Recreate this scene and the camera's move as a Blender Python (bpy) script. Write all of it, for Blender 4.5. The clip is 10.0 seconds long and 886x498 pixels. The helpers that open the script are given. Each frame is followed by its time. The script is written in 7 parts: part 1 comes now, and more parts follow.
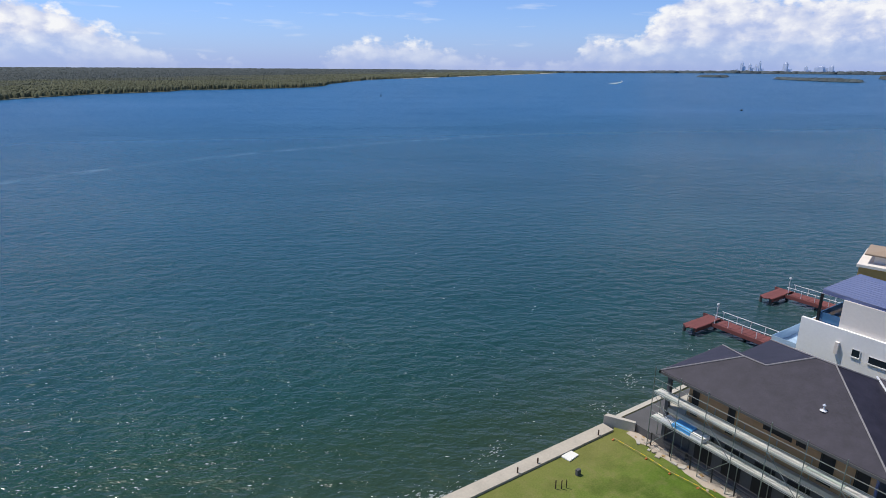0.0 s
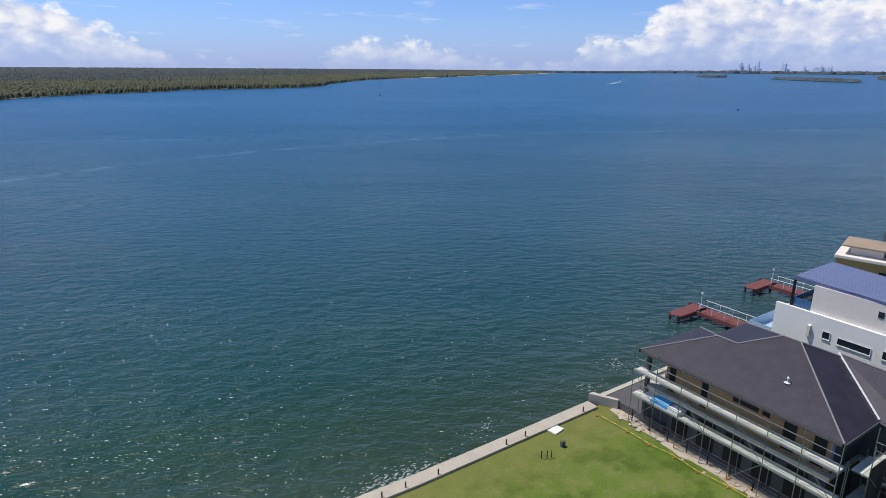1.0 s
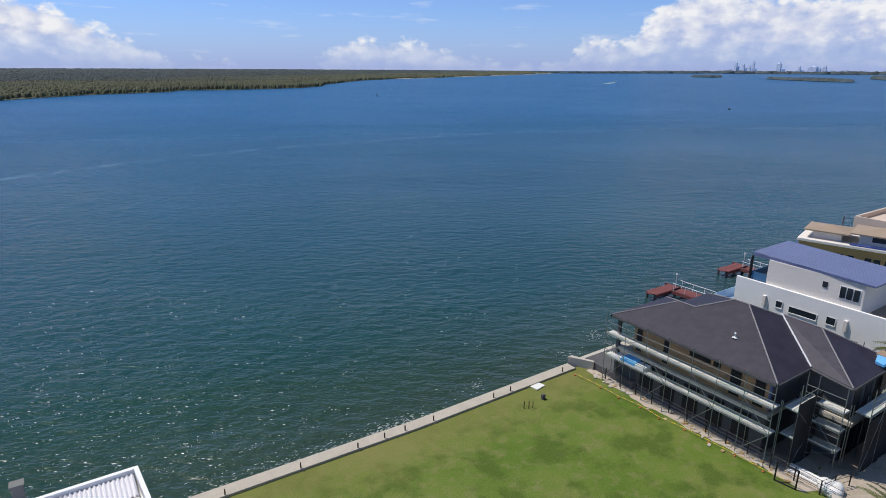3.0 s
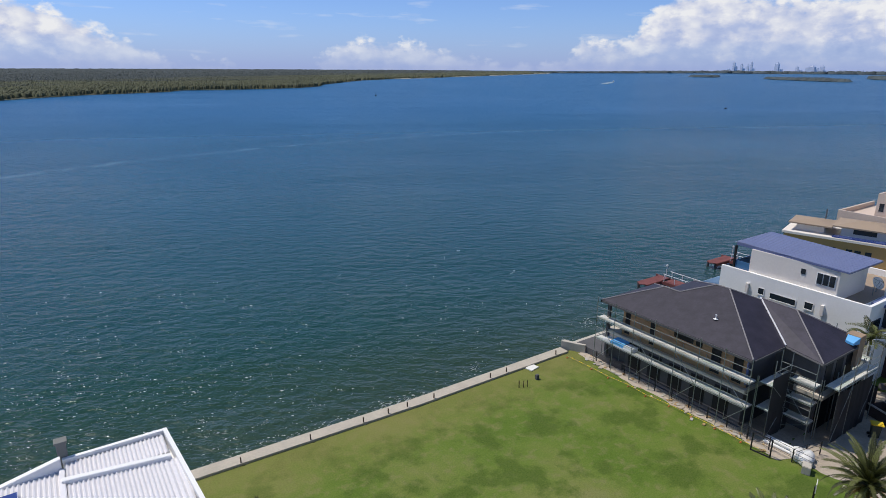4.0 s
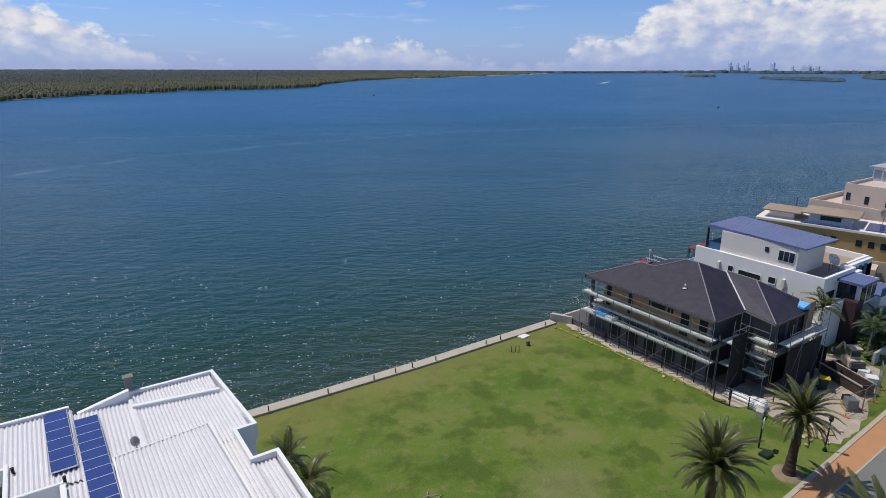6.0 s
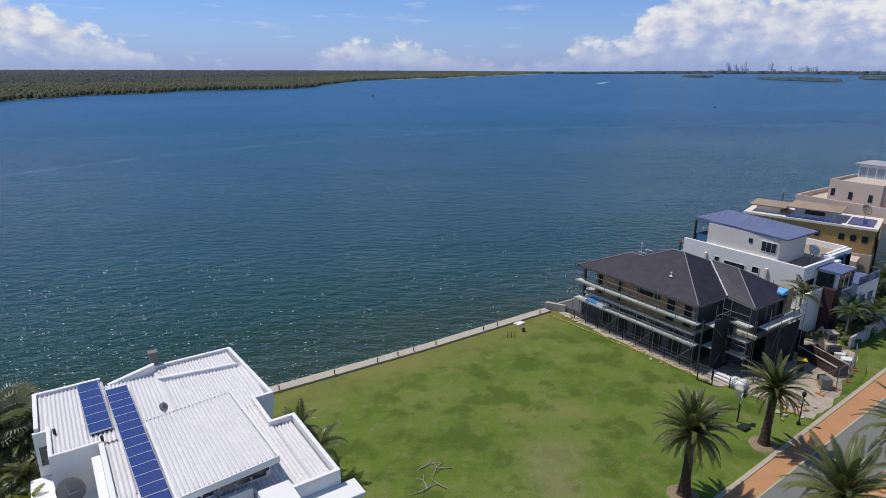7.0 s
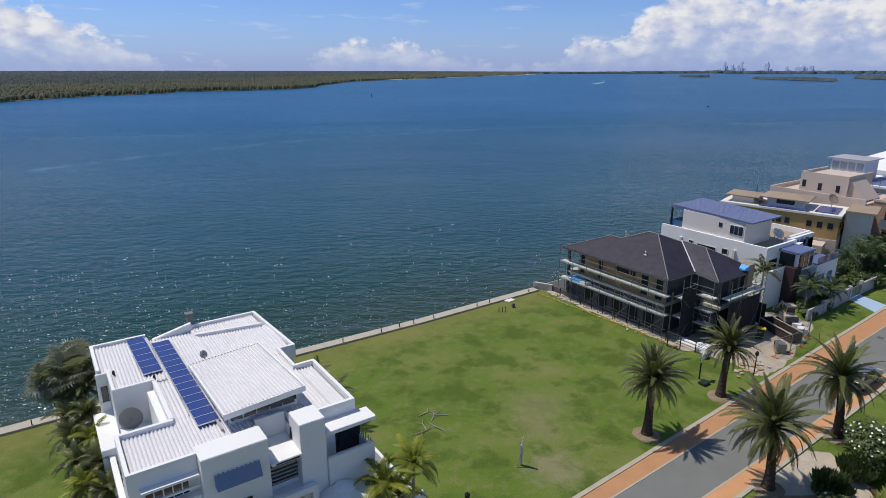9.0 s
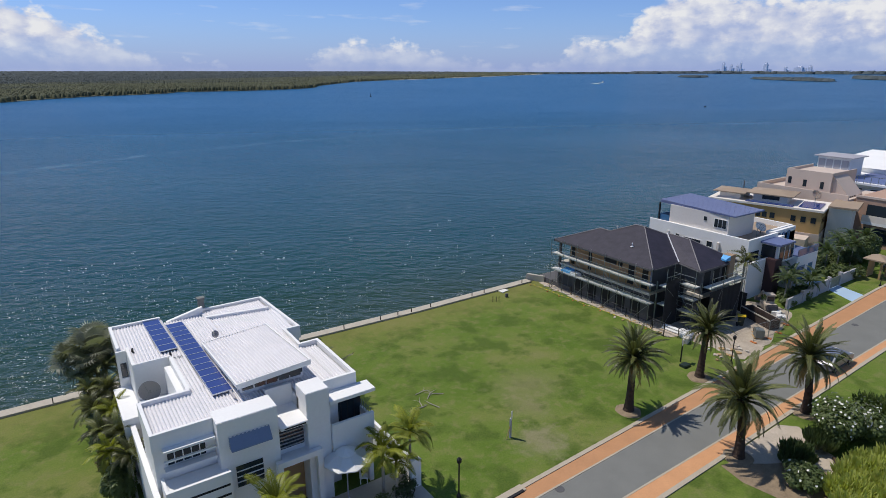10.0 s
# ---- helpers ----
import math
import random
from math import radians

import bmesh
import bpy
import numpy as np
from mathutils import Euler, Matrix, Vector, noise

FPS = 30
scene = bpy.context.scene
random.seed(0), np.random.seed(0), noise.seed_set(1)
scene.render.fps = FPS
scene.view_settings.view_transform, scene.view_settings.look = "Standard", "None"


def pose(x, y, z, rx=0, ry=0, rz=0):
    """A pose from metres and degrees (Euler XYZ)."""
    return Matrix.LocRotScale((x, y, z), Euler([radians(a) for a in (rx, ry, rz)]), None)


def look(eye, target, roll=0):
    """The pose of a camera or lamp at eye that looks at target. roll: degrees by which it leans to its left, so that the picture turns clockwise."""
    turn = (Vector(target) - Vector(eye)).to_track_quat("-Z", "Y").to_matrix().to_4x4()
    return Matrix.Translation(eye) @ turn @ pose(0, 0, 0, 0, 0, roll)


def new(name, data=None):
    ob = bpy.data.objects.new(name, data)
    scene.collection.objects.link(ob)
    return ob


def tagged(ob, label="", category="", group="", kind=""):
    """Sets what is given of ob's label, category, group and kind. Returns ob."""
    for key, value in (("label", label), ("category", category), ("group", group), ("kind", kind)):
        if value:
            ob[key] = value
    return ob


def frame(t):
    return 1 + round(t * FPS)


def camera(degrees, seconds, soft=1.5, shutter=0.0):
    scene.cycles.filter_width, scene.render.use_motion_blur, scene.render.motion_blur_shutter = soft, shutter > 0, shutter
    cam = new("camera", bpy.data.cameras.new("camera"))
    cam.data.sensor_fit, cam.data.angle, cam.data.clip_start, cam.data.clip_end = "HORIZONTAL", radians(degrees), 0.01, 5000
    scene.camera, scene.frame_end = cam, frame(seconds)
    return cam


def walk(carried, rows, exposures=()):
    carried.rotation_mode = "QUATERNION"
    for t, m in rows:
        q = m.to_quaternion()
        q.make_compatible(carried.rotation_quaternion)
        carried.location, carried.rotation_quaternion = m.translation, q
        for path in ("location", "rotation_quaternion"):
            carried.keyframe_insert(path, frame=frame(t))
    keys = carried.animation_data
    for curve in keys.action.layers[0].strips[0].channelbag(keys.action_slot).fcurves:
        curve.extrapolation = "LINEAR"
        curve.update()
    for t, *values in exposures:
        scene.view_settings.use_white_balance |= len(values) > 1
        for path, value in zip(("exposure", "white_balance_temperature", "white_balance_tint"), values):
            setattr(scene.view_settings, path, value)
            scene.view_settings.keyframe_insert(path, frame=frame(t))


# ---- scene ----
cam = camera(73.0, 10.0, soft=0.8)
PATH = [
    (0, (-0.604, 1.197, 24.463), (0.452, 2.792, 23.879), 0.4),
    (0.5, (-1.188, -0.089, 24.418), (-0.131, 1.505, 23.834), 0.4),
    (1, (-1.828, -1.355, 24.376), (-0.77, 0.239, 23.792), 0.4),
    (1.5, (-2.518, -2.602, 24.336), (-1.457, -1.01, 23.752), 0.3),
    (2, (-3.251, -3.834, 24.299), (-2.19, -2.243, 23.715), 0.3),
    (2.5, (-4.024, -5.053, 24.263), (-2.96, -3.463, 23.68), 0.3),
    (4, (-6.519, -8.656, 24.171), (-5.449, -7.07, 23.589), 0.3),
    (4.5, (-7.391, -9.848, 24.145), (-6.319, -8.263, 23.563), 0.2),
    (5, (-8.274, -11.04, 24.121), (-7.201, -9.456, 23.539), 0.2),
    (5.5, (-9.163, -12.233, 24.1), (-8.088, -10.65, 23.518), 0.2),
    (7, (-11.808, -15.852, 24.049), (-10.727, -14.273, 23.469), 0.2),
    (7.5, (-12.663, -17.08, 24.037), (-11.581, -15.502, 23.457), 0.2),
    (8, (-13.497, -18.323, 24.027), (-12.413, -16.745, 23.447), 0.2),
    (8.5, (-14.303, -19.582, 24.019), (-13.218, -18.005, 23.44), 0.1),
    (9, (-15.075, -20.862, 24.014), (-13.989, -19.286, 23.435), 0.1),
    (9.5, (-15.809, -22.164, 24.011), (-14.722, -20.588, 23.432), 0.1),
    (10, (-16.499, -23.491, 24.01), (-15.411, -21.916, 23.432), 0.1),
]
walk(cam, [(t, look(eye, target, roll)) for t, eye, target, roll in PATH],
     exposures=[(0.0, 0.0, 6500, 10), (2.5, -0.06, 6500, 10), (4.5, -0.18, 6500, 10), (7.0, -0.24, 6500, 10), (10.0, -0.22, 6500, 10)])

# ---- light ----
SUN_EL, SUN_AZ = radians(63.0), radians(-33.0)   # azimuth from +y towards +x
sun_way = Vector((math.sin(SUN_AZ) * math.cos(SUN_EL), math.cos(SUN_AZ) * math.cos(SUN_EL), math.sin(SUN_EL)))
sun = new("sun", bpy.data.lights.new("sun", "SUN"))
sun.data.energy, sun.data.angle, sun.data.color = 3.9, radians(0.55), (1.0, 0.945, 0.87)
sun.matrix_world = look(sun_way * 50, (0, 0, 0))

world = bpy.data.worlds.new("sky")
scene.world = world
world.use_nodes = True


def math_node(nt, op, a, b=None, c=None, clamp=False):
    n = nt.nodes.new("ShaderNodeMath")
    n.operation, n.use_clamp = op, clamp
    for k, v in enumerate((a, b, c)):
        if v is None:
            continue
        if isinstance(v, (int, float)):
            n.inputs[k].default_value = v
        else:
            nt.links.new(v, n.inputs[k])
    return n.outputs[0]


def mix_node(nt, f, a, b, mode="MIX"):
    n = nt.nodes.new("ShaderNodeMix")
    n.data_type, n.blend_type = "RGBA", mode
    for k, v in ((0, f), (6, a), (7, b)):
        if isinstance(v, (int, float)):
            n.inputs[k].default_value = v
        elif isinstance(v, tuple):
            n.inputs[k].default_value = (*v, 1) if len(v) == 3 else v
        else:
            nt.links.new(v, n.inputs[k])
    return n.outputs[2]


def noise_node(nt, vec, scale, detail=4.0, rough=0.55, dims="3D"):
    n = nt.nodes.new("ShaderNodeTexNoise")
    n.noise_dimensions = dims
    n.inputs["Scale"].default_value, n.inputs["Detail"].default_value, n.inputs["Roughness"].default_value = scale, detail, rough
    if vec is not None:
        nt.links.new(vec, n.inputs["Vector"])
    return n.outputs[0]


def ramp_node(nt, f, stops):
    n = nt.nodes.new("ShaderNodeValToRGB")
    while len(n.color_ramp.elements) < len(stops):
        n.color_ramp.elements.new(0.5)
    for e, (p, c) in zip(n.color_ramp.elements, stops):
        e.position, e.color = p, (*c, 1) if isinstance(c, tuple) else (c, c, c, 1)
    nt.links.new(f, n.inputs[0])
    return n.outputs[0]


def build_sky():
    nt = world.node_tree
    nt.nodes.clear()
    sky = nt.nodes.new("ShaderNodeTexSky")
    sky.sky_type, sky.sun_disc = "NISHITA", False
    sky.sun_elevation, sky.sun_rotation = SUN_EL, SUN_AZ
    sky.altitude, sky.air_density, sky.dust_density, sky.ozone_density = 10, 1.0, 0.0, 4.0
    co = nt.nodes.new("ShaderNodeTexCoord").outputs["Generated"]
    sep = nt.nodes.new("ShaderNodeSeparateXYZ")
    nt.links.new(co, sep.inputs[0])
    az = math_node(nt, "MULTIPLY", math_node(nt, "ARCTAN2", sep.outputs[0], sep.outputs[1]), 57.2958)
    el = math_node(nt, "MULTIPLY", math_node(nt, "ARCSINE", sep.outputs[2]), 57.2958)
    comb = nt.nodes.new("ShaderNodeCombineXYZ")
    nt.links.new(az, comb.inputs[0])
    nt.links.new(math_node(nt, "MULTIPLY", el, 1.5), comb.inputs[1])
    billow = noise_node(nt, comb.outputs[0], 0.55, 6.0, 0.56)
    grain = noise_node(nt, comb.outputs[0], 1.6, 4.0, 0.55)

    def puffs(scale):
        # rounded heads, as cumulus has them
        v = nt.nodes.new("ShaderNodeTexVoronoi")
        v.feature = "SMOOTH_F1"
        v.inputs["Scale"].default_value, v.inputs["Smoothness"].default_value = scale, 0.5
        bent = nt.nodes.new("ShaderNodeVectorMath")
        nt.links.new(comb.outputs[0], bent.inputs[0])
        nt.links.new(math_node(nt, "MULTIPLY", billow, 1.6), bent.inputs[1])
        nt.links.new(bent.outputs[0], v.inputs["Vector"])
        return math_node(nt, "SUBTRACT", 0.75, v.outputs["Distance"])

    heads = math_node(nt, "ADD", puffs(0.42), math_node(nt, "MULTIPLY", puffs(1.0), 0.45))
    # height of the cloud tops, in degrees, by azimuth
    TOPS = [(-180, 6.0), (-120, 3.0), (-60, 8.0), (-5, 6.2), (2, 4.6), (6.5, 2.5), (9, 1.3), (13, 0.5), (21.5, -1.0), (23.5, 1.5), (25.5, 2.6), (32, 2.3), (35.5, 1.6), (39, 0.4),
            (41, 0.2), (44.8, 0.6), (46.2, 2.8), (50.5, 2.6), (51.6, 4.3), (54, 6.4), (66, 5.4), (75, 6.5), (100, 9.0), (130, 5.0), (180, 6.0)]
    spot = math_node(nt, "DIVIDE", math_node(nt, "ADD", az, 180.0), 360.0)
    top = math_node(nt, "SUBTRACT", math_node(nt, "MULTIPLY", ramp_node(nt, spot, [((a + 180) / 360, (t + 1.0) / 20) for a, t in TOPS]), 20.0), 1.0)
    rough_top = math_node(nt, "ADD", top, math_node(nt, "ADD", math_node(nt, "MULTIPLY", heads, 1.25), math_node(nt, "MULTIPLY", math_node(nt, "SUBTRACT", billow, 0.5), 2.6)))
    depth = math_node(nt, "SUBTRACT", rough_top, math_node(nt, "ADD", el, 0.55))
    depth = math_node(nt, "ADD", depth, math_node(nt, "MULTIPLY", math_node(nt, "SUBTRACT", grain, 0.5), 1.1))
    cover = math_node(nt, "MULTIPLY", depth, 1.3, clamp=True)
    # thin streaks high up
    flat = nt.nodes.new("ShaderNodeCombineXYZ")
    nt.links.new(math_node(nt, "MULTIPLY", az, 0.22), flat.inputs[0])
    nt.links.new(math_node(nt, "MULTIPLY", el, 1.6), flat.inputs[1])
    wisp = noise_node(nt, flat.outputs[0], 0.8, 4.0, 0.5)
    high = math_node(nt, "MULTIPLY", math_node(nt, "SUBTRACT", wisp, 0.60), 2.2, clamp=True)
    low = math_node(nt, "SUBTRACT", 1.0, math_node(nt, "DIVIDE", math_node(nt, "ABSOLUTE", el), 42.0, clamp=True))
    haze = math_node(nt, "POWER", math_node(nt, "SUBTRACT", 1.0, math_node(nt, "DIVIDE", math_node(nt, "ABSOLUTE", el), 5.0, clamp=True)), 1.5)
    # cloud thins out towards its base
    thin = math_node(nt, "ADD", math_node(nt, "MULTIPLY", math_node(nt, "DIVIDE", el, 2.4, clamp=True), 0.86), 0.14)
    # bright heads, bluish flat bases
    lift = math_node(nt, "SUBTRACT", math_node(nt, "ADD", 0.60, math_node(nt, "MULTIPLY", heads, 0.45)), math_node(nt, "MULTIPLY", depth, 0.055))
    lift = math_node(nt, "ADD", lift, math_node(nt, "MULTIPLY", math_node(nt, "SUBTRACT", billow, 0.5), 1.15))
    cloud = ramp_node(nt, lift, [(0.26, (3.5, 4.4, 7.2)), (0.48, (4.6, 5.4, 7.8)), (0.66, (6.5, 6.9, 8.3)), (0.84, (8.7, 8.8, 9.1))])
    base = mix_node(nt, math_node(nt, "MULTIPLY", haze, 0.70), mix_node(nt, low, sky.outputs[0], (0.62, 0.79, 1.30), "MULTIPLY"), (2.75, 3.65, 7.3))
    both = mix_node(nt, math_node(nt, "MULTIPLY", math_node(nt, "MAXIMUM", cover, high), thin), base, cloud)
    bg = nt.nodes.new("ShaderNodeBackground")
    bg.inputs[1].default_value = 0.105
    nt.links.new(both, bg.inputs[0])
    out = nt.nodes.new("ShaderNodeOutputWorld")
    nt.links.new(bg.outputs[0], out.inputs[0])


build_sky()

# ---- materials ----
def mat(name, color, rough=0.6, metal=0.0, var=0.12, scale=0.6, fine=14.0, bump=0.15, dist=0.01, second=None, ior=1.45, per_object=0.0, stretch=None):
    """A surface with large stains and fine grain, in metres of the object."""
    m = bpy.data.materials.new(name)
    m.use_nodes = True
    nt = m.node_tree
    p = nt.nodes["Principled BSDF"]
    p.inputs["Roughness"].default_value, p.inputs["Metallic"].default_value, p.inputs["IOR"].default_value = rough, metal, ior
    vec = nt.nodes.new("ShaderNodeTexCoord").outputs["Object"]
    if stretch:
        mp = nt.nodes.new("ShaderNodeMapping")
        mp.inputs["Scale"].default_value = stretch
        nt.links.new(vec, mp.inputs[0])
        vec = mp.outputs[0]
    big, small = noise_node(nt, vec, scale, 3.0), noise_node(nt, vec, fine, 5.0, 0.6)
    lo, hi = tuple(c * (1 - var) for c in color), tuple(min(1, c * (1 + var)) for c in color)
    col = ramp_node(nt, big, [(0.3, lo), (0.7, second or hi)])
    col = mix_node(nt, 0.55, col, ramp_node(nt, small, [(0.25, tuple(c * (1 - var) for c in color)), (0.75, hi)]))
    if per_object:
        rnd = nt.nodes.new("ShaderNodeObjectInfo").outputs["Random"]
        v = math_node(nt, "ADD", math_node(nt, "MULTIPLY", rnd, 2 * per_object), 1 - per_object)
        hsv = nt.nodes.new("ShaderNodeHueSaturation")
        nt.links.new(v, hsv.inputs["Value"])
        nt.links.new(col, hsv.inputs["Color"])
        col = hsv.outputs[0]
    nt.links.new(col, p.inputs["Base Color"])
    r = math_node(nt, "ADD", math_node(nt, "MULTIPLY", small, 0.2), rough - 0.1, clamp=True)
    nt.links.new(r, p.inputs["Roughness"])
    if bump:
        b = nt.nodes.new("ShaderNodeBump")
        b.inputs["Strength"].default_value, b.inputs["Distance"].default_value = bump, dist
        nt.links.new(small, b.inputs["Height"])
        nt.links.new(b.outputs[0], p.inputs["Normal"])
    return m


def glass_mat(name, tint=(0.02, 0.03, 0.04), rough=0.04):
    m = mat(name, tint, rough, var=0.1, bump=0.0)
    m.node_tree.nodes["Principled BSDF"].inputs["Specular IOR Level"].default_value = 0.7
    return m


def water_mat():
    m = bpy.data.materials.new("sea_water")
    m.use_nodes = True
    nt = m.node_tree
    p = nt.nodes["Principled BSDF"]
    pos = nt.nodes.new("ShaderNodeTexCoord").outputs["Object"]

    def turned(deg, sx, sy):
        # the wave frame: crests run along its x, drawn out sx times
        mp = nt.nodes.new("ShaderNodeMapping")
        mp.vector_type = "TEXTURE"
        mp.inputs["Rotation"].default_value, mp.inputs["Scale"].default_value = (0, 0, radians(deg)), (sx, sy, 1.0)
        nt.links.new(pos, mp.inputs[0])
        return mp.outputs[0]

    sep = nt.nodes.new("ShaderNodeSeparateXYZ")
    nt.links.new(pos, sep.inputs[0])
    # offshore distance plus part of x, fitted to the distance from the camera
    away = math_node(nt, "ADD", sep.outputs[1], math_node(nt, "MULTIPLY", math_node(nt, "MAXIMUM", sep.outputs[0], 0.0), 0.4))
    swell = noise_node(nt, pos, 0.012, 4.0, 0.6)
    chop = noise_node(nt, turned(-33, 1.7, 1.0), 0.85, 3.0, 0.58)
    cross = noise_node(nt, turned(-12, 1.5, 1.0), 0.30, 3.0, 0.55)
    ripple = noise_node(nt, turned(-40, 1.5, 1.0), 4.6, 3.0, 0.6)
    gust = ramp_node(nt, noise_node(nt, turned(-33, 3.0, 1.0), 0.035, 3.0, 0.55), [(0.35, 0.65), (0.65, 1.25)])
    h = math_node(nt, "ADD", chop, math_node(nt, "ADD", math_node(nt, "MULTIPLY", ripple, 0.14), math_node(nt, "MULTIPLY", cross, 0.7)))
    h = math_node(nt, "MULTIPLY", h, gust)
    b = nt.nodes.new("ShaderNodeBump")
    b.inputs["Strength"].default_value, b.inputs["Distance"].default_value = 1.0, 0.46
    nt.links.new(h, b.inputs["Height"])
    nt.links.new(b.outputs[0], p.inputs["Normal"])
    streak = noise_node(nt, turned(-25, 5.0, 1.0), 0.016, 4.0, 0.55)
    # far base colour, brightened and blued to stand in for reflected sky
    far_blue = ramp_node(nt, swell, [(0.35, (0.014, 0.095, 0.215)), (0.65, (0.021, 0.110, 0.242))])
    far_blue = mix_node(nt, ramp_node(nt, streak, [(0.50, 0.0), (0.75, 0.7)]), far_blue, (0.046, 0.140, 0.290))
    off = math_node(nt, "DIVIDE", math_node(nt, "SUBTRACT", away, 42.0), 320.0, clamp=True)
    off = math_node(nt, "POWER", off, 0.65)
    shoal = ramp_node(nt, swell, [(0.35, (0.009, 0.043, 0.027)), (0.65, (0.014, 0.056, 0.037))])
    edge_in = math_node(nt, "SUBTRACT", 1.0, math_node(nt, "DIVIDE", math_node(nt, "SUBTRACT", sep.outputs[1], 27.0), 16.0, clamp=True))
    shoal = mix_node(nt, math_node(nt, "MULTIPLY", edge_in, 0.4), shoal, (0.060, 0.068, 0.042))
    body = mix_node(nt, off, shoal, far_blue)
    # trough shade put into the base colour, darker where the chop is low
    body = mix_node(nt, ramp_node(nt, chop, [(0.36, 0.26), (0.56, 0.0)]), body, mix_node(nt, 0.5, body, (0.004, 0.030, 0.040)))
    # a ragged line of foam drawn out by the current
    x6 = math_node(nt, "SUBTRACT", sep.outputs[0], 6.0)
    bend = math_node(nt, "SUBTRACT", math_node(nt, "MULTIPLY", x6, 0.36), math_node(nt, "MULTIPLY", math_node(nt, "MULTIPLY", x6, x6), 0.0019))
    gap = math_node(nt, "ABSOLUTE", math_node(nt, "ADD", math_node(nt, "SUBTRACT", math_node(nt, "SUBTRACT", sep.outputs[1], bend), 172.0), math_node(nt, "MULTIPLY", math_node(nt, "SUBTRACT", swell, 0.5), 14.0)))
    line = math_node(nt, "SUBTRACT", 1.0, math_node(nt, "DIVIDE", gap, 3.4), clamp=True)
    line = math_node(nt, "MULTIPLY", line, ramp_node(nt, noise_node(nt, pos, 0.16, 4.0, 0.65), [(0.42, 0.0), (0.70, 0.34)]))
    body = mix_node(nt, line, body, (0.22, 0.33, 0.42))
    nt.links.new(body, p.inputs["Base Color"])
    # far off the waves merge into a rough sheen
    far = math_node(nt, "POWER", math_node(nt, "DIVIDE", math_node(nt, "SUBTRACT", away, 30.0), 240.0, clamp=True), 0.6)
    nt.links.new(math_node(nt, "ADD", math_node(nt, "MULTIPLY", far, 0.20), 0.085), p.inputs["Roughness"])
    # IOR lowered with distance to weaken sky reflection; the far base colour replaces it
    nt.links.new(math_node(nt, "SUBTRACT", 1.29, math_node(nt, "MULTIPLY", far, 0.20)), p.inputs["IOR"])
    return m


def lawn_mat():
    m = bpy.data.materials.new("lawn_turf")
    m.use_nodes = True
    nt = m.node_tree
    p = nt.nodes["Principled BSDF"]
    pos = nt.nodes.new("ShaderNodeTexCoord").outputs["Object"]
    big = noise_node(nt, pos, 0.13, 4.0, 0.6)
    patch = noise_node(nt, pos, 0.36, 5.0, 0.6)
    mid = noise_node(nt, pos, 1.1, 5.0, 0.65)
    fine = noise_node(nt, pos, 9.0, 4.0, 0.7)
    sep = nt.nodes.new("ShaderNodeSeparateXYZ")
    nt.links.new(pos, sep.inputs[0])
    col = ramp_node(nt, big, [(0.36, (0.082, 0.150, 0.016)), (0.50, (0.128, 0.190, 0.030)), (0.62, (0.186, 0.207, 0.056)), (0.74, (0.250, 0.222, 0.104))])
    col = mix_node(nt, ramp_node(nt, mid, [(0.50, 0.0), (0.66, 0.65)]), col, (0.235, 0.215, 0.095))
    col = mix_node(nt, ramp_node(nt, patch, [(0.49, 0.0), (0.60, 0.85)]), col, (0.052, 0.094, 0.012))
    # yellowed strip along the seawall
    strip_y = math_node(nt, "DIVIDE", math_node(nt, "SUBTRACT", math_node(nt, "ADD", sep.outputs[1], math_node(nt, "MULTIPLY", mid, 6.0)), 22.6), 4.5, clamp=True)
    col = mix_node(nt, math_node(nt, "MULTIPLY", strip_y, 0.62), col, (0.250, 0.215, 0.075))

    def worn(cx, cy, rx, ry, amount, tone):
        # a trodden bare spot with a ragged outline
        dx = math_node(nt, "DIVIDE", math_node(nt, "SUBTRACT", sep.outputs[0], cx), rx)
        dy = math_node(nt, "DIVIDE", math_node(nt, "SUBTRACT", sep.outputs[1], cy), ry)
        d = math_node(nt, "SQRT", math_node(nt, "ADD", math_node(nt, "MULTIPLY", dx, dx), math_node(nt, "MULTIPLY", dy, dy)))
        d = math_node(nt, "ADD", d, math_node(nt, "MULTIPLY", math_node(nt, "SUBTRACT", mid, 0.5), 3.0))
        return mix_node(nt, math_node(nt, "MULTIPLY", math_node(nt, "SUBTRACT", 1.25, d, clamp=True), amount), col, tone)

    col = worn(8.8, 1.4, 1.8, 1.8, 0.9, (0.300, 0.250, 0.165))
    col = worn(13.0, 7.5, 3.0, 2.4, 0.6, (0.280, 0.240, 0.130))
    col = worn(11.0, 5.2, 1.6, 2.2, 0.6, (0.290, 0.240, 0.140))
    col = worn(-15.3, 6.0, 0.9, 4.0, 0.9, (0.260, 0.200, 0.120))
    col = mix_node(nt, 0.34, col, ramp_node(nt, fine, [(0.3, (0.040, 0.080, 0.010)), (0.7, (0.195, 0.235, 0.052))]))
    nt.links.new(col, p.inputs["Base Color"])
    p.inputs["Roughness"].default_value = 0.9
    p.inputs["Specular IOR Level"].default_value = 0.15
    b = nt.nodes.new("ShaderNodeBump")
    b.inputs["Strength"].default_value, b.inputs["Distance"].default_value = 0.7, 0.05
    nt.links.new(fine, b.inputs["Height"])
    nt.links.new(b.outputs[0], p.inputs["Normal"])
    return m


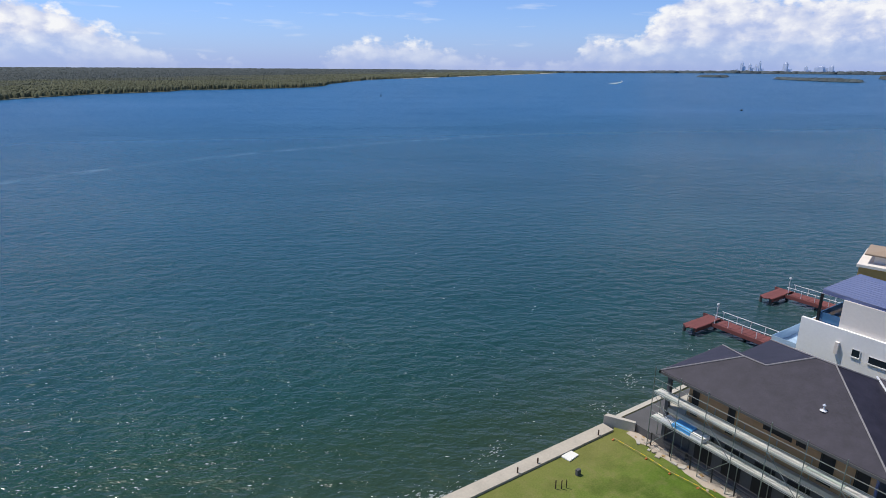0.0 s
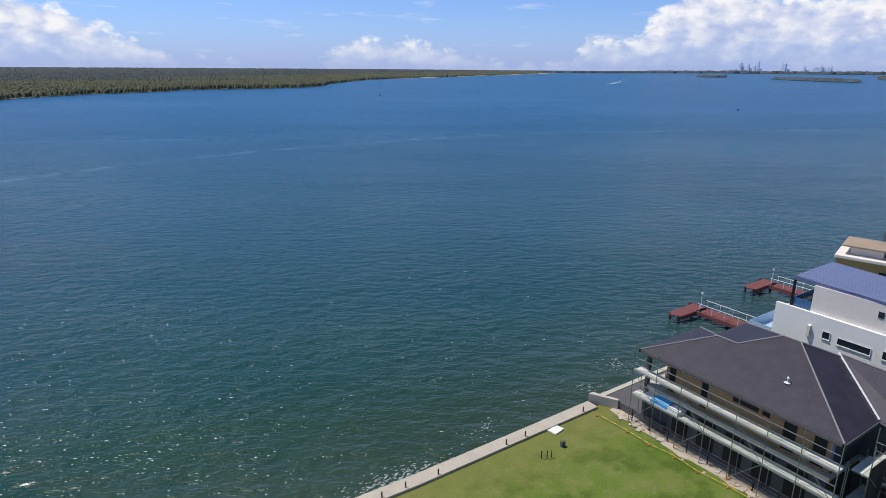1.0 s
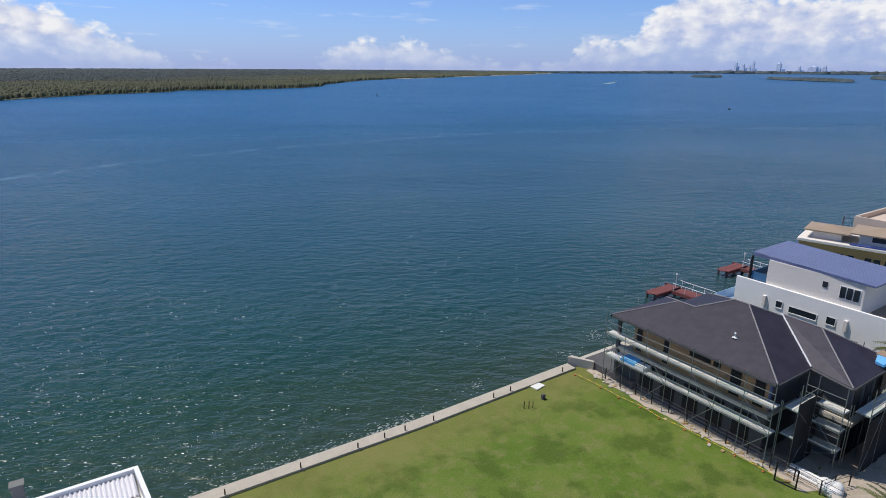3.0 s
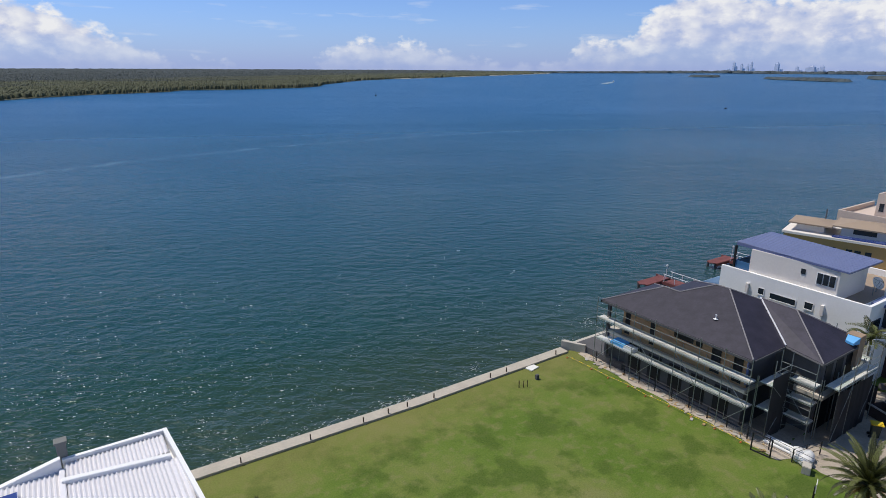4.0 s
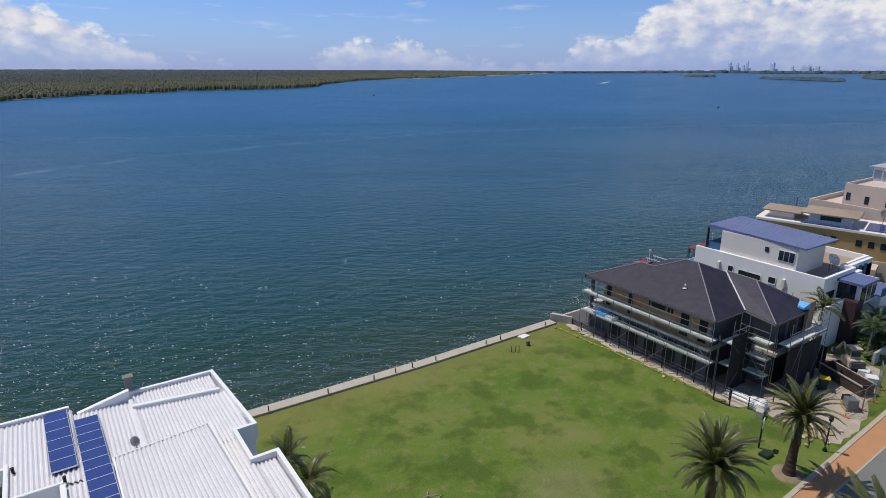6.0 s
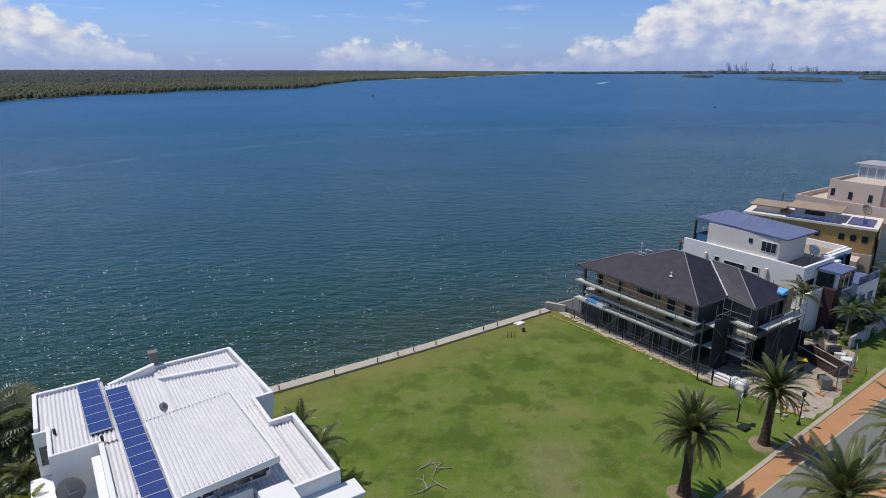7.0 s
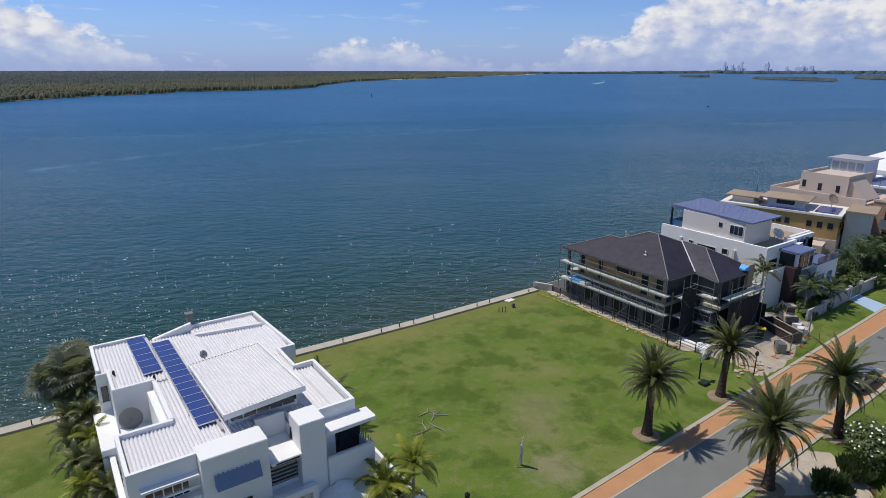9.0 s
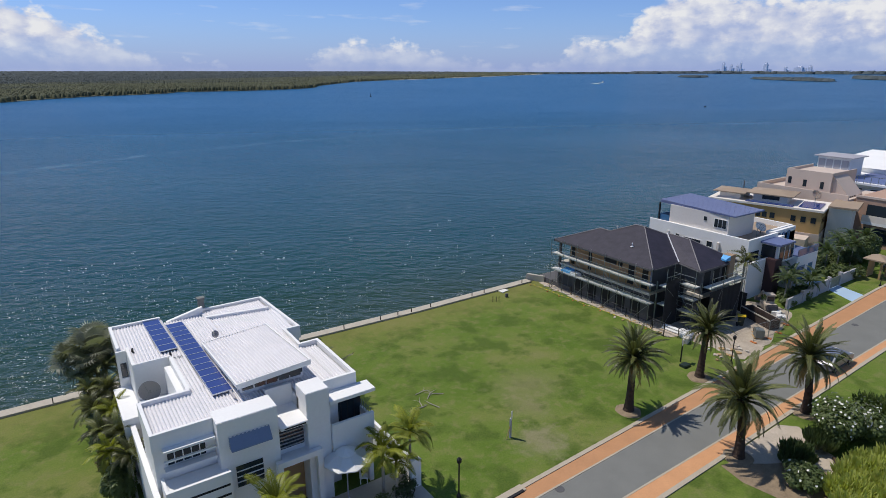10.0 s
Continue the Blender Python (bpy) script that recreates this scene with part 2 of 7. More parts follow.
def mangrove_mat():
    """Olive mangrove by the shore; distance haze put into the colour further in, in long uneven belts."""
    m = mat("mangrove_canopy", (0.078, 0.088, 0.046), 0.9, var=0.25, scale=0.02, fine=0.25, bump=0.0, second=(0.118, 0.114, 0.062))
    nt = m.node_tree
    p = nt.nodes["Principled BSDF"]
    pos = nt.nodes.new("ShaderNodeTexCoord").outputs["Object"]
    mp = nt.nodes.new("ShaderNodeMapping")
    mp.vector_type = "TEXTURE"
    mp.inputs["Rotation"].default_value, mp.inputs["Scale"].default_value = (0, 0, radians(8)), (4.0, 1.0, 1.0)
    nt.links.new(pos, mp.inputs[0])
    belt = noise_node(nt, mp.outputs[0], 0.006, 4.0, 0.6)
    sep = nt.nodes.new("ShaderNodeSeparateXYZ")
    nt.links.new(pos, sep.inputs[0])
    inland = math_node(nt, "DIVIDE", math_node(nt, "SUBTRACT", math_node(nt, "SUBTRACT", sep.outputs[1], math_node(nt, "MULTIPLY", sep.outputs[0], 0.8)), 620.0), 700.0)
    haze_mix = ramp_node(nt, math_node(nt, "ADD", inland, math_node(nt, "MULTIPLY", math_node(nt, "SUBTRACT", belt, 0.5), 2.2)), [(0.25, 0.0), (0.75, 0.9)])
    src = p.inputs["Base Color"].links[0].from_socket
    nt.links.new(mix_node(nt, haze_mix, src, (0.044, 0.058, 0.062)), p.inputs["Base Color"])
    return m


def leafy(name, color, rough=0.5, per_object=0.0, var=0.35, fine=8.0, glow=0.38):
    """A leaf that lets part of the light through."""
    m = mat(name, color, rough, var=var, scale=1.0, fine=fine, bump=0, per_object=per_object)
    nt = m.node_tree
    p = nt.nodes["Principled BSDF"]
    t = nt.nodes.new("ShaderNodeBsdfTranslucent")
    tint = mix_node(nt, 1.0, p.inputs["Base Color"].links[0].from_socket, (1.25, 1.3, 0.7), "MULTIPLY")
    nt.links.new(tint, t.inputs["Color"])
    mx = nt.nodes.new("ShaderNodeMixShader")
    mx.inputs[0].default_value = glow
    nt.links.new(p.outputs[0], mx.inputs[1])
    nt.links.new(t.outputs[0], mx.inputs[2])
    nt.links.new(mx.outputs[0], nt.nodes["Material Output"].inputs["Surface"])
    return m


M = {
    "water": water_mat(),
    "lawn": lawn_mat(),
    "concrete": mat("pale_concrete", (0.50, 0.46, 0.39), 0.85, var=0.16, scale=0.5, fine=9, bump=0.3),
    "wall_cap": mat("sandy_seawall", (0.46, 0.41, 0.33), 0.9, var=0.2, scale=0.7, fine=6, bump=0.4),
    "white": mat("white_render", (0.83, 0.82, 0.80), 0.7, var=0.05, scale=0.35, fine=6, bump=0.1),
    "white_metal": mat("white_roof_sheet", (0.75, 0.73, 0.74), 0.45, var=0.05, scale=0.4, fine=5, bump=0.05),
    "awning": mat("blue_grey_awning_sheet", (0.20, 0.25, 0.36), 0.4, var=0.12),
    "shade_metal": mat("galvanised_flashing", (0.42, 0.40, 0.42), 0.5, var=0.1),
    "beige": mat("cream_render", (0.78, 0.72, 0.65), 0.8, var=0.07, scale=0.4, fine=5),
    "cream": mat("off_white_render", (0.86, 0.85, 0.82), 0.8, var=0.06, scale=0.4, fine=5),
    "pink": mat("pinkish_render", (0.60, 0.49, 0.41), 0.8, var=0.08, scale=0.4, fine=5),
    "ochre": mat("ochre_render", (0.43, 0.285, 0.115), 0.8, var=0.08, scale=0.4, fine=5),
    "tan_roof": mat("tan_roof_sheet", (0.36, 0.27, 0.19), 0.65, var=0.1, scale=0.5, fine=6),
    "blue_roof": mat("slate_blue_roof_sheet", (0.13, 0.16, 0.30), 0.45, var=0.1, scale=0.4, fine=5),
    "dark_tile": mat("charcoal_roof_tile", (0.031, 0.027, 0.043), 0.60, second=(0.056, 0.047, 0.068), var=0.5, scale=1.3, fine=6.0, bump=0.5, dist=0.02, per_object=0.18),
    "ridge": mat("grey_ridge_cap", (0.24, 0.225, 0.225), 0.7, var=0.15),
    "valley": mat("bright_valley_flashing", (0.82, 0.82, 0.82), 0.35, 0.3, var=0.05),
    "brown_wrap": mat("brown_wall_wrap", (0.38, 0.235, 0.125), 0.75, var=0.12, scale=0.8, fine=7),
    "osb": mat("raw_particle_board", (0.33, 0.23, 0.15), 0.8, var=0.2, scale=2.0, fine=20),
    # grey puts the shade of the street side into the wall colour
    "wall_grey": mat("shade_grey_render", (0.42, 0.41, 0.42), 0.85, var=0.16, scale=0.7, fine=8, bump=0.2),
    "cloth": mat("black_shade_sheet", (0.055, 0.056, 0.06), 0.85, var=0.25, scale=0.8, fine=9),
    "terracotta": mat("terracotta_render", (0.46, 0.30, 0.22), 0.8, var=0.1, scale=0.4, fine=5),
    "maroon": mat("dark_maroon_cladding", (0.055, 0.028, 0.030), 0.6, var=0.2, scale=0.8, fine=8),
    "block": mat("dark_grey_block", (0.10, 0.098, 0.10), 0.9, var=0.2, scale=0.8, fine=8, bump=0.3),
    # near-black plates paint the unlit depth of openings and slots
    "dark": mat("opening_shade", (0.012, 0.012, 0.014), 0.7, var=0.2, bump=0),
    "glass": glass_mat("window_glass"),
    "blue_glass": glass_mat("blue_tinted_glass", (0.06, 0.16, 0.30), 0.06),
    "galv": mat("galvanised_tube", (0.24, 0.27, 0.26), 0.45, 0.5, var=0.15),
    "deck": mat("aluminium_plank", (0.66, 0.65, 0.59), 0.6, 0.1, var=0.25, scale=1.5),
    "green_deck": mat("pale_green_plank", (0.44, 0.50, 0.44), 0.6, var=0.12, scale=1.5),
    "timber": mat("raw_timber", (0.42, 0.28, 0.13), 0.8, var=0.2, scale=2, fine=20),
    "black_metal": mat("black_steel", (0.02, 0.02, 0.022), 0.5, 0.3, var=0.2),
    "asphalt": mat("grey_asphalt", (0.185, 0.186, 0.170), 0.9, var=0.14, scale=0.5, fine=24, bump=0.3),
    "paver": mat("orange_paver", (0.54, 0.275, 0.13), 0.85, var=0.14, scale=0.8, fine=12, bump=0.2, per_object=0.13),
    "kerb": mat("kerb_concrete", (0.44, 0.38, 0.29), 0.9, var=0.14, scale=1.0, fine=9),
    "dirt": mat("bare_dirt", (0.42, 0.35, 0.27), 0.95, var=0.3, scale=0.9, fine=5, bump=0.6, dist=0.05, second=(0.54, 0.47, 0.38)),
    "sand": mat("pale_sand", (0.47, 0.40, 0.32), 0.95, var=0.2, scale=0.9, fine=6, bump=0.4),
    "mulch": mat("brown_mulch", (0.26, 0.195, 0.125), 0.95, var=0.35, scale=2, fine=16, bump=0.8, dist=0.04),
    "trunk": mat("palm_trunk_bark", (0.062, 0.040, 0.028), 0.95, var=0.35, scale=3, fine=14, bump=0.8, dist=0.04),
    "pale_trunk": mat("pale_palm_trunk", (0.34, 0.31, 0.26), 0.85, var=0.2, scale=3, fine=12),
    "frond": leafy("date_palm_frond", (0.120, 0.130, 0.046), 0.42, per_object=0.6, glow=0.30),
    "frond_old": leafy("faded_palm_frond", (0.27, 0.20, 0.085), per_object=0.25),
    "frond_bright": leafy("yellow_green_frond", (0.235, 0.255, 0.03), per_object=0.3),
    "leaf_dark": leafy("dark_green_leaf", (0.078, 0.112, 0.044)),
    "leaf": leafy("mid_green_leaf", (0.118, 0.158, 0.050)),
    "leaf_olive": leafy("olive_brown_leaf", (0.185, 0.16, 0.048)),
    "leaf_lime": leafy("lime_hedge_leaf", (0.47, 0.50, 0.13)),
    "flower": mat("white_blossom", (0.80, 0.78, 0.70), 0.6, var=0.05, bump=0),
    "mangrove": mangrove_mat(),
    # bluish base carries the distance haze over the far islets
    "far_land": mat("hazed_woodland", (0.062, 0.080, 0.086), 0.95, var=0.25, scale=0.01, fine=0.1, bump=0),
    "beach": mat("white_beach_sand", (0.62, 0.57, 0.47), 0.95, var=0.1, scale=0.05, fine=0.5),
    "mud": mat("dark_mangrove_mud", (0.10, 0.10, 0.065), 0.95, var=0.25, scale=0.05, fine=0.5),
    # distance haze put into the towers' colour as a pale blue tone
    "city": mat("hazed_tower_facade", (0.80, 0.82, 0.90), 0.8, var=0.12, scale=0.01, fine=0.1, bump=0),
    "jetty": mat("red_brown_decking", (0.19, 0.062, 0.056), 0.75, var=0.18, scale=1.0, fine=9, per_object=0.1),
    "solar": glass_mat("blue_solar_cell", (0.040, 0.066, 0.23), 0.12),
    "solar_frame": mat("solar_frame_aluminium", (0.62, 0.64, 0.68), 0.35, 0.6, var=0.05),
    "canvas": mat("white_canvas", (0.80, 0.79, 0.76), 0.8, var=0.05),
    "yellow": mat("yellow_plastic", (0.80, 0.55, 0.02), 0.45, var=0.08),
    "green_plastic": mat("dark_green_plastic", (0.02, 0.035, 0.025), 0.5, var=0.1),
    "orange_plastic": mat("orange_plastic", (0.55, 0.19, 0.06), 0.5, var=0.1),
    "pale_blue": mat("pale_blue_tile", (0.42, 0.56, 0.70), 0.4, var=0.08),
    "blue_sheet": mat("bright_blue_sheet", (0.12, 0.42, 0.78), 0.5, var=0.12, scale=1.5),
    "white_bag": mat("white_woven_bag", (0.76, 0.75, 0.72), 0.75, var=0.1, scale=2.0, fine=12, bump=0.5, dist=0.03),
    "grey_dish": mat("grey_dish_mesh", (0.34, 0.34, 0.35), 0.6, 0.3, var=0.1),
    "rust": mat("rusty_painted_steel", (0.075, 0.055, 0.048), 0.8, 0.2, var=0.35, scale=2, fine=12, bump=0.3),
    "grey_frond": leafy("grey_green_fan_leaf", (0.165, 0.178, 0.115), 0.4, per_object=0.2),
    "car_paint": mat("silver_grey_car_paint", (0.26, 0.27, 0.29), 0.3, 0.5, var=0.04, bump=0),
    "rubber": mat("black_rubber", (0.02, 0.02, 0.02), 0.85, var=0.2),
    # sun glints on the water, put in as a white colour
    "glint": mat("white_sun_glint", (0.80, 0.82, 0.82), 0.4, var=0.1),
    "foam": mat("white_sea_foam", (0.42, 0.47, 0.46), 0.8, var=0.1),
}

for key in ("mangrove", "far_land"):
    nt = M[key].node_tree
    bsdf = nt.nodes["Principled BSDF"]
    src = bsdf.inputs["Base Color"].links[0].from_socket
    hsv = nt.nodes.new("ShaderNodeHueSaturation")
    rnd_out = nt.nodes.new("ShaderNodeNewGeometry").outputs["Random Per Island"]
    nt.links.new(math_node(nt, "ADD", math_node(nt, "MULTIPLY", rnd_out, 0.45), 0.80), hsv.inputs["Value"])
    nt.links.new(src, hsv.inputs["Color"])
    nt.links.new(hsv.outputs[0], bsdf.inputs["Base Color"])


# ---- building helpers ----
def box(bm, x0, x1, y0, y1, z0, z1):
    v = [bm.verts.new(p) for p in ((x0, y0, z0), (x1, y0, z0), (x1, y1, z0), (x0, y1, z0), (x0, y0, z1), (x1, y0, z1), (x1, y1, z1), (x0, y1, z1))]
    for f in ((3, 2, 1, 0), (4, 5, 6, 7), (0, 1, 5, 4), (1, 2, 6, 5), (2, 3, 7, 6), (3, 0, 4, 7)):
        bm.faces.new([v[k] for k in f])
    return v


def boxes(*dims):
    bm = bmesh.new()
    for d in dims:
        box(bm, *d)
    return bm


def prism(bm, ring, z0, z1):
    """An upright prism over a plan outline given anticlockwise; z1 may be a list, one height a corner."""
    tops = z1 if isinstance(z1, (list, tuple)) else [z1] * len(ring)
    a = [bm.verts.new((x, y, z0)) for x, y in ring]
    b = [bm.verts.new((x, y, z)) for (x, y), z in zip(ring, tops)]
    n = len(ring)
    bm.faces.new(a[::-1])
    bm.faces.new(b)
    for k in range(n):
        bm.faces.new((a[k], a[(k + 1) % n], b[(k + 1) % n], b[k]))


def tube(bm, a, b, r, sides=6, r2=None):
    a, b = Vector(a), Vector(b)
    q = (b - a).to_track_quat("Z", "Y")
    rings = []
    for end, rad in ((a, r), (b, r if r2 is None else r2)):
        rings.append([bm.verts.new(end + q @ Vector((math.cos(2 * math.pi * k / sides) * rad, math.sin(2 * math.pi * k / sides) * rad, 0))) for k in range(sides)])
    for k in range(sides):
        bm.faces.new((rings[0][k], rings[0][(k + 1) % sides], rings[1][(k + 1) % sides], rings[1][k]))
    bm.faces.new(rings[0][::-1])
    bm.faces.new(rings[1])


def lathe(bm, profile, sides=12, centre=(0, 0, 0)):
    cx, cy, cz = centre
    rings = [[bm.verts.new((cx + r * math.cos(2 * math.pi * k / sides), cy + r * math.sin(2 * math.pi * k / sides), cz + z)) for k in range(sides)] for r, z in profile]
    for a, b in zip(rings, rings[1:]):
        for k in range(sides):
            bm.faces.new((a[k], a[(k + 1) % sides], b[(k + 1) % sides], b[k]))
    bm.faces.new(rings[0][::-1])
    bm.faces.new(rings[-1])


def mesh_of(name, bm, material, bevel=0.0, smooth=False):
    if bevel:
        bmesh.ops.bevel(bm, geom=bm.edges[:], offset=bevel, segments=2, affect="EDGES", clamp_overlap=True)
    bmesh.ops.recalc_face_normals(bm, faces=bm.faces[:])
    me = bpy.data.meshes.new(name)
    bm.to_mesh(me)
    bm.free()
    me.materials.append(material)
    if smooth:
        me.shade_smooth()
    return me


def part(name, bm, material, parent=None, label="", bevel=0.0, smooth=False):
    """Links a bmesh as one mesh object under a thing or a part."""
    ob = new(name, mesh_of(name, bm, material, bevel, smooth))
    ob.parent = parent
    return tagged(ob, label)


def share(name, me, parent, m):
    """A further object on a mesh that is there already."""
    ob = new(name, me)
    ob.parent = parent
    ob.matrix_basis = m
    return ob


def thing(name, label, category, at=(0, 0, 0), turn=0.0, group="", kind=""):
    ob = new(name)
    ob.matrix_basis = pose(*at, 0, 0, turn)
    return tagged(ob, label, category, group, kind)


def setting(name, bm, material, label, category, bevel=0.0, smooth=False):
    return tagged(part(name, bm, material, None, "", bevel, smooth), label, category, "", "structure")

# ---- sea, ground, seawall, road ----
SEA = -1.2
bm = bmesh.new()
rings = [[bm.verts.new((r * math.cos(2 * math.pi * k / 96), r * math.sin(2 * math.pi * k / 96), SEA)) for k in range(96)] for r in (20, 45, 90, 150, 240, 380, 600, 900, 1400, 2200, 3400, 4900)]
bm.faces.new(rings[0])
for a, b in zip(rings, rings[1:]):
    for k in range(96):
        bm.faces.new((a[k], b[k], b[(k + 1) % 96], a[(k + 1) % 96]))
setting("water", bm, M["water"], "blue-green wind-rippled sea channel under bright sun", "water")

SHORE = [(-900, 25.2), (-2, 25.2), (14, 24.8), (29.6, 25.0), (30.2, 25.4), (31.2, 25.9), (900, 26.6)]
bm = bmesh.new()
prism(bm, [(-900, -1500), (900, -1500)] + SHORE[::-1], -2.4, 0.0)
setting("ground", bm, M["lawn"], "mown green lawn with dry and dark patches", "ground")


def strip(bm, pts, off0, off1, z0, z1):
    """A band along a polyline, between two offsets to its left, with mitred corners and its sides."""
    rows = []
    for k, p in enumerate(pts):
        p = Vector((*p, 0))
        ns = []
        for i, j in ((k - 1, k), (k, k + 1)):
            if 0 <= i and j < len(pts):
                d = (Vector((*pts[j], 0)) - Vector((*pts[i], 0))).normalized()
                ns.append(Vector((-d.y, d.x, 0)))
        n = ns[0] if len(ns) == 1 else (ns[0] + ns[1]) / (1 + ns[0].dot(ns[1]))
        rows.append([bm.verts.new((*(p + n * o).xy, z)) for o, z in ((off0, z0), (off0, z1), (off1, z1), (off1, z0))])
    for a, b in zip(rows, rows[1:]):
        for k in range(4):
            bm.faces.new((a[k], a[(k + 1) % 4], b[(k + 1) % 4], b[k]))
    bm.faces.new(rows[0])
    bm.faces.new(rows[-1][::-1])


def along(pts, step):
    out = []
    for a, b in zip(pts, pts[1:]):
        n = max(1, int(math.dist(a, b) / step))
        out += [(a[0] + (b[0] - a[0]) * k / n, a[1] + (b[1] - a[1]) * k / n) for k in range(n)]
    return out + [pts[-1]]


WALL = [(-160, 25.2), (-2, 25.2), (14, 24.8), (29.6, 25.0)]
bm = bmesh.new()
strip(bm, WALL, -0.02, 0.95, -2.6, 0.16)
seawall = setting("seawall", bm, M["wall_cap"], "pale concrete seawall with a flat sandy cap", "seawall")
bm = bmesh.new()
strip(bm, WALL, 0.95, 1.75, -2.6, -0.75)
part("toe", bm, M["wall_cap"], seawall, "wet rubble toe")
bm = bmesh.new()
prism(bm, [(29.65, 25.98), (30.75, 24.1), (30.95, 24.2), (30.1, 26.0)], -2.6, 0.75)
setting("seawall_return", bm, M["concrete"], "raised concrete corner block where two seawalls meet", "seawall")
bm = bmesh.new()
strip(bm, [(31.2, 25.9), (200, 27.5)], -0.1, 0.3, -2.6, 0.12)
setting("seawall_neighbours", bm, M["concrete"], "grey concrete seawall along the neighbouring gardens", "seawall")

# road, with paver bands along both sides and flush concrete edges
X0, X1 = -70.0, 230.0
LINE = {"n_out": (-1.42, 0.043), "n_in": (-2.75, 0.030), "s_in": (-5.45, 0.008), "s_out": (-7.05, 0.022)}


def edge(key, x, o=0.0):
    a, b = LINE[key]
    if x > 60:
        return a + b * 60 + o + 0.012 * (x - 60)
    return a + b * x + o


def band(bm, k0, o0, k1, o1, z0, z1, xs):
    rows = []
    for x in xs:
        rows.append([bm.verts.new(p) for p in ((x, edge(k0, x, o0), z0), (x, edge(k0, x, o0), z1), (x, edge(k1, x, o1), z1), (x, edge(k1, x, o1), z0))])
    for a, b in zip(rows, rows[1:]):
        for k in range(4):
            bm.faces.new((a[k], b[k], b[(k + 1) % 4], a[(k + 1) % 4]))
    bm.faces.new(rows[0])
    bm.faces.new(rows[-1][::-1])


XS = [X0, -30, 0, 15, 30, 45, 60, 100, X1]
bm = bmesh.new()
band(bm, "n_in", 0.0, "s_in", 0.0, -0.2, 0.02, XS)
setting("road", bm, M["asphalt"], "grey asphalt lane between orange paver bands", "road")
for k0, k1, name in (("n_out", "n_in", "paver_band_water"), ("s_out", "s_in", "paver_band_garden")):
    bm = bmesh.new()
    s = -1 if k0 == "n_out" else 1
    band(bm, k0, s * 0.30, k1, -s * 0.12, -0.2, 0.032, XS)
    pave = setting(name, bm, M["paver"], "orange clay paver band beside the lane", "pavement")
    bm = bmesh.new()
    band(bm, k0, 0.0, k0, s * 0.30, -0.2, 0.075, XS)
    setting("kerb_" + name[12:], bm, M["kerb"], "pale concrete kerb edging the lawn", "kerb", bevel=0.0)
    bm = bmesh.new()
    band(bm, k1, -s * 0.12, k1, s * 0.0, -0.2, 0.040, XS)
    setting("edging_" + name[12:], bm, M["kerb"], "thin concrete edge strip between pavers and asphalt", "kerb")

# ---- far shore ----
COAST = [(-700, 420), (-250, 480), (-28, 540), (2, 580), (38, 618), (78, 636), (110, 655), (129, 690), (160, 685), (218, 694), (270, 715), (316, 759), (350, 830),
         (434, 940), (520, 1050), (657, 1157), (790, 1230), (961, 1352), (1180, 1500), (1445, 1683), (1939, 2028)]


def far_wood(name, outline, height, z0, clump, count, seed, label, material):
    """A low wooded island: its sandy base, and a crown of many clumps joined into one."""
    rnd = random.Random(seed)
    bm = bmesh.new()
    prism(bm, outline, SEA - 1, z0)
    base = setting(name, bm, M["mud"], label, "island")
    xs, ys = [p[0] for p in outline], [p[1] for p in outline]

    def inside(x, y):
        c = False
        for (ax, ay), (bx, by) in zip(outline, outline[1:] + outline[:1]):
            if (ay > y) != (by > y) and x < (bx - ax) * (y - ay) / (by - ay) + ax:
                c = not c
        return c

    verts, faces = [], []
    made = tries = 0
    while made < count and tries < count * 60:
        tries += 1
        x, y = rnd.uniform(min(xs), max(xs)), rnd.uniform(min(ys), max(ys))
        d = math.hypot(x, y)
        if rnd.random() > min(1.0, (760 / d) ** 2.6) or not inside(x, y):
            continue
        r = clump * rnd.uniform(0.6, 1.4) * max(1.0, (d / 700) ** 1.25)
        h = height * rnd.uniform(0.8, 1.1) * (1.0 + 0.3 * (noise.noise((x * 0.006, y * 0.006, 3.0))))
        o, n = len(verts), 6
        verts.append((x + rnd.uniform(-.2, .2) * r, y + rnd.uniform(-.2, .2) * r, z0 + h))
        for lev, (f, g) in enumerate(((0.62, 0.84), (1.0, 0.1))):
            for k in range(n):
                a = 2 * math.pi * (k + lev * 0.5) / n
                q = r * f * rnd.uniform(0.65, 1.3)
                verts.append((x + q * math.cos(a), y + q * math.sin(a), z0 + h * g * rnd.uniform(0.85, 1.1)))
        for k in range(n):
            j = (k + 1) % n
            faces.append((o, o + 1 + k, o + 1 + j))
            faces.append((o + 1 + k, o + 1 + n + k, o + 1 + n + j, o + 1 + j))
        made += 1
    me = bpy.data.meshes.new("canopy")
    me.from_pydata(verts, [], faces)
    me.materials.append(material)
    me.shade_smooth()
    ob = new("canopy", me)
    ob.parent = base
    tagged(ob, "dense dark green mangrove canopy", "", "", "stuff")
    return base


ISLAND = COAST + [(2600, 2560), (2300, 3700), (900, 4500), (-800, 4700), (-2600, 3000), (-1500, 900)]
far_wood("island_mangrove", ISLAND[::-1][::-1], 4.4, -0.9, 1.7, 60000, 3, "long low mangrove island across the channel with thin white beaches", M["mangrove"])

for a, b in (((490, 1040), (556, 1100)), ((655, 1148), (700, 1176)), ((729, 1190), (785, 1222)), ((900, 1312), (1100, 1442)), ((1180, 1496), (1420, 1664)), ((1500, 1718), (1900, 1998))):
    bm = bmesh.new()
    strip(bm, [a, b], -0.008 * a[1], 0.010 * a[1], SEA - 0.5, -0.55)
    setting("beach", bm, M["beach"], "thin strip of white beach on the far island", "beach")


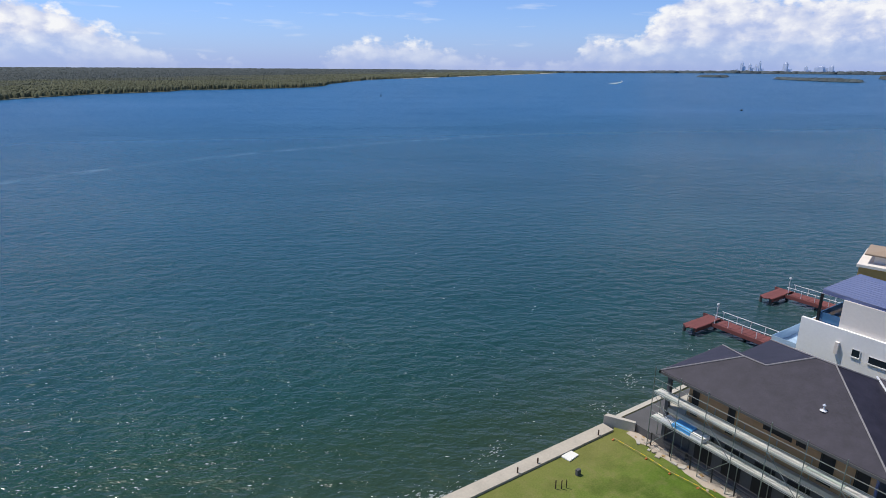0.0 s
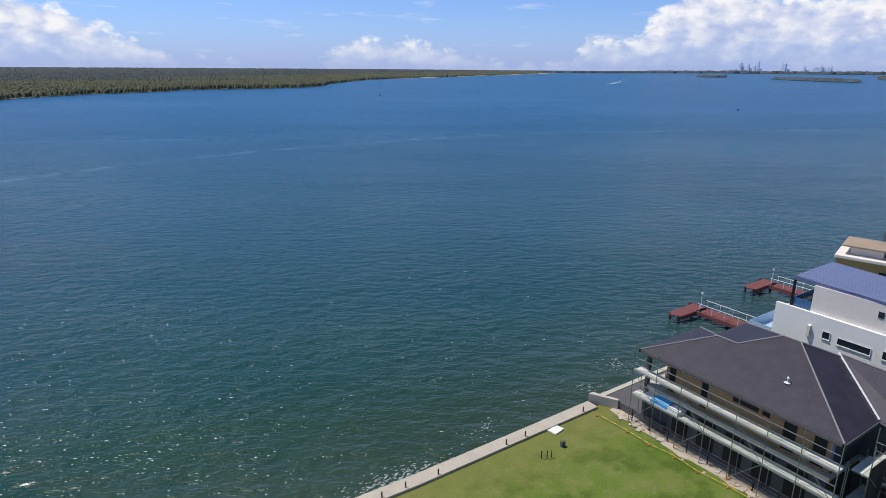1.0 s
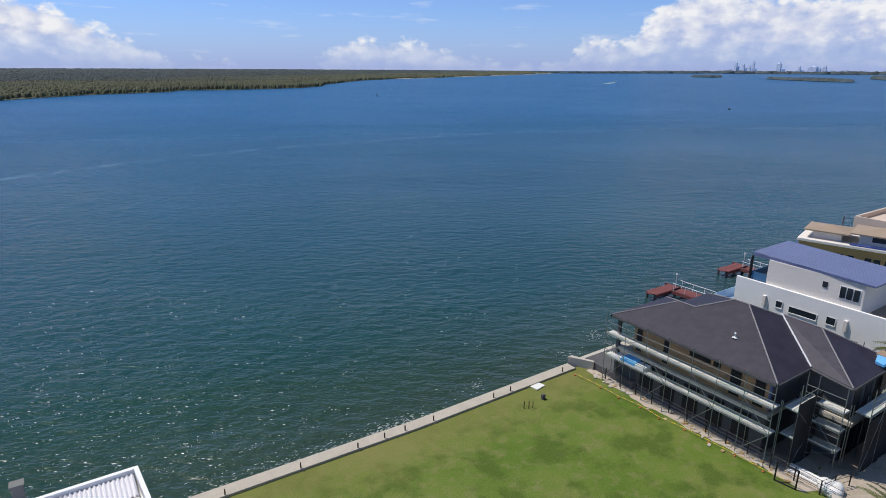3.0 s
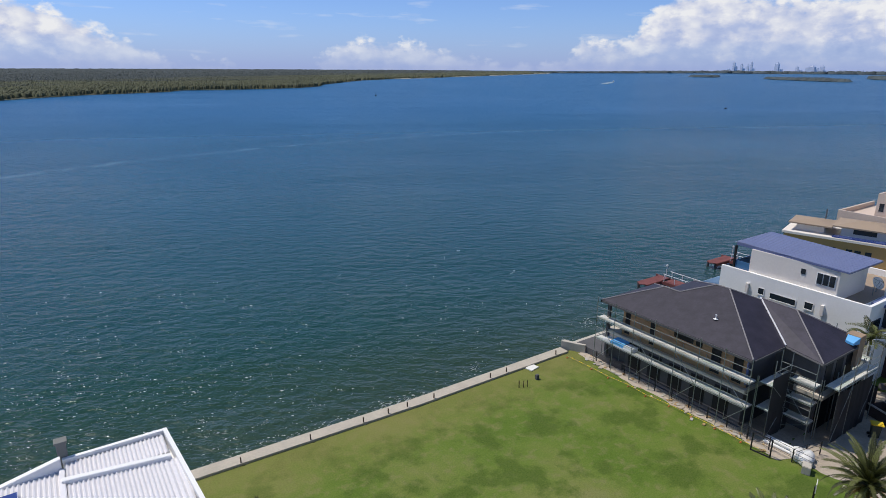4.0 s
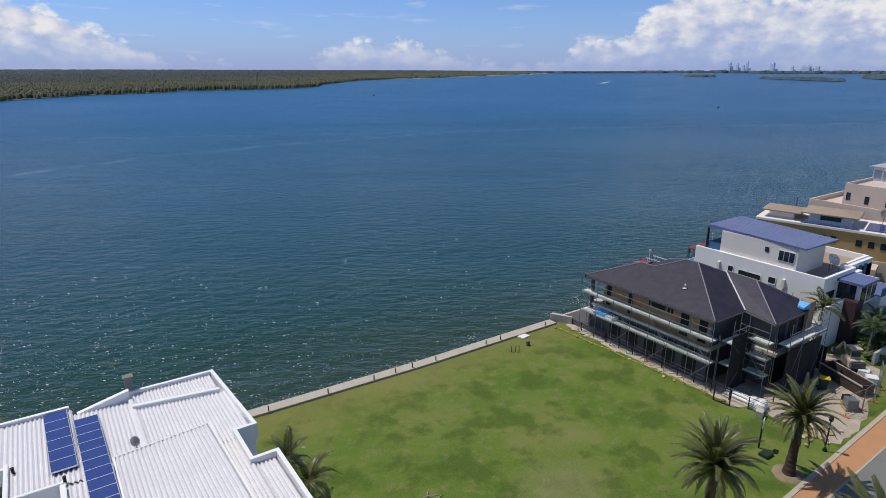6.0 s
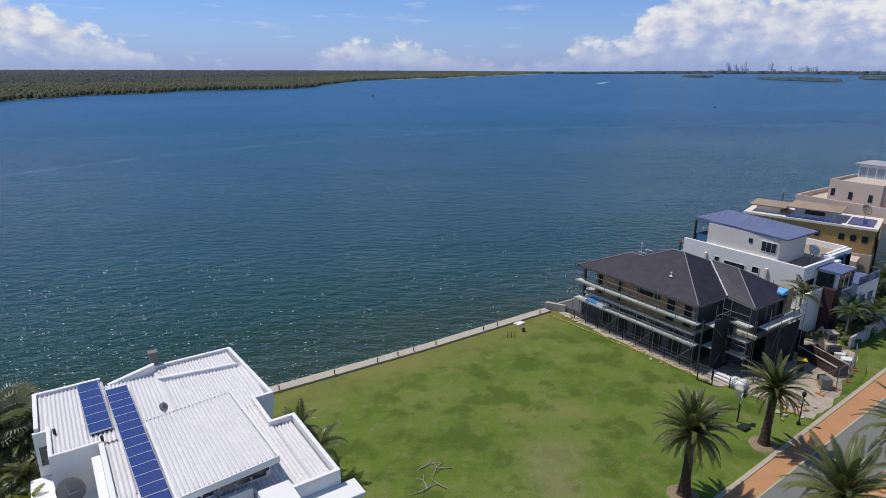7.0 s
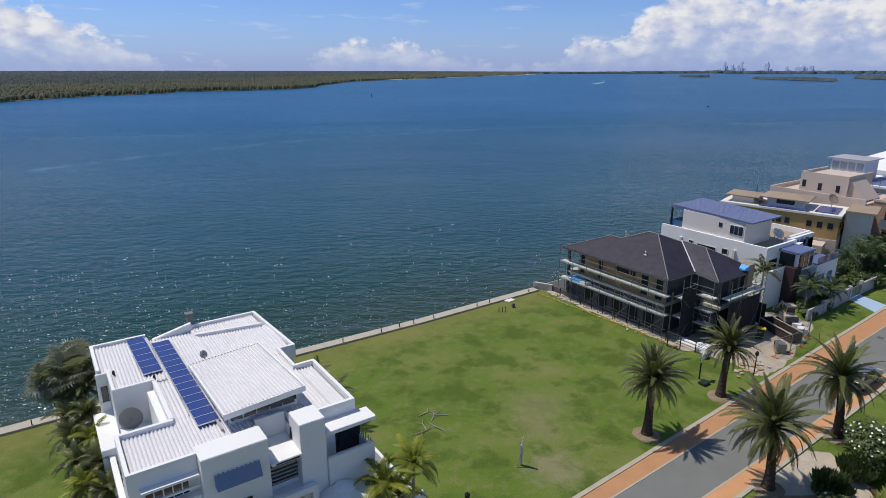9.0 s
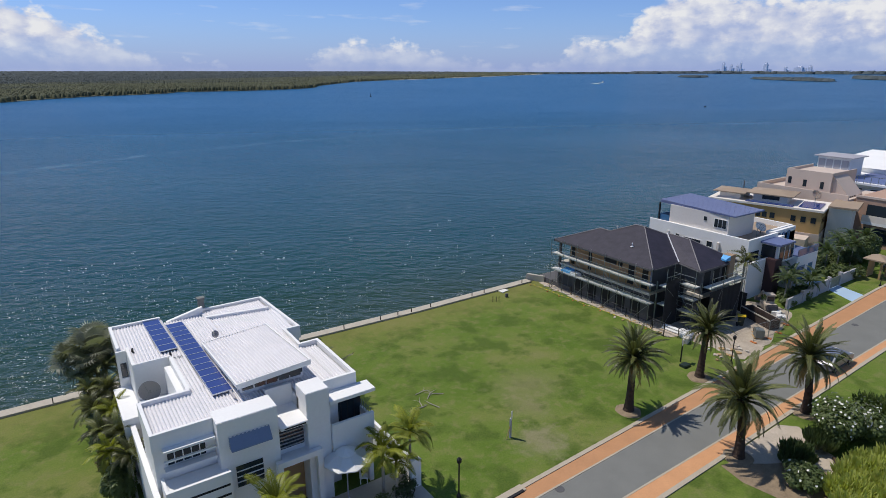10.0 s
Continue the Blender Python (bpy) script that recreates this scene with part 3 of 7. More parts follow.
def islet(name, cx, cy, length, width, turn, height, count, seed):
    ring = []
    rnd = random.Random(seed)
    for k in range(18):
        a = 2 * math.pi * k / 18
        u, v = length / 2 * math.cos(a) * rnd.uniform(0.9, 1.1), width / 2 * math.sin(a) * rnd.uniform(0.85, 1.15)
        t = radians(turn)
        ring.append((cx + u * math.cos(t) - v * math.sin(t), cy + u * math.sin(t) + v * math.cos(t)))
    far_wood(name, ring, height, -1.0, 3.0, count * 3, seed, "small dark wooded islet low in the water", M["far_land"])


islet("islet_long", 1453, 702, 330, 50, 52, 6.0, 260, 5)
islet("islet_small", 1655, 1082, 75, 36, 85, 6.0, 80, 6)
islet("islet_far", 1720, 610, 320, 50, 41, 9.0, 160, 7)
islet("spit_far", 2500, 2000, 1300, 70, -8, 9.0, 400, 8)
islet("mainland_far", 3300, 1500, 1500, 200, -62, 13.0, 500, 9)
islet("peninsula_far", 3150, 2060, 700, 120, -50, 10.0, 300, 10)

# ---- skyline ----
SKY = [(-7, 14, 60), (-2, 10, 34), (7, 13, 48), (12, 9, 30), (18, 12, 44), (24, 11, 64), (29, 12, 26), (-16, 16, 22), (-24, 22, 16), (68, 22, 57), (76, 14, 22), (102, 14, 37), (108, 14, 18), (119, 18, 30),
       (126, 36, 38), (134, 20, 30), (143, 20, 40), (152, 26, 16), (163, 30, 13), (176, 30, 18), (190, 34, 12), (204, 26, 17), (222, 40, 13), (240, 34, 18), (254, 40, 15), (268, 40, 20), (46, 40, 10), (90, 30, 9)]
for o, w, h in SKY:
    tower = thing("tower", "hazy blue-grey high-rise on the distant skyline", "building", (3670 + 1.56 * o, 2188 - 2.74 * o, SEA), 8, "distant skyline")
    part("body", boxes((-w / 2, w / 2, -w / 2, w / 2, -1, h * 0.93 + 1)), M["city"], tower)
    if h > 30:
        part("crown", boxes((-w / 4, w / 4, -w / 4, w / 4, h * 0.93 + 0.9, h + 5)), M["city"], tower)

# ---- the white flat-roofed house ----
def corrugated(x0, x1, y0, y1, z, pitch=0.18, amp=0.095):
    """Ribbed roofing with its ribs along y; z(x, y) gives the pitch."""
    bm = bmesh.new()
    n = max(2, int((x1 - x0) / pitch))
    cols = []
    for k in range(n):
        a = x0 + (x1 - x0) * k / n
        p = (x1 - x0) / n
        for f, h in ((0.0, 0.0), (0.08, 0.0), (0.46, 1.0), (0.56, 1.0)):
            x = a + p * f
            cols.append([bm.verts.new((x, y, z(x, y) + amp * h)) for y in (y0, y1)])
    cols.append([bm.verts.new((x1, y, z(x1, y))) for y in (y0, y1)])
    for a, b in zip(cols, cols[1:]):
        bm.faces.new((a[0], b[0], b[1], a[1]))
    return bm


white = thing("house", "white two-storey modern house with flat ribbed metal roofs", "house", (0, 0, 0))
WT = 7.0
walls = [
    ("wall_west_wing", [(-13.9, 5.1), (-11.0, 5.1), (-11.0, 8.7), (-13.9, 8.7)], 0, 6.45),
    ("wall_court", [(-13.4, 8.7), (-11.0, 8.7), (-11.0, 13.6), (-13.4, 13.6)], 0, 4.6),
    ("wall_north_west", [(-13.4, 13.61), (-10.6, 13.61), (-10.6, 20.4), (-13.9, 20.4), (-13.9, 16.5), (-13.4, 16.5)], 0, 6.45),
    ("wall_middle", [(-11.0, 5.4), (-7.9, 5.4), (-7.9, 6.4), (-6.35, 6.4), (-6.35, 5.4), (-4.0, 5.4), (-4.0, 20.0), (-10.6, 20.0), (-10.6, 13.6), (-11.0, 13.6)], 0, 6.42),
    ("wall_north_east", [(-4.0, 13.5), (-3.1, 13.5), (-3.4, 20.2), (-4.0, 20.2)], 0, 6.45),
    ("wall_south_east", [(-4.0, 6.2), (-2.85, 6.2), (-2.85, 10.8), (-4.0, 10.8)], 0, 6.3),
]
for name, ring, z0, z1 in walls:
    bm = bmesh.new()
    prism(bm, ring, z0, z1)
    part("wall", bm, M["white"], white, bevel=0.0)


def parapet(pts, z0, z1, w=0.19, mat_key="white"):
    bm = bmesh.new()
    strip(bm, pts, 0.0, w, z0, z1)
    return part("parapet", bm, M[mat_key], white)


# parapets run anticlockwise so that they lie inside the walls
parapet([(-5.2, 5.3), (-2.8, 5.3), (-2.8, 10.85), (-4.0, 10.85), (-4.0, 13.4), (-3.0, 13.4), (-3.42, 20.4), (-7.85, 20.4)], 6.1, 7.0)
parapet([(-10.7, 20.5), (-13.95, 20.5), (-13.95, 16.52)], 6.2, 7.0)
parapet([(-11.3, 8.75), (-13.95, 8.75), (-13.95, 5.05), (-11.02, 5.05)], 6.0, 7.0)
bm = bmesh.new()
prism(bm, [(-7.95, 18.5), (-3.65, 17.85), (-3.65, 18.12), (-7.95, 18.8)], 6.4, 7.0)
part("upstand", bm, M["white"], white, bevel=0.02)
part("court_wall", boxes((-11.45, -11.22, 8.8, 13.5, 4.5, 6.98)), M["white"], white, bevel=0.02)
part("court_wall", boxes((-13.44, -11.3, 13.52, 13.7, 4.5, 7.0)), M["white"], white, bevel=0.02)
part("court_ledge", boxes((-11.83, -11.46, 8.76, 13.1, 4.5, 6.6)), M["white"], white, bevel=0.02)
part("court_wall", boxes((-13.38, -11.12, 8.52, 8.72, 4.5, 6.0)), M["white"], white)
# the slanted gable upstand at the water side
bm = bmesh.new()
prism(bm, [(-10.4, 19.75), (-7.9, 19.75), (-7.9, 20.05), (-10.4, 20.05)], 6.2, [6.75, 7.35, 7.35, 6.75])
part("gable_upstand", bm, M["white"], white, bevel=0.02)

roofs = [
    (-13.72, -13.27, 16.5, 20.25, lambda x, y: 6.69 + 0.012 * (y - 13)),
    (-13.27, -10.6, 13.72, 20.25, lambda x, y: 6.69 + 0.012 * (y - 13)),
    (-11.2, -10.6, 9.0, 13.6, lambda x, y: 6.69),
    (-10.6, -7.9, 9.0, 19.8, lambda x, y: 6.69 + 0.0 * x),
    (-13.7, -7.92, 5.3, 9.0, lambda x, y: 6.70),
    (-7.79, -4.0, 13.0, 18.45, lambda x, y: 6.76),
    (-4.0, -3.3, 13.65, 17.9, lambda x, y: 6.76),
    (-7.79, -3.65, 18.5, 20.15, lambda x, y: 6.76),
    (-5.3, -4.0, 5.55, 13.2, lambda x, y: 6.74),
    (-4.0, -3.06, 5.55, 10.6, lambda x, y: 6.66),
    (-7.9, -6.35, 6.52, 8.0, lambda x, y: 6.72),
    (-6.35, -5.3, 5.72, 8.0, lambda x, y: 6.72),
]
for x0, x1, y0, y1, z in roofs:
    part("roof_sheet", corrugated(x0, x1, y0, y1, z), M["white_metal"], white)
# raised skillion roof with a clerestory, high at its street end
def skil_z(x, y):
    return 7.06 + 0.07 * (x + 9.25) + 0.078 * (14.05 - y)


part("roof_sheet", corrugated(-9.25, -5.2, 6.4, 14.05, skil_z, 0.18, 0.125), M["white_metal"], white)
bm = bmesh.new()
ring = [(-9.0, 6.9), (-5.4, 6.9), (-5.4, 13.9), (-9.0, 13.9)]
prism(bm, ring, 6.3, [skil_z(x, y) - 0.03 for x, y in ring])
part("clerestory", bm, M["white"], white)


def edge_board(name, a, b, low, high, key="white", w=0.08):
    """A board along one edge of the raised roof, following its slope."""
    d = (Vector(b) - Vector(a)).normalized()
    n = Vector((d.y, -d.x)) * w
    ring = [tuple(a), tuple(b), tuple(Vector(b) + n), tuple(Vector(a) + n)][::-1]
    bm = bmesh.new()
    prism(bm, ring, 0.0, [skil_z(x, y) + high for x, y in ring])
    for v in bm.verts:
        if v.co.z == 0.0:
            v.co.z = skil_z(v.co.x, v.co.y) + low
    part(name, bm, M[key], white)


edge_board("fascia", (-9.33, 6.38), (-5.12, 6.38), -0.22, 0.1)
edge_board("barge_board", (-5.18, 6.38), (-5.18, 14.1), -0.2, 0.1)
edge_board("barge_board", (-9.27, 14.1), (-9.27, 6.38), -0.12, 0.07)
edge_board("back_flashing", (-5.12, 14.07), (-9.33, 14.07), -0.3, 0.08)
part("gutter", boxes((-9.5, -9.38, 6.5, 14.0, 6.84, 6.92)), M["shade_metal"], white)
for k in range(5):
    x = -8.1 + k * 0.54
    part("clerestory_window", boxes((x, x + 0.48, 6.85, 6.895, 7.12, skil_z(x, 6.9) - 0.14)), M["glass"], white)
part("ridge_flashing", boxes((-8.02, -7.8, 14.35, 19.7, 6.80, 6.90)), M["white_metal"], white, bevel=0.03)
for k in range(5):
    part("clerestory_window", boxes((-9.0 + k * 0.68, -8.4 + k * 0.68, 6.55, 6.59, 7.15, 7.55)), M["glass"], white)

# street front: two boxes, slab canopies, balcony, portal
part("front_box", boxes((-11.0, -7.9, 4.3, 5.7, 0.0, 7.02)), M["white"], white, bevel=0.03)
part("front_pier", boxes((-6.35, -5.0, 4.2, 5.7, 0.0, 7.2)), M["white"], white, bevel=0.03)
part("recess_wall", boxes((-7.89, -6.36, 6.3, 6.5, 3.2, 6.95)), M["white"], white)
can = part("slab_canopy", boxes((-7.89, -6.36, 4.0, 6.29, 5.55, 5.75)), M["white"], white, bevel=0.02)
part("slot", boxes((-7.7, -6.5, 3.99, 4.03, 5.60, 5.68)), M["dark"], can)
part("front_lower_box", boxes((-7.89, -6.36, 4.75, 5.28, 3.6, 5.54)), M["white"], white)
win = part("louvre_window", boxes((-7.8, -6.42, 4.70, 4.74, 4.0, 5.4)), M["glass"], white, "dark window behind louvre blades")
for k in range(6):
    part("louvre_blade", boxes((-7.8, -6.42, 4.62, 4.69, 4.1 + k * 0.22, 4.15 + k * 0.22)), M["shade_metal"], win)
bm = bmesh.new()
prism(bm, [(-10.5, 3.85), (-8.4, 3.85), (-8.4, 4.29), (-10.5, 4.29)], 5.42, [5.46, 5.46, 6.08, 6.08])
aw = part("awning_window", bm, M["awning"], white, "blue-grey sloping awning over a strip window")
for k in range(10):
    part("hood_rib", boxes((-10.47 + k * 0.21, -10.36 + k * 0.21, 4.2, 4.285, 6.085, 6.12)), M["white_metal"], aw)
bal = part("balcony_canopy", boxes((-4.99, -2.15, 4.15, 5.29, 6.08, 6.3)), M["white"], white, "white slab canopy over the balcony", bevel=0.02)
part("balcony_floor", boxes((-4.98, -2.5, 4.25, 6.19, 3.4, 3.8)), M["white"], white)
part("balcony_front", boxes((-4.98, -2.35, 4.02, 4.22, 3.0, 4.85)), M["white"], white, bevel=0.02)
part("balcony_side", boxes((-2.5, -2.35, 4.24, 6.2, 3.0, 4.5)), M["white"], white, bevel=0.02)
for k in range(6):
    pane = part("window_pane", boxes((-4.95 + k * 0.42, -4.57 + k * 0.42, 5.62, 5.67, 3.82, 5.95)), M["glass"], white)
    part("pane_frame", boxes((-4.57 + k * 0.42, -4.53 + k * 0.42, 5.60, 5.68, 3.82, 5.95)), M["black_metal"], pane)
for k in range(5):
    part("baluster", boxes((-2.46, -2.42, 4.3 + k * 0.28, 4.34 + k * 0.28, 4.5, 5.0)), M["galv"], white)
part("side_wall", boxes((-2.62, -2.36, 4.3, 6.2, 0.0, 2.98)), M["white"], white)
part("back_recess", boxes((-5.0, -2.62, 6.0, 6.19, 0.0, 3.38)), M["white"], white)
part("sliding_door", boxes((-4.8, -3.2, 5.95, 5.99, 0.05, 2.5)), M["glass"], white)
# entry portal
bm = boxes((-8.3, -5.75, 3.75, 4.05, 3.5, 3.85), (-8.3, -8.0, 3.75, 4.05, 0, 3.5), (-6.05, -5.75, 3.75, 4.05, 0, 3.5), (-7.88, -5.85, 4.05, 4.74, 3.5, 3.7))
part("entry_portal", bm, M["white"], white)
part("garage_door", boxes((-7.88, -6.36, 5.2, 5.28, 0.02, 3.0)), M["brown_wrap"], white)
gridw = part("grid_window", boxes((-10.3, -8.9, 4.24, 4.28, 3.0, 4.25)), M["glass"], white)
for k in range(3):
    part("glazing_bar", boxes((-10.3, -8.9, 4.19, 4.24, 3.3 + k * 0.32, 3.34 + k * 0.32)), M["white"], gridw)
# slab-roofed street wing with slots in its front
bm = boxes((-13.75, -10.7, 3.62, 5.03, 0, 4.35), (-13.75, -10.7, 3.62, 3.78, 4.35, 4.55), (-13.75, -13.6, 3.78, 5.03, 4.35, 4.55))
low = part("street_wing", bm, M["white"], white)
for k in range(5):
    part("slot", boxes((-12.9, -10.8, 3.605, 3.64, 1.6 + k * 0.55, 1.72 + k * 0.55)), M["dark"], low)
# window with hood in the west wing
hw = part("hooded_window", boxes((-13.3, -11.5, 5.02, 5.07, 5.15, 5.95)), M["glass"], white)
part("hood", boxes((-13.5, -11.05, 4.62, 5.06, 6.05, 6.17)), M["white"], hw)
part("hood_arm", boxes((-13.5, -11.05, 4.6, 4.72, 5.55, 5.63)), M["white"], hw)
part("sill", boxes((-13.5, -11.05, 4.6, 5.06, 4.97, 5.07)), M["white"], hw)
for k in range(4):
    part("mullion", boxes((-13.0 + k * 0.4, -12.95 + k * 0.4, 5.0, 5.06, 5.15, 5.95)), M["white"], hw)
# west tower and terrace
part("west_tower", boxes((-14.05, -13.47, 16.31, 16.5, 4.0, 6.82)), M["white"], white, bevel=0.02)
wt = part("west_window", boxes((-13.88, -13.53, 16.27, 16.305, 5.05, 6.03)), M["glass"], white)
part("sill", boxes((-13.92, -13.49, 16.2, 16.30, 4.97, 5.04)), M["white"], wt)
part("parapet", boxes((-13.46, -13.28, 13.72, 16.5, 4.0, 6.95)), M["white"], white, bevel=0.02)
part("west_terrace", boxes((-14.5, -13.47, 12.0, 16.3, 0, 4.4)), M["white"], white, bevel=0.02)
for x, y in ((-13.12, 15.9), (-11.25, 13.95)):
    part("vent_pipe", (lambda b: (tube(b, (x, y, 6.7), (x, y, 7.05), 0.07, 10), b)[1])(bmesh.new()), M["black_metal"], white, "short black vent pipe")
part("west_base", boxes((-14.2, -13.92, 4.3, 11.98, 0, 4.0)), M["white"], white, bevel=0.02)
part("chimney", boxes((-8.0, -7.6, 20.42, 20.8, 6.0, 7.7), (-8.06, -7.54, 20.38, 20.86, 7.7, 7.8)), M["asphalt"], white)
part("side_wall", boxes((-2.8, -0.9, 8.6, 8.8, 0, 2.3)), M["white"], white)

# solar panels
def solar(x, y, rows, pitch, w, turn):
    arr = thing("solar_array", "row of dark blue framed solar panels on a white roof", "solar panels", (x, y, 6.88), turn)
    for k in range(rows):
        p = part("panel", boxes((0, w, -(k + 1) * pitch + 0.02, -k * pitch - 0.02, 0.0, 0.045)), M["solar"], arr)
        bm = boxes((0, w, -(k + 1) * pitch + 0.005, -(k + 1) * pitch + 0.05, 0.0, 0.056), (0, 0.03, -(k + 1) * pitch + 0.05, -k * pitch - 0.02, 0, 0.056), (w - 0.03, w, -(k + 1) * pitch + 0.05, -k * pitch - 0.02, 0, 0.056))
        part("frame", bm, M["solar_frame"], p)
    return arr


solar(-10.62, 18.9, 14, 0.818, 1.1, 1.2)
solar(-11.88, 20.25, 6, 0.93, 1.06, 1.5)

# satellite dishes
def dish(name, label, at, turn, r, depth, tilt, pole, key):
    d = thing(name, label, "satellite dish", at, turn)
    part("pole", (lambda b: (tube(b, (0, 0, 0), (0, 0, pole), 0.04), b)[1])(bmesh.new()), M["galv"], d)
    bm = bmesh.new()
    rings = []
    for k in range(6):
        f = k / 5
        rings.append([bm.verts.new((r * f * math.cos(a), r * f * math.sin(a), depth * f * f)) for a in (2 * math.pi * j / 24 for j in range(24))] if k else [bm.verts.new((0, 0, 0))])
    for j in range(24):
        bm.faces.new((rings[0][0], rings[1][j], rings[1][(j + 1) % 24]))
        for k in range(1, 5):
            bm.faces.new((rings[k][j], rings[k + 1][j], rings[k + 1][(j + 1) % 24], rings[k][(j + 1) % 24]))
    bmesh.ops.solidify(bm, geom=bm.faces[:], thickness=0.02)
    bmesh.ops.transform(bm, matrix=Matrix.Translation((0, 0, pole)) @ pose(0, 0, 0, tilt, 0, 0), verts=bm.verts[:])
    reflector = part("reflector", bm, M[key], d, smooth=True)
    bm = bmesh.new()
    tip = Matrix.Translation((0, 0, pole)) @ pose(0, 0, 0, tilt, 0, 0) @ Vector((0, 0, r * 0.9))
    for a in (0, 2.1, 4.2):
        p = Matrix.Translation((0, 0, pole)) @ pose(0, 0, 0, tilt, 0, 0) @ Vector((r * 0.95 * math.cos(a), r * 0.95 * math.sin(a), depth))
        tube(bm, p, tip, 0.015, 5)
    part("feed_arm", bm, M["galv"], d)
    return d


dish("satellite_dish", "large grey mesh satellite dish in a white roof court", (-12.8, 12.85, 4.6), -14, 0.62, 0.14, 80, 0.85, "grey_dish")
dish("satellite_dish", "small grey satellite dish on a white ribbed roof", (-8.3, 14.65, 6.78), -40, 0.25, 0.05, 75, 0.5, "shade_metal")

# ---- the unfinished house with the charcoal hip roof ----
dark = thing("house", "unfinished two-storey house with charcoal hip roof and brown-wrapped upper walls", "house")
EV, PITCH = 5.75, 0.44
EX0, EX1, EY0, EY1 = 30.4, 40.9, 9.4, 21.0      # main eaves
NX1, NY1 = 37.2, 22.4                            # water-side wing
SX0, SX1, SY0 = 33.75, 39.9, 6.6                  # street-side wing


def face(bm, *pts):
    return bm.faces.new([bm.verts.new(p) for p in pts])


def plane(pts, name="roof_plane", key="dark_tile", parent=None):
    """A sloping slab of roof over the given corners."""
    bm = bmesh.new()
    f = face(bm, *pts)
    bmesh.ops.recalc_face_normals(bm, faces=[f])
    if f.normal.z < 0:
        f.normal_flip()
    low = [bm.verts.new(v.co - Vector((0, 0, 0.14))) for v in f.verts]
    top = list(f.verts)
    bm.faces.new(low[::-1])
    for k in range(len(top)):
        bm.faces.new((top[k], low[k], low[(k + 1) % len(top)], top[(k + 1) % len(top)]))
    return part(name, bm, M[key], parent or dark)


W = EX1 - EX0
RX = (EX0 + EX1) / 2
RZ = EV + PITCH * W / 2
A, B = (RX, EY0 + W / 2, RZ), (RX, EY1 - W / 2, RZ)
hn = (NX1 - EX0) / 2
P1 = (EX0 + hn, NY1 - hn, EV + PITCH * hn)
P2 = (EX0 + hn, EY1 - hn, EV + PITCH * hn)
hs = 3.78                                         # rise of the street wing, in plan
SXV = 34.45                                       # foot of the valley
Q1 = (SX0 + hs - 0.2, SY0 + hs, EV + PITCH * hs)
Q2 = (SX0 + hs, EY0 + hs, EV + PITCH * hs)
roof_faces = {
    "west": [(EX0, EY0, EV), A, B, P2, P1, (EX0, NY1, EV)],
    "north_wing": [(EX0, NY1, EV), P1, (NX1, NY1, EV)],
    "wing_east": [(NX1, NY1, EV), P1, P2, (NX1, EY1, EV)],
    "north": [(NX1, EY1, EV), P2, B, (EX1, EY1, EV)],
    "east": [(EX1, EY1, EV), B, A, (EX1, EY0, EV)],
    "south": [(EX0, EY0, EV), (SXV, EY0, EV), Q2, (EX1 - 0.05, EY0 + 0.02, EV), A],
    "street_west": [(SX0, SY0, EV), Q1, Q2, (SXV, EY0, EV)],
    "street_south": [(SX0, SY0, EV), (SX1, SY0, EV), Q1],
    "street_east": [(SX1, SY0, EV), (SX1, EY0, EV), Q2, Q1],
}
planes = {k: plane(v, parent=dark) for k, v in roof_faces.items()}


def cap(a, b, key="ridge", w=0.13, up=0.05):
    bm = bmesh.new()
    tube(bm, Vector(a) + Vector((0, 0, up)), Vector(b) + Vector((0, 0, up)), w, 6)
    return part("ridge_cap" if key == "ridge" else "valley_flashing", bm, M[key], dark)


for a, b in (((EX0, EY0, EV), A), (A, B), (B, P2), (P2, P1), (P1, (EX0, NY1, EV)), (P1, (NX1, NY1, EV)), (B, (EX1, EY1, EV)), (A, (EX1, EY0, EV)),
             ((SX0, SY0, EV), Q1), (Q1, Q2), (Q1, (SX1, SY0, EV))):
    cap(a, b, w=0.05, up=0.02)
cap((SXV, EY0, EV), Q2, "valley", 0.06, 0.03)
# gutters along the eaves
for a, b in (((EX0, EY0), (EX0, NY1)), ((EX0, NY1), (NX1, NY1)), ((EX0, EY0), (SXV, EY0)), ((SX0, SY0), (SX1, SY0))):
    bm = bmesh.new()
    x0, x1, y0, y1 = min(a[0], b[0]), max(a[0], b[0]), min(a[1], b[1]), max(a[1], b[1])
    box(bm, x0 - 0.06, x1 + 0.06, y0 - 0.06, y1 + 0.06, EV - 0.2, EV - 0.03)
    part("gutter", bm, M["block"], dark)
bm = bmesh.new()
tube(bm, (SX0, SY0, EV - 0.11), (SXV, EY0, EV - 0.11), 0.09, 6)
part("gutter", bm, M["block"], dark)
bm = bmesh.new()
tube(bm, (32.5, 13.6, 6.6), (32.5, 13.6, 7.05), 0.04, 8)
tube(bm, (32.5, 13.6, 7.0), (32.5, 13.6, 7.1), 0.09, 8, 0.02)
lathe(bm, [(0.2, 0), (0.04, 0.06)], 8, (32.5, 13.6, 6.70))
part("roof_vent", bm, M["valley"], dark, "pale metal roof vent")
# OSB parapet with a blue membrane, by the street corner
part("blade_wall", boxes((38.5, 39.4, 6.5, 6.75, 4.2, 6.3), (38.5, 39.4, 6.5, 7.4, 6.301, 6.45)), M["osb"], dark, "raw board blade wall with a tan cap")
bm = bmesh.new()
prism(bm, [(37.9, 6.65), (38.49, 6.5), (38.49, 7.3), (38.0, 7.2)], 5.95, [6.1, 6.42, 6.42, 6.15])
part("membrane", bm, M["blue_sheet"], dark, "bright blue waterproof membrane")

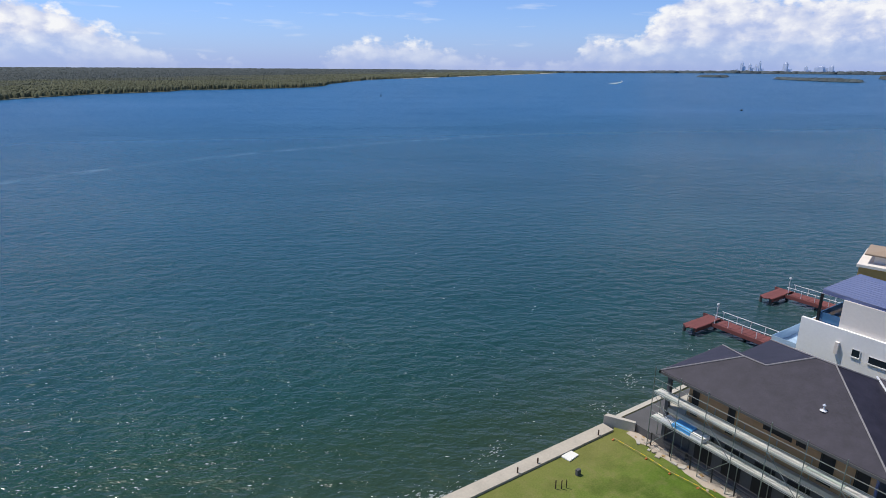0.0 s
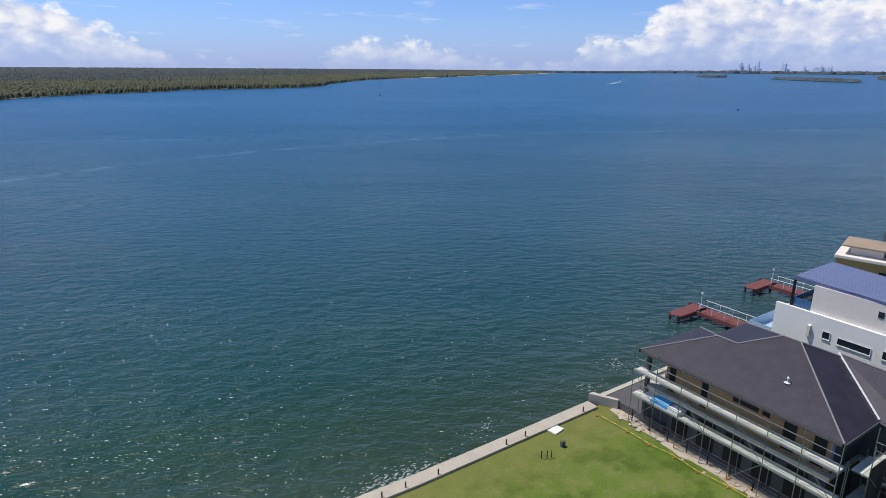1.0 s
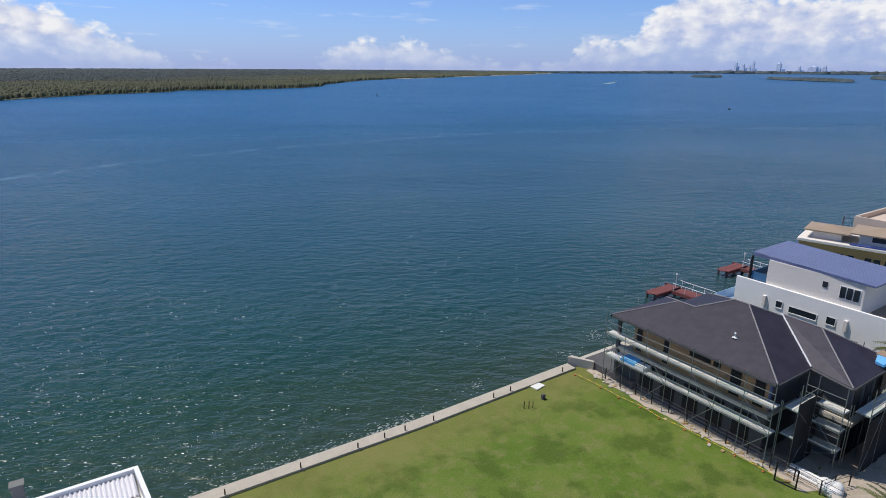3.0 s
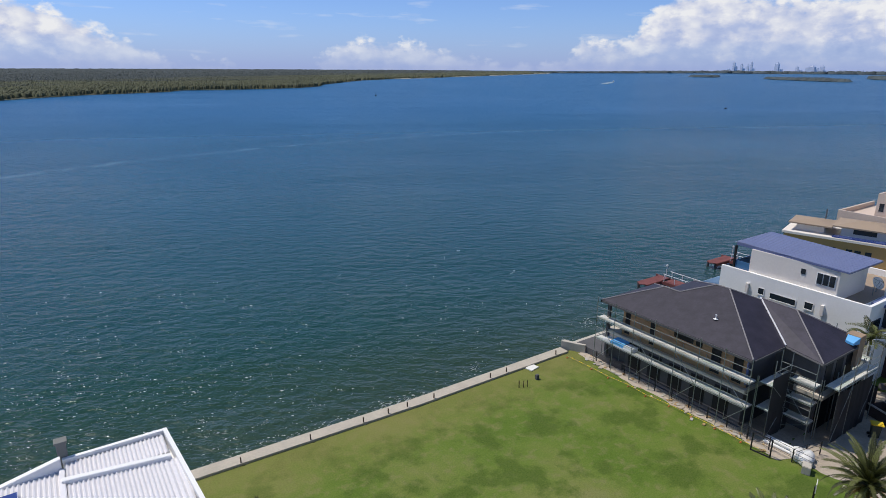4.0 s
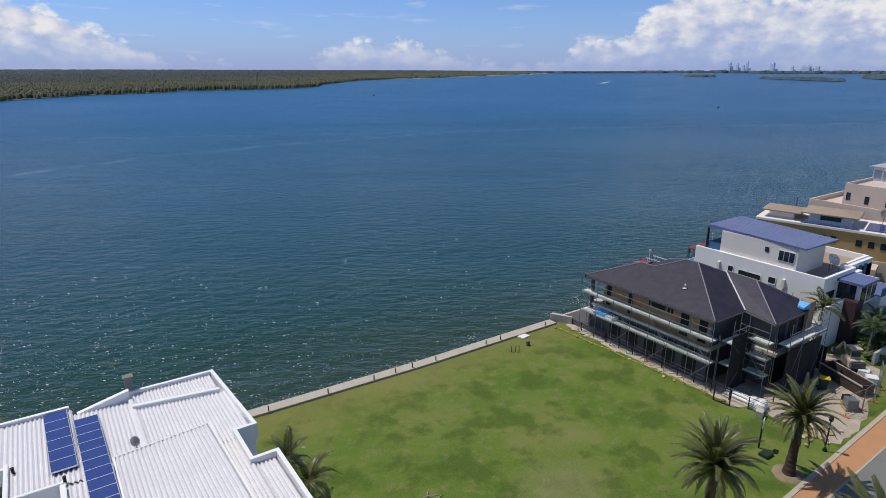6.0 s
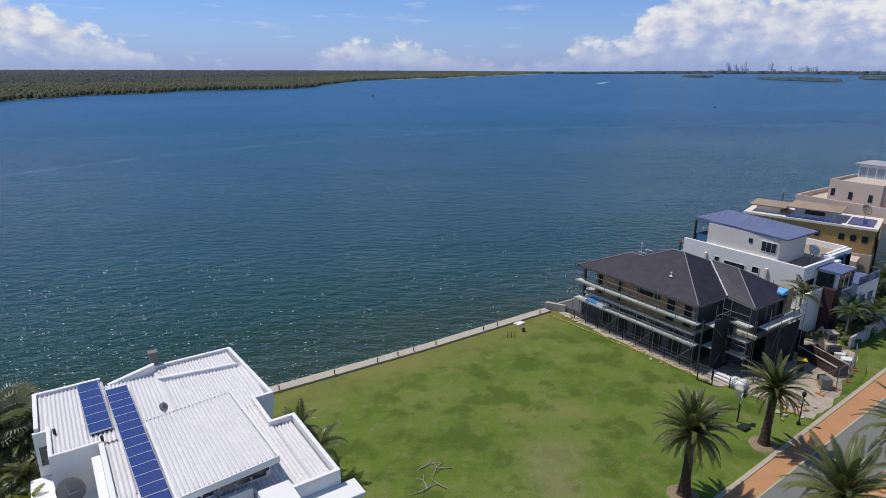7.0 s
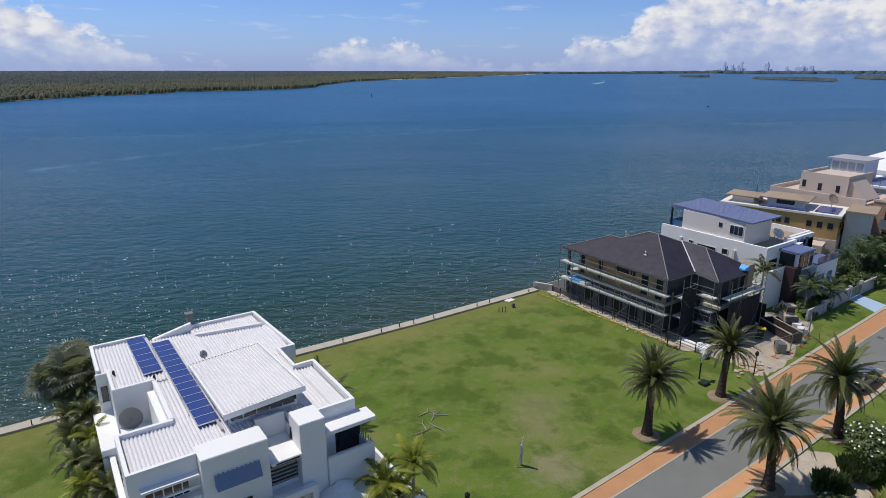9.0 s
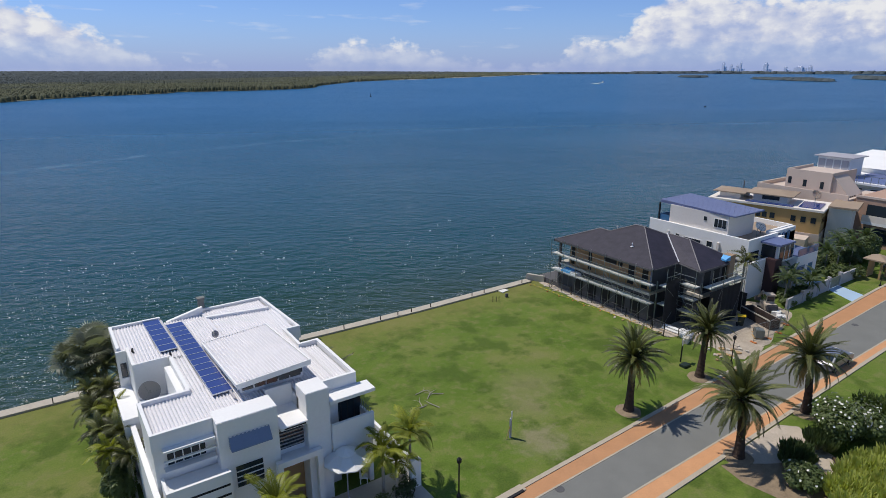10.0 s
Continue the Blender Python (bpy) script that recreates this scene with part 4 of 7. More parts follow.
# walls: upper floor wrapped in brown, lower floor dark block
UX0, UX1, UY0, UY1 = 31.2, 40.3, 10.1, 20.2
part("upper_floor", boxes((UX0, UX1, UY0, UY1 + 0.5, 3.1, 5.75)), M["brown_wrap"], dark)
part("upper_floor_street", boxes((34.7, 39.4, 6.9, UY0 - 0.003, 3.1, 5.75)), M["block"], dark)
part("lower_floor", boxes((31.2, 40.3, 10.1, 20.2, 0, 2.85)), M["block"], dark)
part("lower_floor_street", boxes((34.7, 39.4, 7.0, 10.097, 0, 2.85)), M["block"], dark)
part("floor_slab", boxes((30.9, 40.4, 9.9, 22.2, 2.85, 3.12)), M["concrete"], dark)
part("street_slab", boxes((34.4, 39.6, 6.5, 9.88, 2.85, 3.12)), M["concrete"], dark)
# openings in the upper west wall
for y, w, z0, z1 in ((20.2, 0.35, 3.3, 5.45), (17.8, 0.32, 3.3, 5.45), (15.1, 1.5, 4.75, 5.35), (13.8, 0.4, 4.75, 5.3), (12.4, 0.6, 3.3, 5.4), (10.75, 0.55, 3.3, 5.35)):
    if w:
        part("window_opening", boxes((UX0 - 0.02, UX0 + 0.05, y - w / 2, y + w / 2, z0, z1)), M["dark"], dark)
        for e in (y - w / 2 - 0.06, y + w / 2):
            part("opening_frame", boxes((UX0 - 0.05, UX0 - 0.02, e, e + 0.06, z0, z1)), M["black_metal"], dark)
part("blue_corner_wrap", boxes((UX0 - 0.03, UX0 + 0.16, UY0 - 0.03, UY0 + 0.06, 3.4, 5.4)), M["blue_roof"], dark)
for k in range(3):
    part("window_opening", boxes((35.0 + k * 1.5, 36.0 + k * 1.5, 6.87, 6.92, 3.4, 5.3)), M["dark"], dark)
for k in range(2):
    part("garage_opening", boxes((34.9 + k * 2.2, 36.7 + k * 2.2, 6.96, 7.02, 0.05, 2.5)), M["dark"], dark)
for k in range(5):
    part("lower_opening", boxes((31.17, 31.22, 11.0 + k * 1.9, 12.2 + k * 1.9, 0.4, 2.5)), M["dark"], dark)
# thin dark panel over the brown street wall, standing in for its shade
part("street_face", boxes((UX0 + 0.2, 34.69, UY0 - 0.04, UY0 - 0.003, 3.13, 5.75)), M["block"], dark)
# water-side terrace posts
for x, y in ((31.0, 22.0), (34.0, 22.0), (36.8, 22.0)):
    part("post", boxes((x - 0.12, x + 0.12, y - 0.12, y + 0.12, 0, 5.7)), M["block"], dark)

part("terrace_block", boxes((33.3, 34.6, 20.8, 21.7, 3.125, 3.9)), M["white"], dark)
part("terrace_base", boxes((31.3, 34.0, 20.3, 22.2, 0.6, 1.7)), M["block"], dark)
part("base_wall", boxes((30.9, 40.6, 20.2, 25.2, -0.4, 0.6)), M["block"], dark)

# ---- scaffold ----
scaf = thing("scaffold", "galvanised tube scaffold with aluminium plank decks round an unfinished house", "scaffold")
LEVELS = (2.3, 4.15)


def bay_line(a, b, out, n, tops=6.0, rails=True, levels=LEVELS, key="deck"):
    """A run of scaffold from a to b; out is the side away from the wall, n bays."""
    a, b, out = Vector((*a, 0)), Vector((*b, 0)), Vector((*out, 0))
    d = (b - a) / n
    for k in range(n + 1):
        p = a + d * k
        for o, top in ((0.0, tops - 0.9), (0.95, tops)):
            q = p + out * o
            bm = bmesh.new()
            tube(bm, (q.x, q.y, 0.0), (q.x, q.y, top - (0.0 if o else 0.6)), 0.028, 6)
            part("standard", bm, M["galv"], scaf)
        for z in levels:
            bm = bmesh.new()
            tube(bm, (p.x, p.y, z - 0.05), ((p + out * 0.95).x, (p + out * 0.95).y, z - 0.05), 0.025, 5)
            part("transom", bm, M["galv"], scaf)
    for z in levels:
        for h in (-0.06, 0.5, 1.0):
            bm = bmesh.new()
            q0, q1 = a + out * 0.95, b + out * 0.95
            tube(bm, (q0.x, q0.y, z + h), (q1.x, q1.y, z + h), 0.024, 5)
            part("guard_rail" if h > 0 else "ledger", bm, M["galv"], scaf)
        for k in range(n):
            for j in range(3):
                p0, p1 = a + d * (k + 0.01) + out * (0.12 + j * 0.27), a + d * (k + 0.99) + out * (0.12 + j * 0.27)
                bm = bmesh.new()
                w = out * 0.25
                prism(bm, [(p0.x, p0.y), (p1.x, p1.y), ((p1 + w).x, (p1 + w).y), ((p0 + w).x, (p0 + w).y)], z - 0.02, z + 0.035)
                part("plank", bm, M["green_deck" if (k * 3 + j) % 7 == 2 else key], scaf)
            p0, p1 = a + d * k + out * 0.92, a + d * (k + 1) + out * 0.92
            bm = bmesh.new()
            w = out * 0.03
            prism(bm, [(p0.x, p0.y), (p1.x, p1.y), ((p1 + w).x, (p1 + w).y), ((p0 + w).x, (p0 + w).y)], z + 0.04, z + 0.14)
            part("toe_board", bm, M["timber" if (k % 4 == 2 and z < 2) else "deck"], scaf)
    for k in range(0, n, 2):
        p0, p1 = a + d * k + out * 0.98, a + d * (k + 1) + out * 0.98
        bm = bmesh.new()
        tube(bm, (p0.x, p0.y, 0.2), (p1.x, p1.y, levels[0]), 0.022, 5)
        tube(bm, (p1.x, p1.y, levels[0]), (p0.x, p0.y, levels[-1]), 0.022, 5)
        part("brace", bm, M["galv"], scaf)


bay_line((31.12, 22.6), (31.12, 9.3), (-1, 0), 7)
bay_line((31.1, 9.2), (33.2, 9.2), (0, -1), 1)
bay_line((34.1, 8.9), (34.1, 6.6), (-1, 0), 1, levels=(1.45, 2.85, 4.15))
bay_line((34.2, 6.5), (40.0, 6.5), (0, -1), 3, levels=(4.15,))
bay_line((40.0, 6.4), (40.0, 9.0), (1, 0), 2, levels=(4.15,))

def cloth(a, b, z0, z1, seed):
    """A hanging sheet of dark mesh between two plan points, rippled along its length, standing in for shade."""
    rnd = random.Random(seed)
    a, b = Vector((*a, 0)), Vector((*b, 0))
    side = Vector((-(b - a).y, (b - a).x, 0)).normalized()
    n, m = max(4, int((b - a).length / 0.3)), 6
    wob = [rnd.uniform(-0.05, 0.05) for k in range(n + 1)]
    verts, faces = [], []
    for k in range(n + 1):
        for j in range(m + 1):
            p = a + (b - a) * k / n + side * wob[k] * (1 - 0.6 * j / m)
            verts.append((p.x, p.y, z0 + (z1 - z0) * j / m))
    for k in range(n):
        for j in range(m):
            o = k * (m + 1) + j
            faces.append((o, o + m + 1, o + m + 2, o + 1))
    bm = bmesh.new()
    vs = [bm.verts.new(v) for v in verts]
    for f in faces:
        bm.faces.new([vs[k] for k in f])
    bmesh.ops.solidify(bm, geom=bm.faces[:], thickness=0.012)
    part("shade_cloth", bm, M["cloth"], scaf, "black mesh hung on the scaffold to stand in for deep shade")


# dark sheets added where the scaffold's street sides lie in deep shade
cloth((34.0, 5.52), (39.3, 5.52), 0.15, 3.9, 1)
cloth((41.0, 5.6), (41.0, 9.0), 0.15, 2.3, 2)
cloth((31.0, 8.22), (34.0, 8.22), 0.15, 4.75, 3)

sheet = thing("plastic_sheet", "bright blue plastic sheet draped over a concrete block", "sheet", (30.6, 20.3, 2.34))
bm = bmesh.new()
prism(bm, [(-0.4, -0.6), (0.4, -0.6), (0.4, 0.6), (-0.4, 0.7)], 0.0, [0.3, 0.5, 0.45, 0.28])
part("sheet", bm, M["blue_sheet"], sheet)
part("board", boxes((-0.4, 0.4, -1.5, -0.65, 0.0, 0.32), (-0.42, 0.42, 0.72, 1.5, 0.0, 0.22)), M["white"], sheet, "white board")

# ---- the cream house with the blue roof ----
cream = thing("house", "cream three-level house with a slate-blue skillion roof and roof terrace", "house")
CX0, CX1, CY0, CY1 = 45.8, 57.0, 8.7, 21.4
part("body", boxes((CX0, CX1 - 3.6, CY0, CY1, 0, 5.7), (CX1 - 3.6, CX1, CY0 + 0.6, CY1, 0, 5.7)), M["cream"], cream)


def wall_line(owner, pts, z0, z1, w, key):
    bm = bmesh.new()
    strip(bm, pts, 0.0, w, z0, z1)
    return part("parapet", bm, M[key], owner)


wall_line(cream, [(CX0, CY1), (CX0, CY0), (51.8, CY0), (51.8, 9.7), (CX1, 9.7), (CX1, CY1)], 5.7, 6.3, 0.25, "cream")
part("terrace_floor", boxes((CX0 + 0.2, CX1 - 0.3, 9.9, CY1 - 0.1, 5.70, 5.74)), M["tan_roof"], cream)
part("upper_storey", boxes((46.06, 51.3, 11.4, 18.9, 5.7, 8.42)), M["beige"], cream)
bm = bmesh.new()
prism(bm, [(45.9, 10.7), (51.8, 10.6), (52.4, 20.6), (46.3, 20.5)], 8.4, [8.55, 8.55, 8.75, 8.75])
part("blue_roof", bm, M["blue_roof"], cream, "slate-blue metal skillion roof")
for k in range(12):
    part("roof_rib", (lambda b: (tube(b, (46.1 + k * 0.49, 10.62, 8.56), (46.1 + k * 0.49, 20.58, 8.76), 0.012, 4), b)[1])(bmesh.new()), M["blue_roof"], cream)
for x, y in ((46.1, 20.4), (51.5, 20.4)):
    part("post", boxes((x - 0.08, x + 0.08, y - 0.08, y + 0.08, 5.7, 8.42)), M["black_metal"], cream)
part("glass_screen", boxes((46.15, 46.2, 18.8, 20.3, 5.8, 7.0), (46.2, 51.3, 20.3, 20.35, 5.8, 7.0)), M["blue_glass"], cream)
w3 = part("window", boxes((46.02, 46.07, 11.6, 13.15, 6.85, 7.9)), M["cream"], cream)
for k in range(3):
    part("pane", boxes((45.98, 46.03, 11.68 + k * 0.49, 12.08 + k * 0.49, 6.92, 7.84)), M["glass"], w3)
part("small_window", boxes((46.01, 46.07, 14.05, 14.42, 7.4, 7.85)), M["glass"], cream)
for y, w, z0, z1 in ((17.35, 0.5, 4.6, 5.15), (15.4, 2.2, 4.5, 5.0), (13.2, 0.65, 4.55, 5.15)):
    w2 = part("window", boxes((CX0 - 0.03, CX0 + 0.03, y - w / 2, y + w / 2, z0, z1)), M["glass"], cream)
    part("sill", boxes((CX0 - 0.08, CX0 - 0.031, y - w / 2 - 0.05, y + w / 2 + 0.05, z0 - 0.08, z0)), M["cream"], w2)
    part("window_frame", boxes((CX0 - 0.06, CX0 - 0.031, y - w / 2 - 0.045, y - w / 2, z0, z1), (CX0 - 0.06, CX0 - 0.031, y + w / 2, y + w / 2 + 0.045, z0, z1), (CX0 - 0.06, CX0 - 0.031, y - w / 2 - 0.045, y + w / 2 + 0.045, z1, z1 + 0.045)), M["white"], w2)
for y in (18.6, 12.1):
    part("rain_head", boxes((CX0 - 0.22, CX0, y - 0.12, y + 0.12, 4.4, 5.3)), M["beige"], cream)
part("blue_balcony_door", boxes((CX0 + 0.1, CX0 + 3.0, CY1, CY1 + 0.05, 3.2, 5.2)), M["blue_glass"], cream)
part("water_balcony", boxes((CX0 + 0.2, CX1 - 1, CY1, CY1 + 2.0, 2.9, 3.1)), M["pale_blue"], cream, "pale blue tiled balcony")
part("balcony_glass", boxes((CX0 + 0.2, CX0 + 0.23, CY1, CY1 + 2.0, 3.1, 3.9), (CX0 + 0.25, CX1 - 1, CY1 + 1.97, CY1 + 2.0, 3.1, 3.9)), M["pale_blue"], cream)
# street side: bay with blue roof, brown panel, entry blocks
part("fin_wall", boxes((44.5, 48.9, 7.75, 8.0, 0, 4.15)), M["white"], cream)
part("brown_panel", boxes((48.0, 49.4, 6.7, 7.74, 0, 4.2), (48.92, 49.4, 7.741, 8.69, 0, 4.2)), M["maroon"], cream)
part("entry_glass", boxes((46.4, 47.98, 8.64, 8.7, 2.9, 4.9)), M["glass"], cream)
part("bay", boxes((48.7, 52.2, 6.9, 9.7, 3.6, 5.7)), M["white"], cream)
part("bay_roof", boxes((48.2, 51.4, 6.5, 9.6, 5.7, 5.9)), M["blue_roof"], cream)
part("bay_window", boxes((48.64, 48.70, 7.2, 9.0, 3.9, 5.5)), M["glass"], cream)
part("bay_window", boxes((49.0, 51.9, 6.84, 6.9, 3.9, 5.5)), M["glass"], cream)
for x in (49.9, 50.9):
    part("bay_mullion", boxes((x - 0.05, x + 0.05, 6.8, 6.839, 3.9, 5.5)), M["white"], cream)
for k in range(3):
    part("tall_window", boxes((52.9 + k * 1.1, 53.5 + k * 1.1, 9.24, 9.3, 4.7, 5.9)), M["blue_glass"], cream)
part("front_wall", boxes((52.21, 57.0, 9.3, 9.69, 0, 6.2)), M["white"], cream)
part("street_block", boxes((52.21, 57.0, 6.4, 9.29, 0, 3.9)), M["white"], cream, bevel=0.03)
part("street_block_deck", boxes((52.4, 56.8, 6.6, 9.1, 3.9, 3.94)), M["blue_roof"], cream)
part("balcony_glass", boxes((52.3, 56.9, 6.42, 6.46, 3.9, 4.75)), M["blue_glass"], cream)
part("street_window", boxes((52.6, 54.2, 6.36, 6.41, 0.8, 2.7), (55.0, 56.0, 6.36, 6.41, 0.8, 2.7)), M["blue_glass"], cream)
dish("satellite_dish", "white satellite dish on a cream roof terrace", (51.6, 10.6, 5.74), -20, 0.55, 0.12, 60, 0.8, "cream")
dish("satellite_dish", "white satellite dish on a cream roof terrace", (50.4, 10.4, 5.74), -10, 0.45, 0.1, 65, 1.2, "cream")


# ---- ochre house with tan hip-roofed pavilions ----
def hip(bm, x0, x1, y0, y1, z, rise, over=0.5):
    x0, x1, y0, y1 = x0 - over, x1 + over, y0 - over, y1 + over
    h = min(x1 - x0, y1 - y0) / 2
    if x1 - x0 > y1 - y0:
        r = [(x0 + h, (y0 + y1) / 2), (x1 - h, (y0 + y1) / 2)]
    else:
        r = [((x0 + x1) / 2, y0 + h), ((x0 + x1) / 2, y1 - h)]
    c = [bm.verts.new(p) for p in ((x0, y0, z), (x1, y0, z), (x1, y1, z), (x0, y1, z))]
    d = [bm.verts.new((p.co.x, p.co.y, z + 0.15)) for p in c]
    t = [bm.verts.new((*p, z + 0.15 + rise)) for p in r]
    bm.faces.new(c[::-1])
    for k in range(4):
        bm.faces.new((c[k], c[(k + 1) % 4], d[(k + 1) % 4], d[k]))
    if x1 - x0 > y1 - y0:
        for f in ((d[0], d[1], t[1], t[0]), (d[1], d[2], t[1]), (d[2], d[3], t[0], t[1]), (d[3], d[0], t[0])):
            bm.faces.new(f)
    else:
        for f in ((d[0], d[1], t[0]), (d[1], d[2], t[1], t[0]), (d[2], d[3], t[1]), (d[3], d[0], t[0], t[1])):
            bm.faces.new(f)


ochre = thing("house", "ochre house with tan hip-roofed pavilions on a pale flat roof", "house")
ochre.matrix_basis = pose(68.9, 11.4, 0, 0, 0, 15.5) @ Matrix.Translation((-60.4, -7.8, 0))
part("body", boxes((60.6, 67.4, 8.0, 22.4, 2.7, 5.66)), M["ochre"], ochre)
part("ground_floor", boxes((60.5, 67.5, 7.9, 22.5, 0, 2.698)), M["pink"], ochre)
part("roof_slab", boxes((60.4, 67.6, 7.8, 22.6, 5.66, 5.95)), M["beige"], ochre, bevel=0.02)
part("pavilion", boxes((61.9, 64.6, 18.6, 21.4, 5.95, 6.8), (62.2, 65.6, 12.6, 17.0, 5.95, 7.0)), M["beige"], ochre)
bm = bmesh.new()
hip(bm, 61.9, 64.6, 18.6, 21.4, 6.8, 0.35, 0.8)
part("pavilion_roof", bm, M["tan_roof"], ochre)
bm = bmesh.new()
hip(bm, 62.2, 65.6, 12.6, 17.0, 7.0, 0.45, 0.8)
part("pavilion_roof", bm, M["tan_roof"], ochre)
for y in (8.6, 9.8, 11.0, 13.6, 14.6, 15.4, 17.0, 18.0):
    part("window", boxes((60.56, 60.62, y, y + 0.6, 4.1, 4.85)), M["glass"], ochre)
part("pavilion_window", boxes((62.15, 62.2, 13.6, 15.8, 6.3, 6.85)), M["glass"], ochre)
part("solar_sheet", boxes((61.2, 65.6, 8.4, 11.0, 5.98, 6.06)), M["solar"], ochre, "blue solar panels")
part("solar_sheet", boxes((60.6, 61.6, 11.6, 17.6, 5.98, 6.06)), M["solar"], ochre, "blue solar panels")
part("vent_stack", boxes((65.0, 65.12, 19.0, 19.12, 5.95, 8.2)), M["block"], ochre)
part("roof_box", boxes((64.8, 65.8, 18.2, 18.9, 5.95, 6.5)), M["white"], ochre)
part("lower_terrace", boxes((57.6, 60.35, 9.0, 14.0, 0, 2.4)), M["pink"], ochre)
for x in (61.4, 62.4, 65.4):
    part("window", boxes((x, x + 0.6, 7.96, 8.02, 4.1, 4.85)), M["glass"], ochre)
part("side_tower", boxes((63.6, 68.4, 5.0, 7.7, 0, 6.0)), M["beige"], ochre)
part("tower_roof", boxes((63.1, 69.0, 4.4, 7.78, 6.01, 6.25)), M["tan_roof"], ochre)
dish("satellite_dish", "dark satellite dish on a pale flat roof", (73.2, 14.6, 5.95), -20, 0.7, 0.16, 55, 1.2, "pink")

# ---- pinkish stepped house and what lies beyond ----
pink = thing("house", "pinkish stepped house with flat parapet roofs and small windows", "house")
part("body", boxes((77.0, 87.0, 12.0, 25.0, 0, 6.4)), M["pink"], pink)
part("upper_body", boxes((78.2, 86.0, 15.0, 21.4, 6.4, 9.2)), M["pink"], pink)
part("parapet", boxes((77.0, 77.25, 12, 25, 6.4, 7.0), (77.25, 87, 24.75, 25, 6.4, 7.0), (78.2, 78.4, 15.0, 21.4, 9.2, 9.6), (78.4, 86, 15.0, 15.2, 9.2, 9.6), (78.4, 86, 21.2, 21.4, 9.2, 9.6)), M["pink"], pink)
bm = bmesh.new()
prism(bm, [(78.6, 12.6), (83.0, 12.6), (83.0, 14.99), (78.6, 14.99)], 6.4, [6.6, 6.6, 9.2, 9.2])
part("buttress", bm, M["pink"], pink)
for y, z in ((20.8, 7.9), (18.6, 7.7), (16.2, 7.7)):
    part("window", boxes((78.16, 78.22, y - 0.25, y + 0.25, z - 0.5, z + 0.5)), M["glass"], pink)
part("street_block", boxes((79.0, 89.0, 6.0, 11.8, 0, 6.7)), M["terracotta"], pink)
part("block_parapet", boxes((78.9, 89.1, 5.9, 6.15, 6.7, 7.0), (78.9, 79.15, 6.16, 11.8, 6.7, 7.0)), M["pink"], pink)
part("balcony_slab", boxes((78.3, 78.99, 6.4, 10.4, 3.2, 3.6)), M["cream"], pink)
part("balcony_window", boxes((78.95, 79.02, 6.6, 10.2, 3.7, 5.9)), M["glass"], pink)
part("balcony_window", boxes((78.95, 79.02, 6.6, 10.2, 0.6, 2.7)), M["glass"], pink)
part("balcony_rail", boxes((78.3, 78.36, 6.4, 10.4, 3.6, 4.5)), M["beige"], pink)
part("terrace_wall", boxes((76.2, 76.98, 12.0, 17.0, 0, 5.2)), M["pink"], pink)
for k in range(3):
    part("buttress_slit", boxes((79.0 + k * 0.7, 79.2 + k * 0.7, 12.56, 12.6, 6.45, 6.58)), M["dark"], pink)
part("blue_terrace", boxes((89.1, 92.0, 9.0, 15.0, 0, 5.6)), M["blue_roof"], pink)
pale = thing("house", "pale house with low-pitched white roofs beside the water", "house")
part("body", boxes((93.0, 104.0, 8.0, 25.0, 0, 6.6)), M["cream"], pale)
part("boat_hall", boxes((104.0, 124.0, 10.0, 27.0, 0, 7.4)), M["cream"], pale)
part("roof_deck", boxes((93.0, 103.98, 8.0, 19.5, 6.6, 6.66)), M["blue_roof"], pale)
part("hall_roof", corrugated(103.6, 124.4, 9.6, 27.4, lambda x, y: 7.44 + 0.045 * (x - 103), 0.5, 0.05), M["white"], pale)
for k in range(12):
    part("railing_post", boxes((92.0 + 0.04, 92.12, 12.0 + k, 12.06 + k, 6.6, 7.7)), M["galv"], pale)
part("railing", boxes((92.04, 92.1, 12.0, 23.1, 7.7, 7.76)), M["galv"], pale)
part("deck_edge", boxes((92.0, 93.0, 11.8, 25.0, 6.3, 6.6)), M["white"], pale)
bm = bmesh.new()
hip(bm, 95.0, 100.0, 19.6, 24.6, 9.8, 0.25, 0.5)
part("roof", bm, M["shade_metal"], pale)
part("upper_body", boxes((95.0, 100.0, 19.6, 24.6, 6.6, 9.8)), M["white"], pale)
for k in range(4):
    part("upper_window", boxes((94.94, 95.0, 19.8 + k * 1.2, 20.8 + k * 1.2, 7.6, 9.4)), M["shade_metal"], pale)
for k in range(4):
    part("window", boxes((92.96, 93.02, 10.0 + 3.2 * k, 12.0 + 3.2 * k, 3.6, 5.6)), M["glass"], pale)
rnd = random.Random(21)
for k in range(5):
    x = 124 + k * 17.0
    h = thing("house", "distant pale waterfront house with a hip roof", "house", (x, 14, 0), 0, "houses along the waterfront")
    part("body", boxes((-6.5, 6.5, -6, 8, 0, 6.2 + rnd.uniform(-.5, .8))), M[("cream", "beige", "pink")[k % 3]], h)
    bm = bmesh.new()
    hip(bm, -6.5, 6.5, -6, 8, 6.3, 1.8)
    part("roof", bm, M[("tan_roof", "dark_tile", "white_metal")[k % 3]], h)

# front garden walls and gates along the street
setting("garden_wall", boxes((45.9, 49.0, 3.82, 4.02, 0, 1.1), (49.01, 49.35, 3.78, 4.1, 0, 1.35), (49.36, 52.4, 3.9, 4.1, 0, 1.25), (52.41, 52.75, 3.86, 4.16, 0, 1.5), (52.76, 55.3, 4.0, 4.2, 0, 1.4), (55.31, 55.65, 3.94, 4.28, 0, 1.6),
                              (58.2, 58.54, 4.0, 4.34, 0, 1.6), (58.55, 63.9, 4.1, 4.3, 0, 1.3), (66.5, 78.0, 2.0, 2.2, 0, 1.3)), M["wall_grey"], "low rendered garden walls with pillars along the street, greyed to stand in for shade", "garden wall")
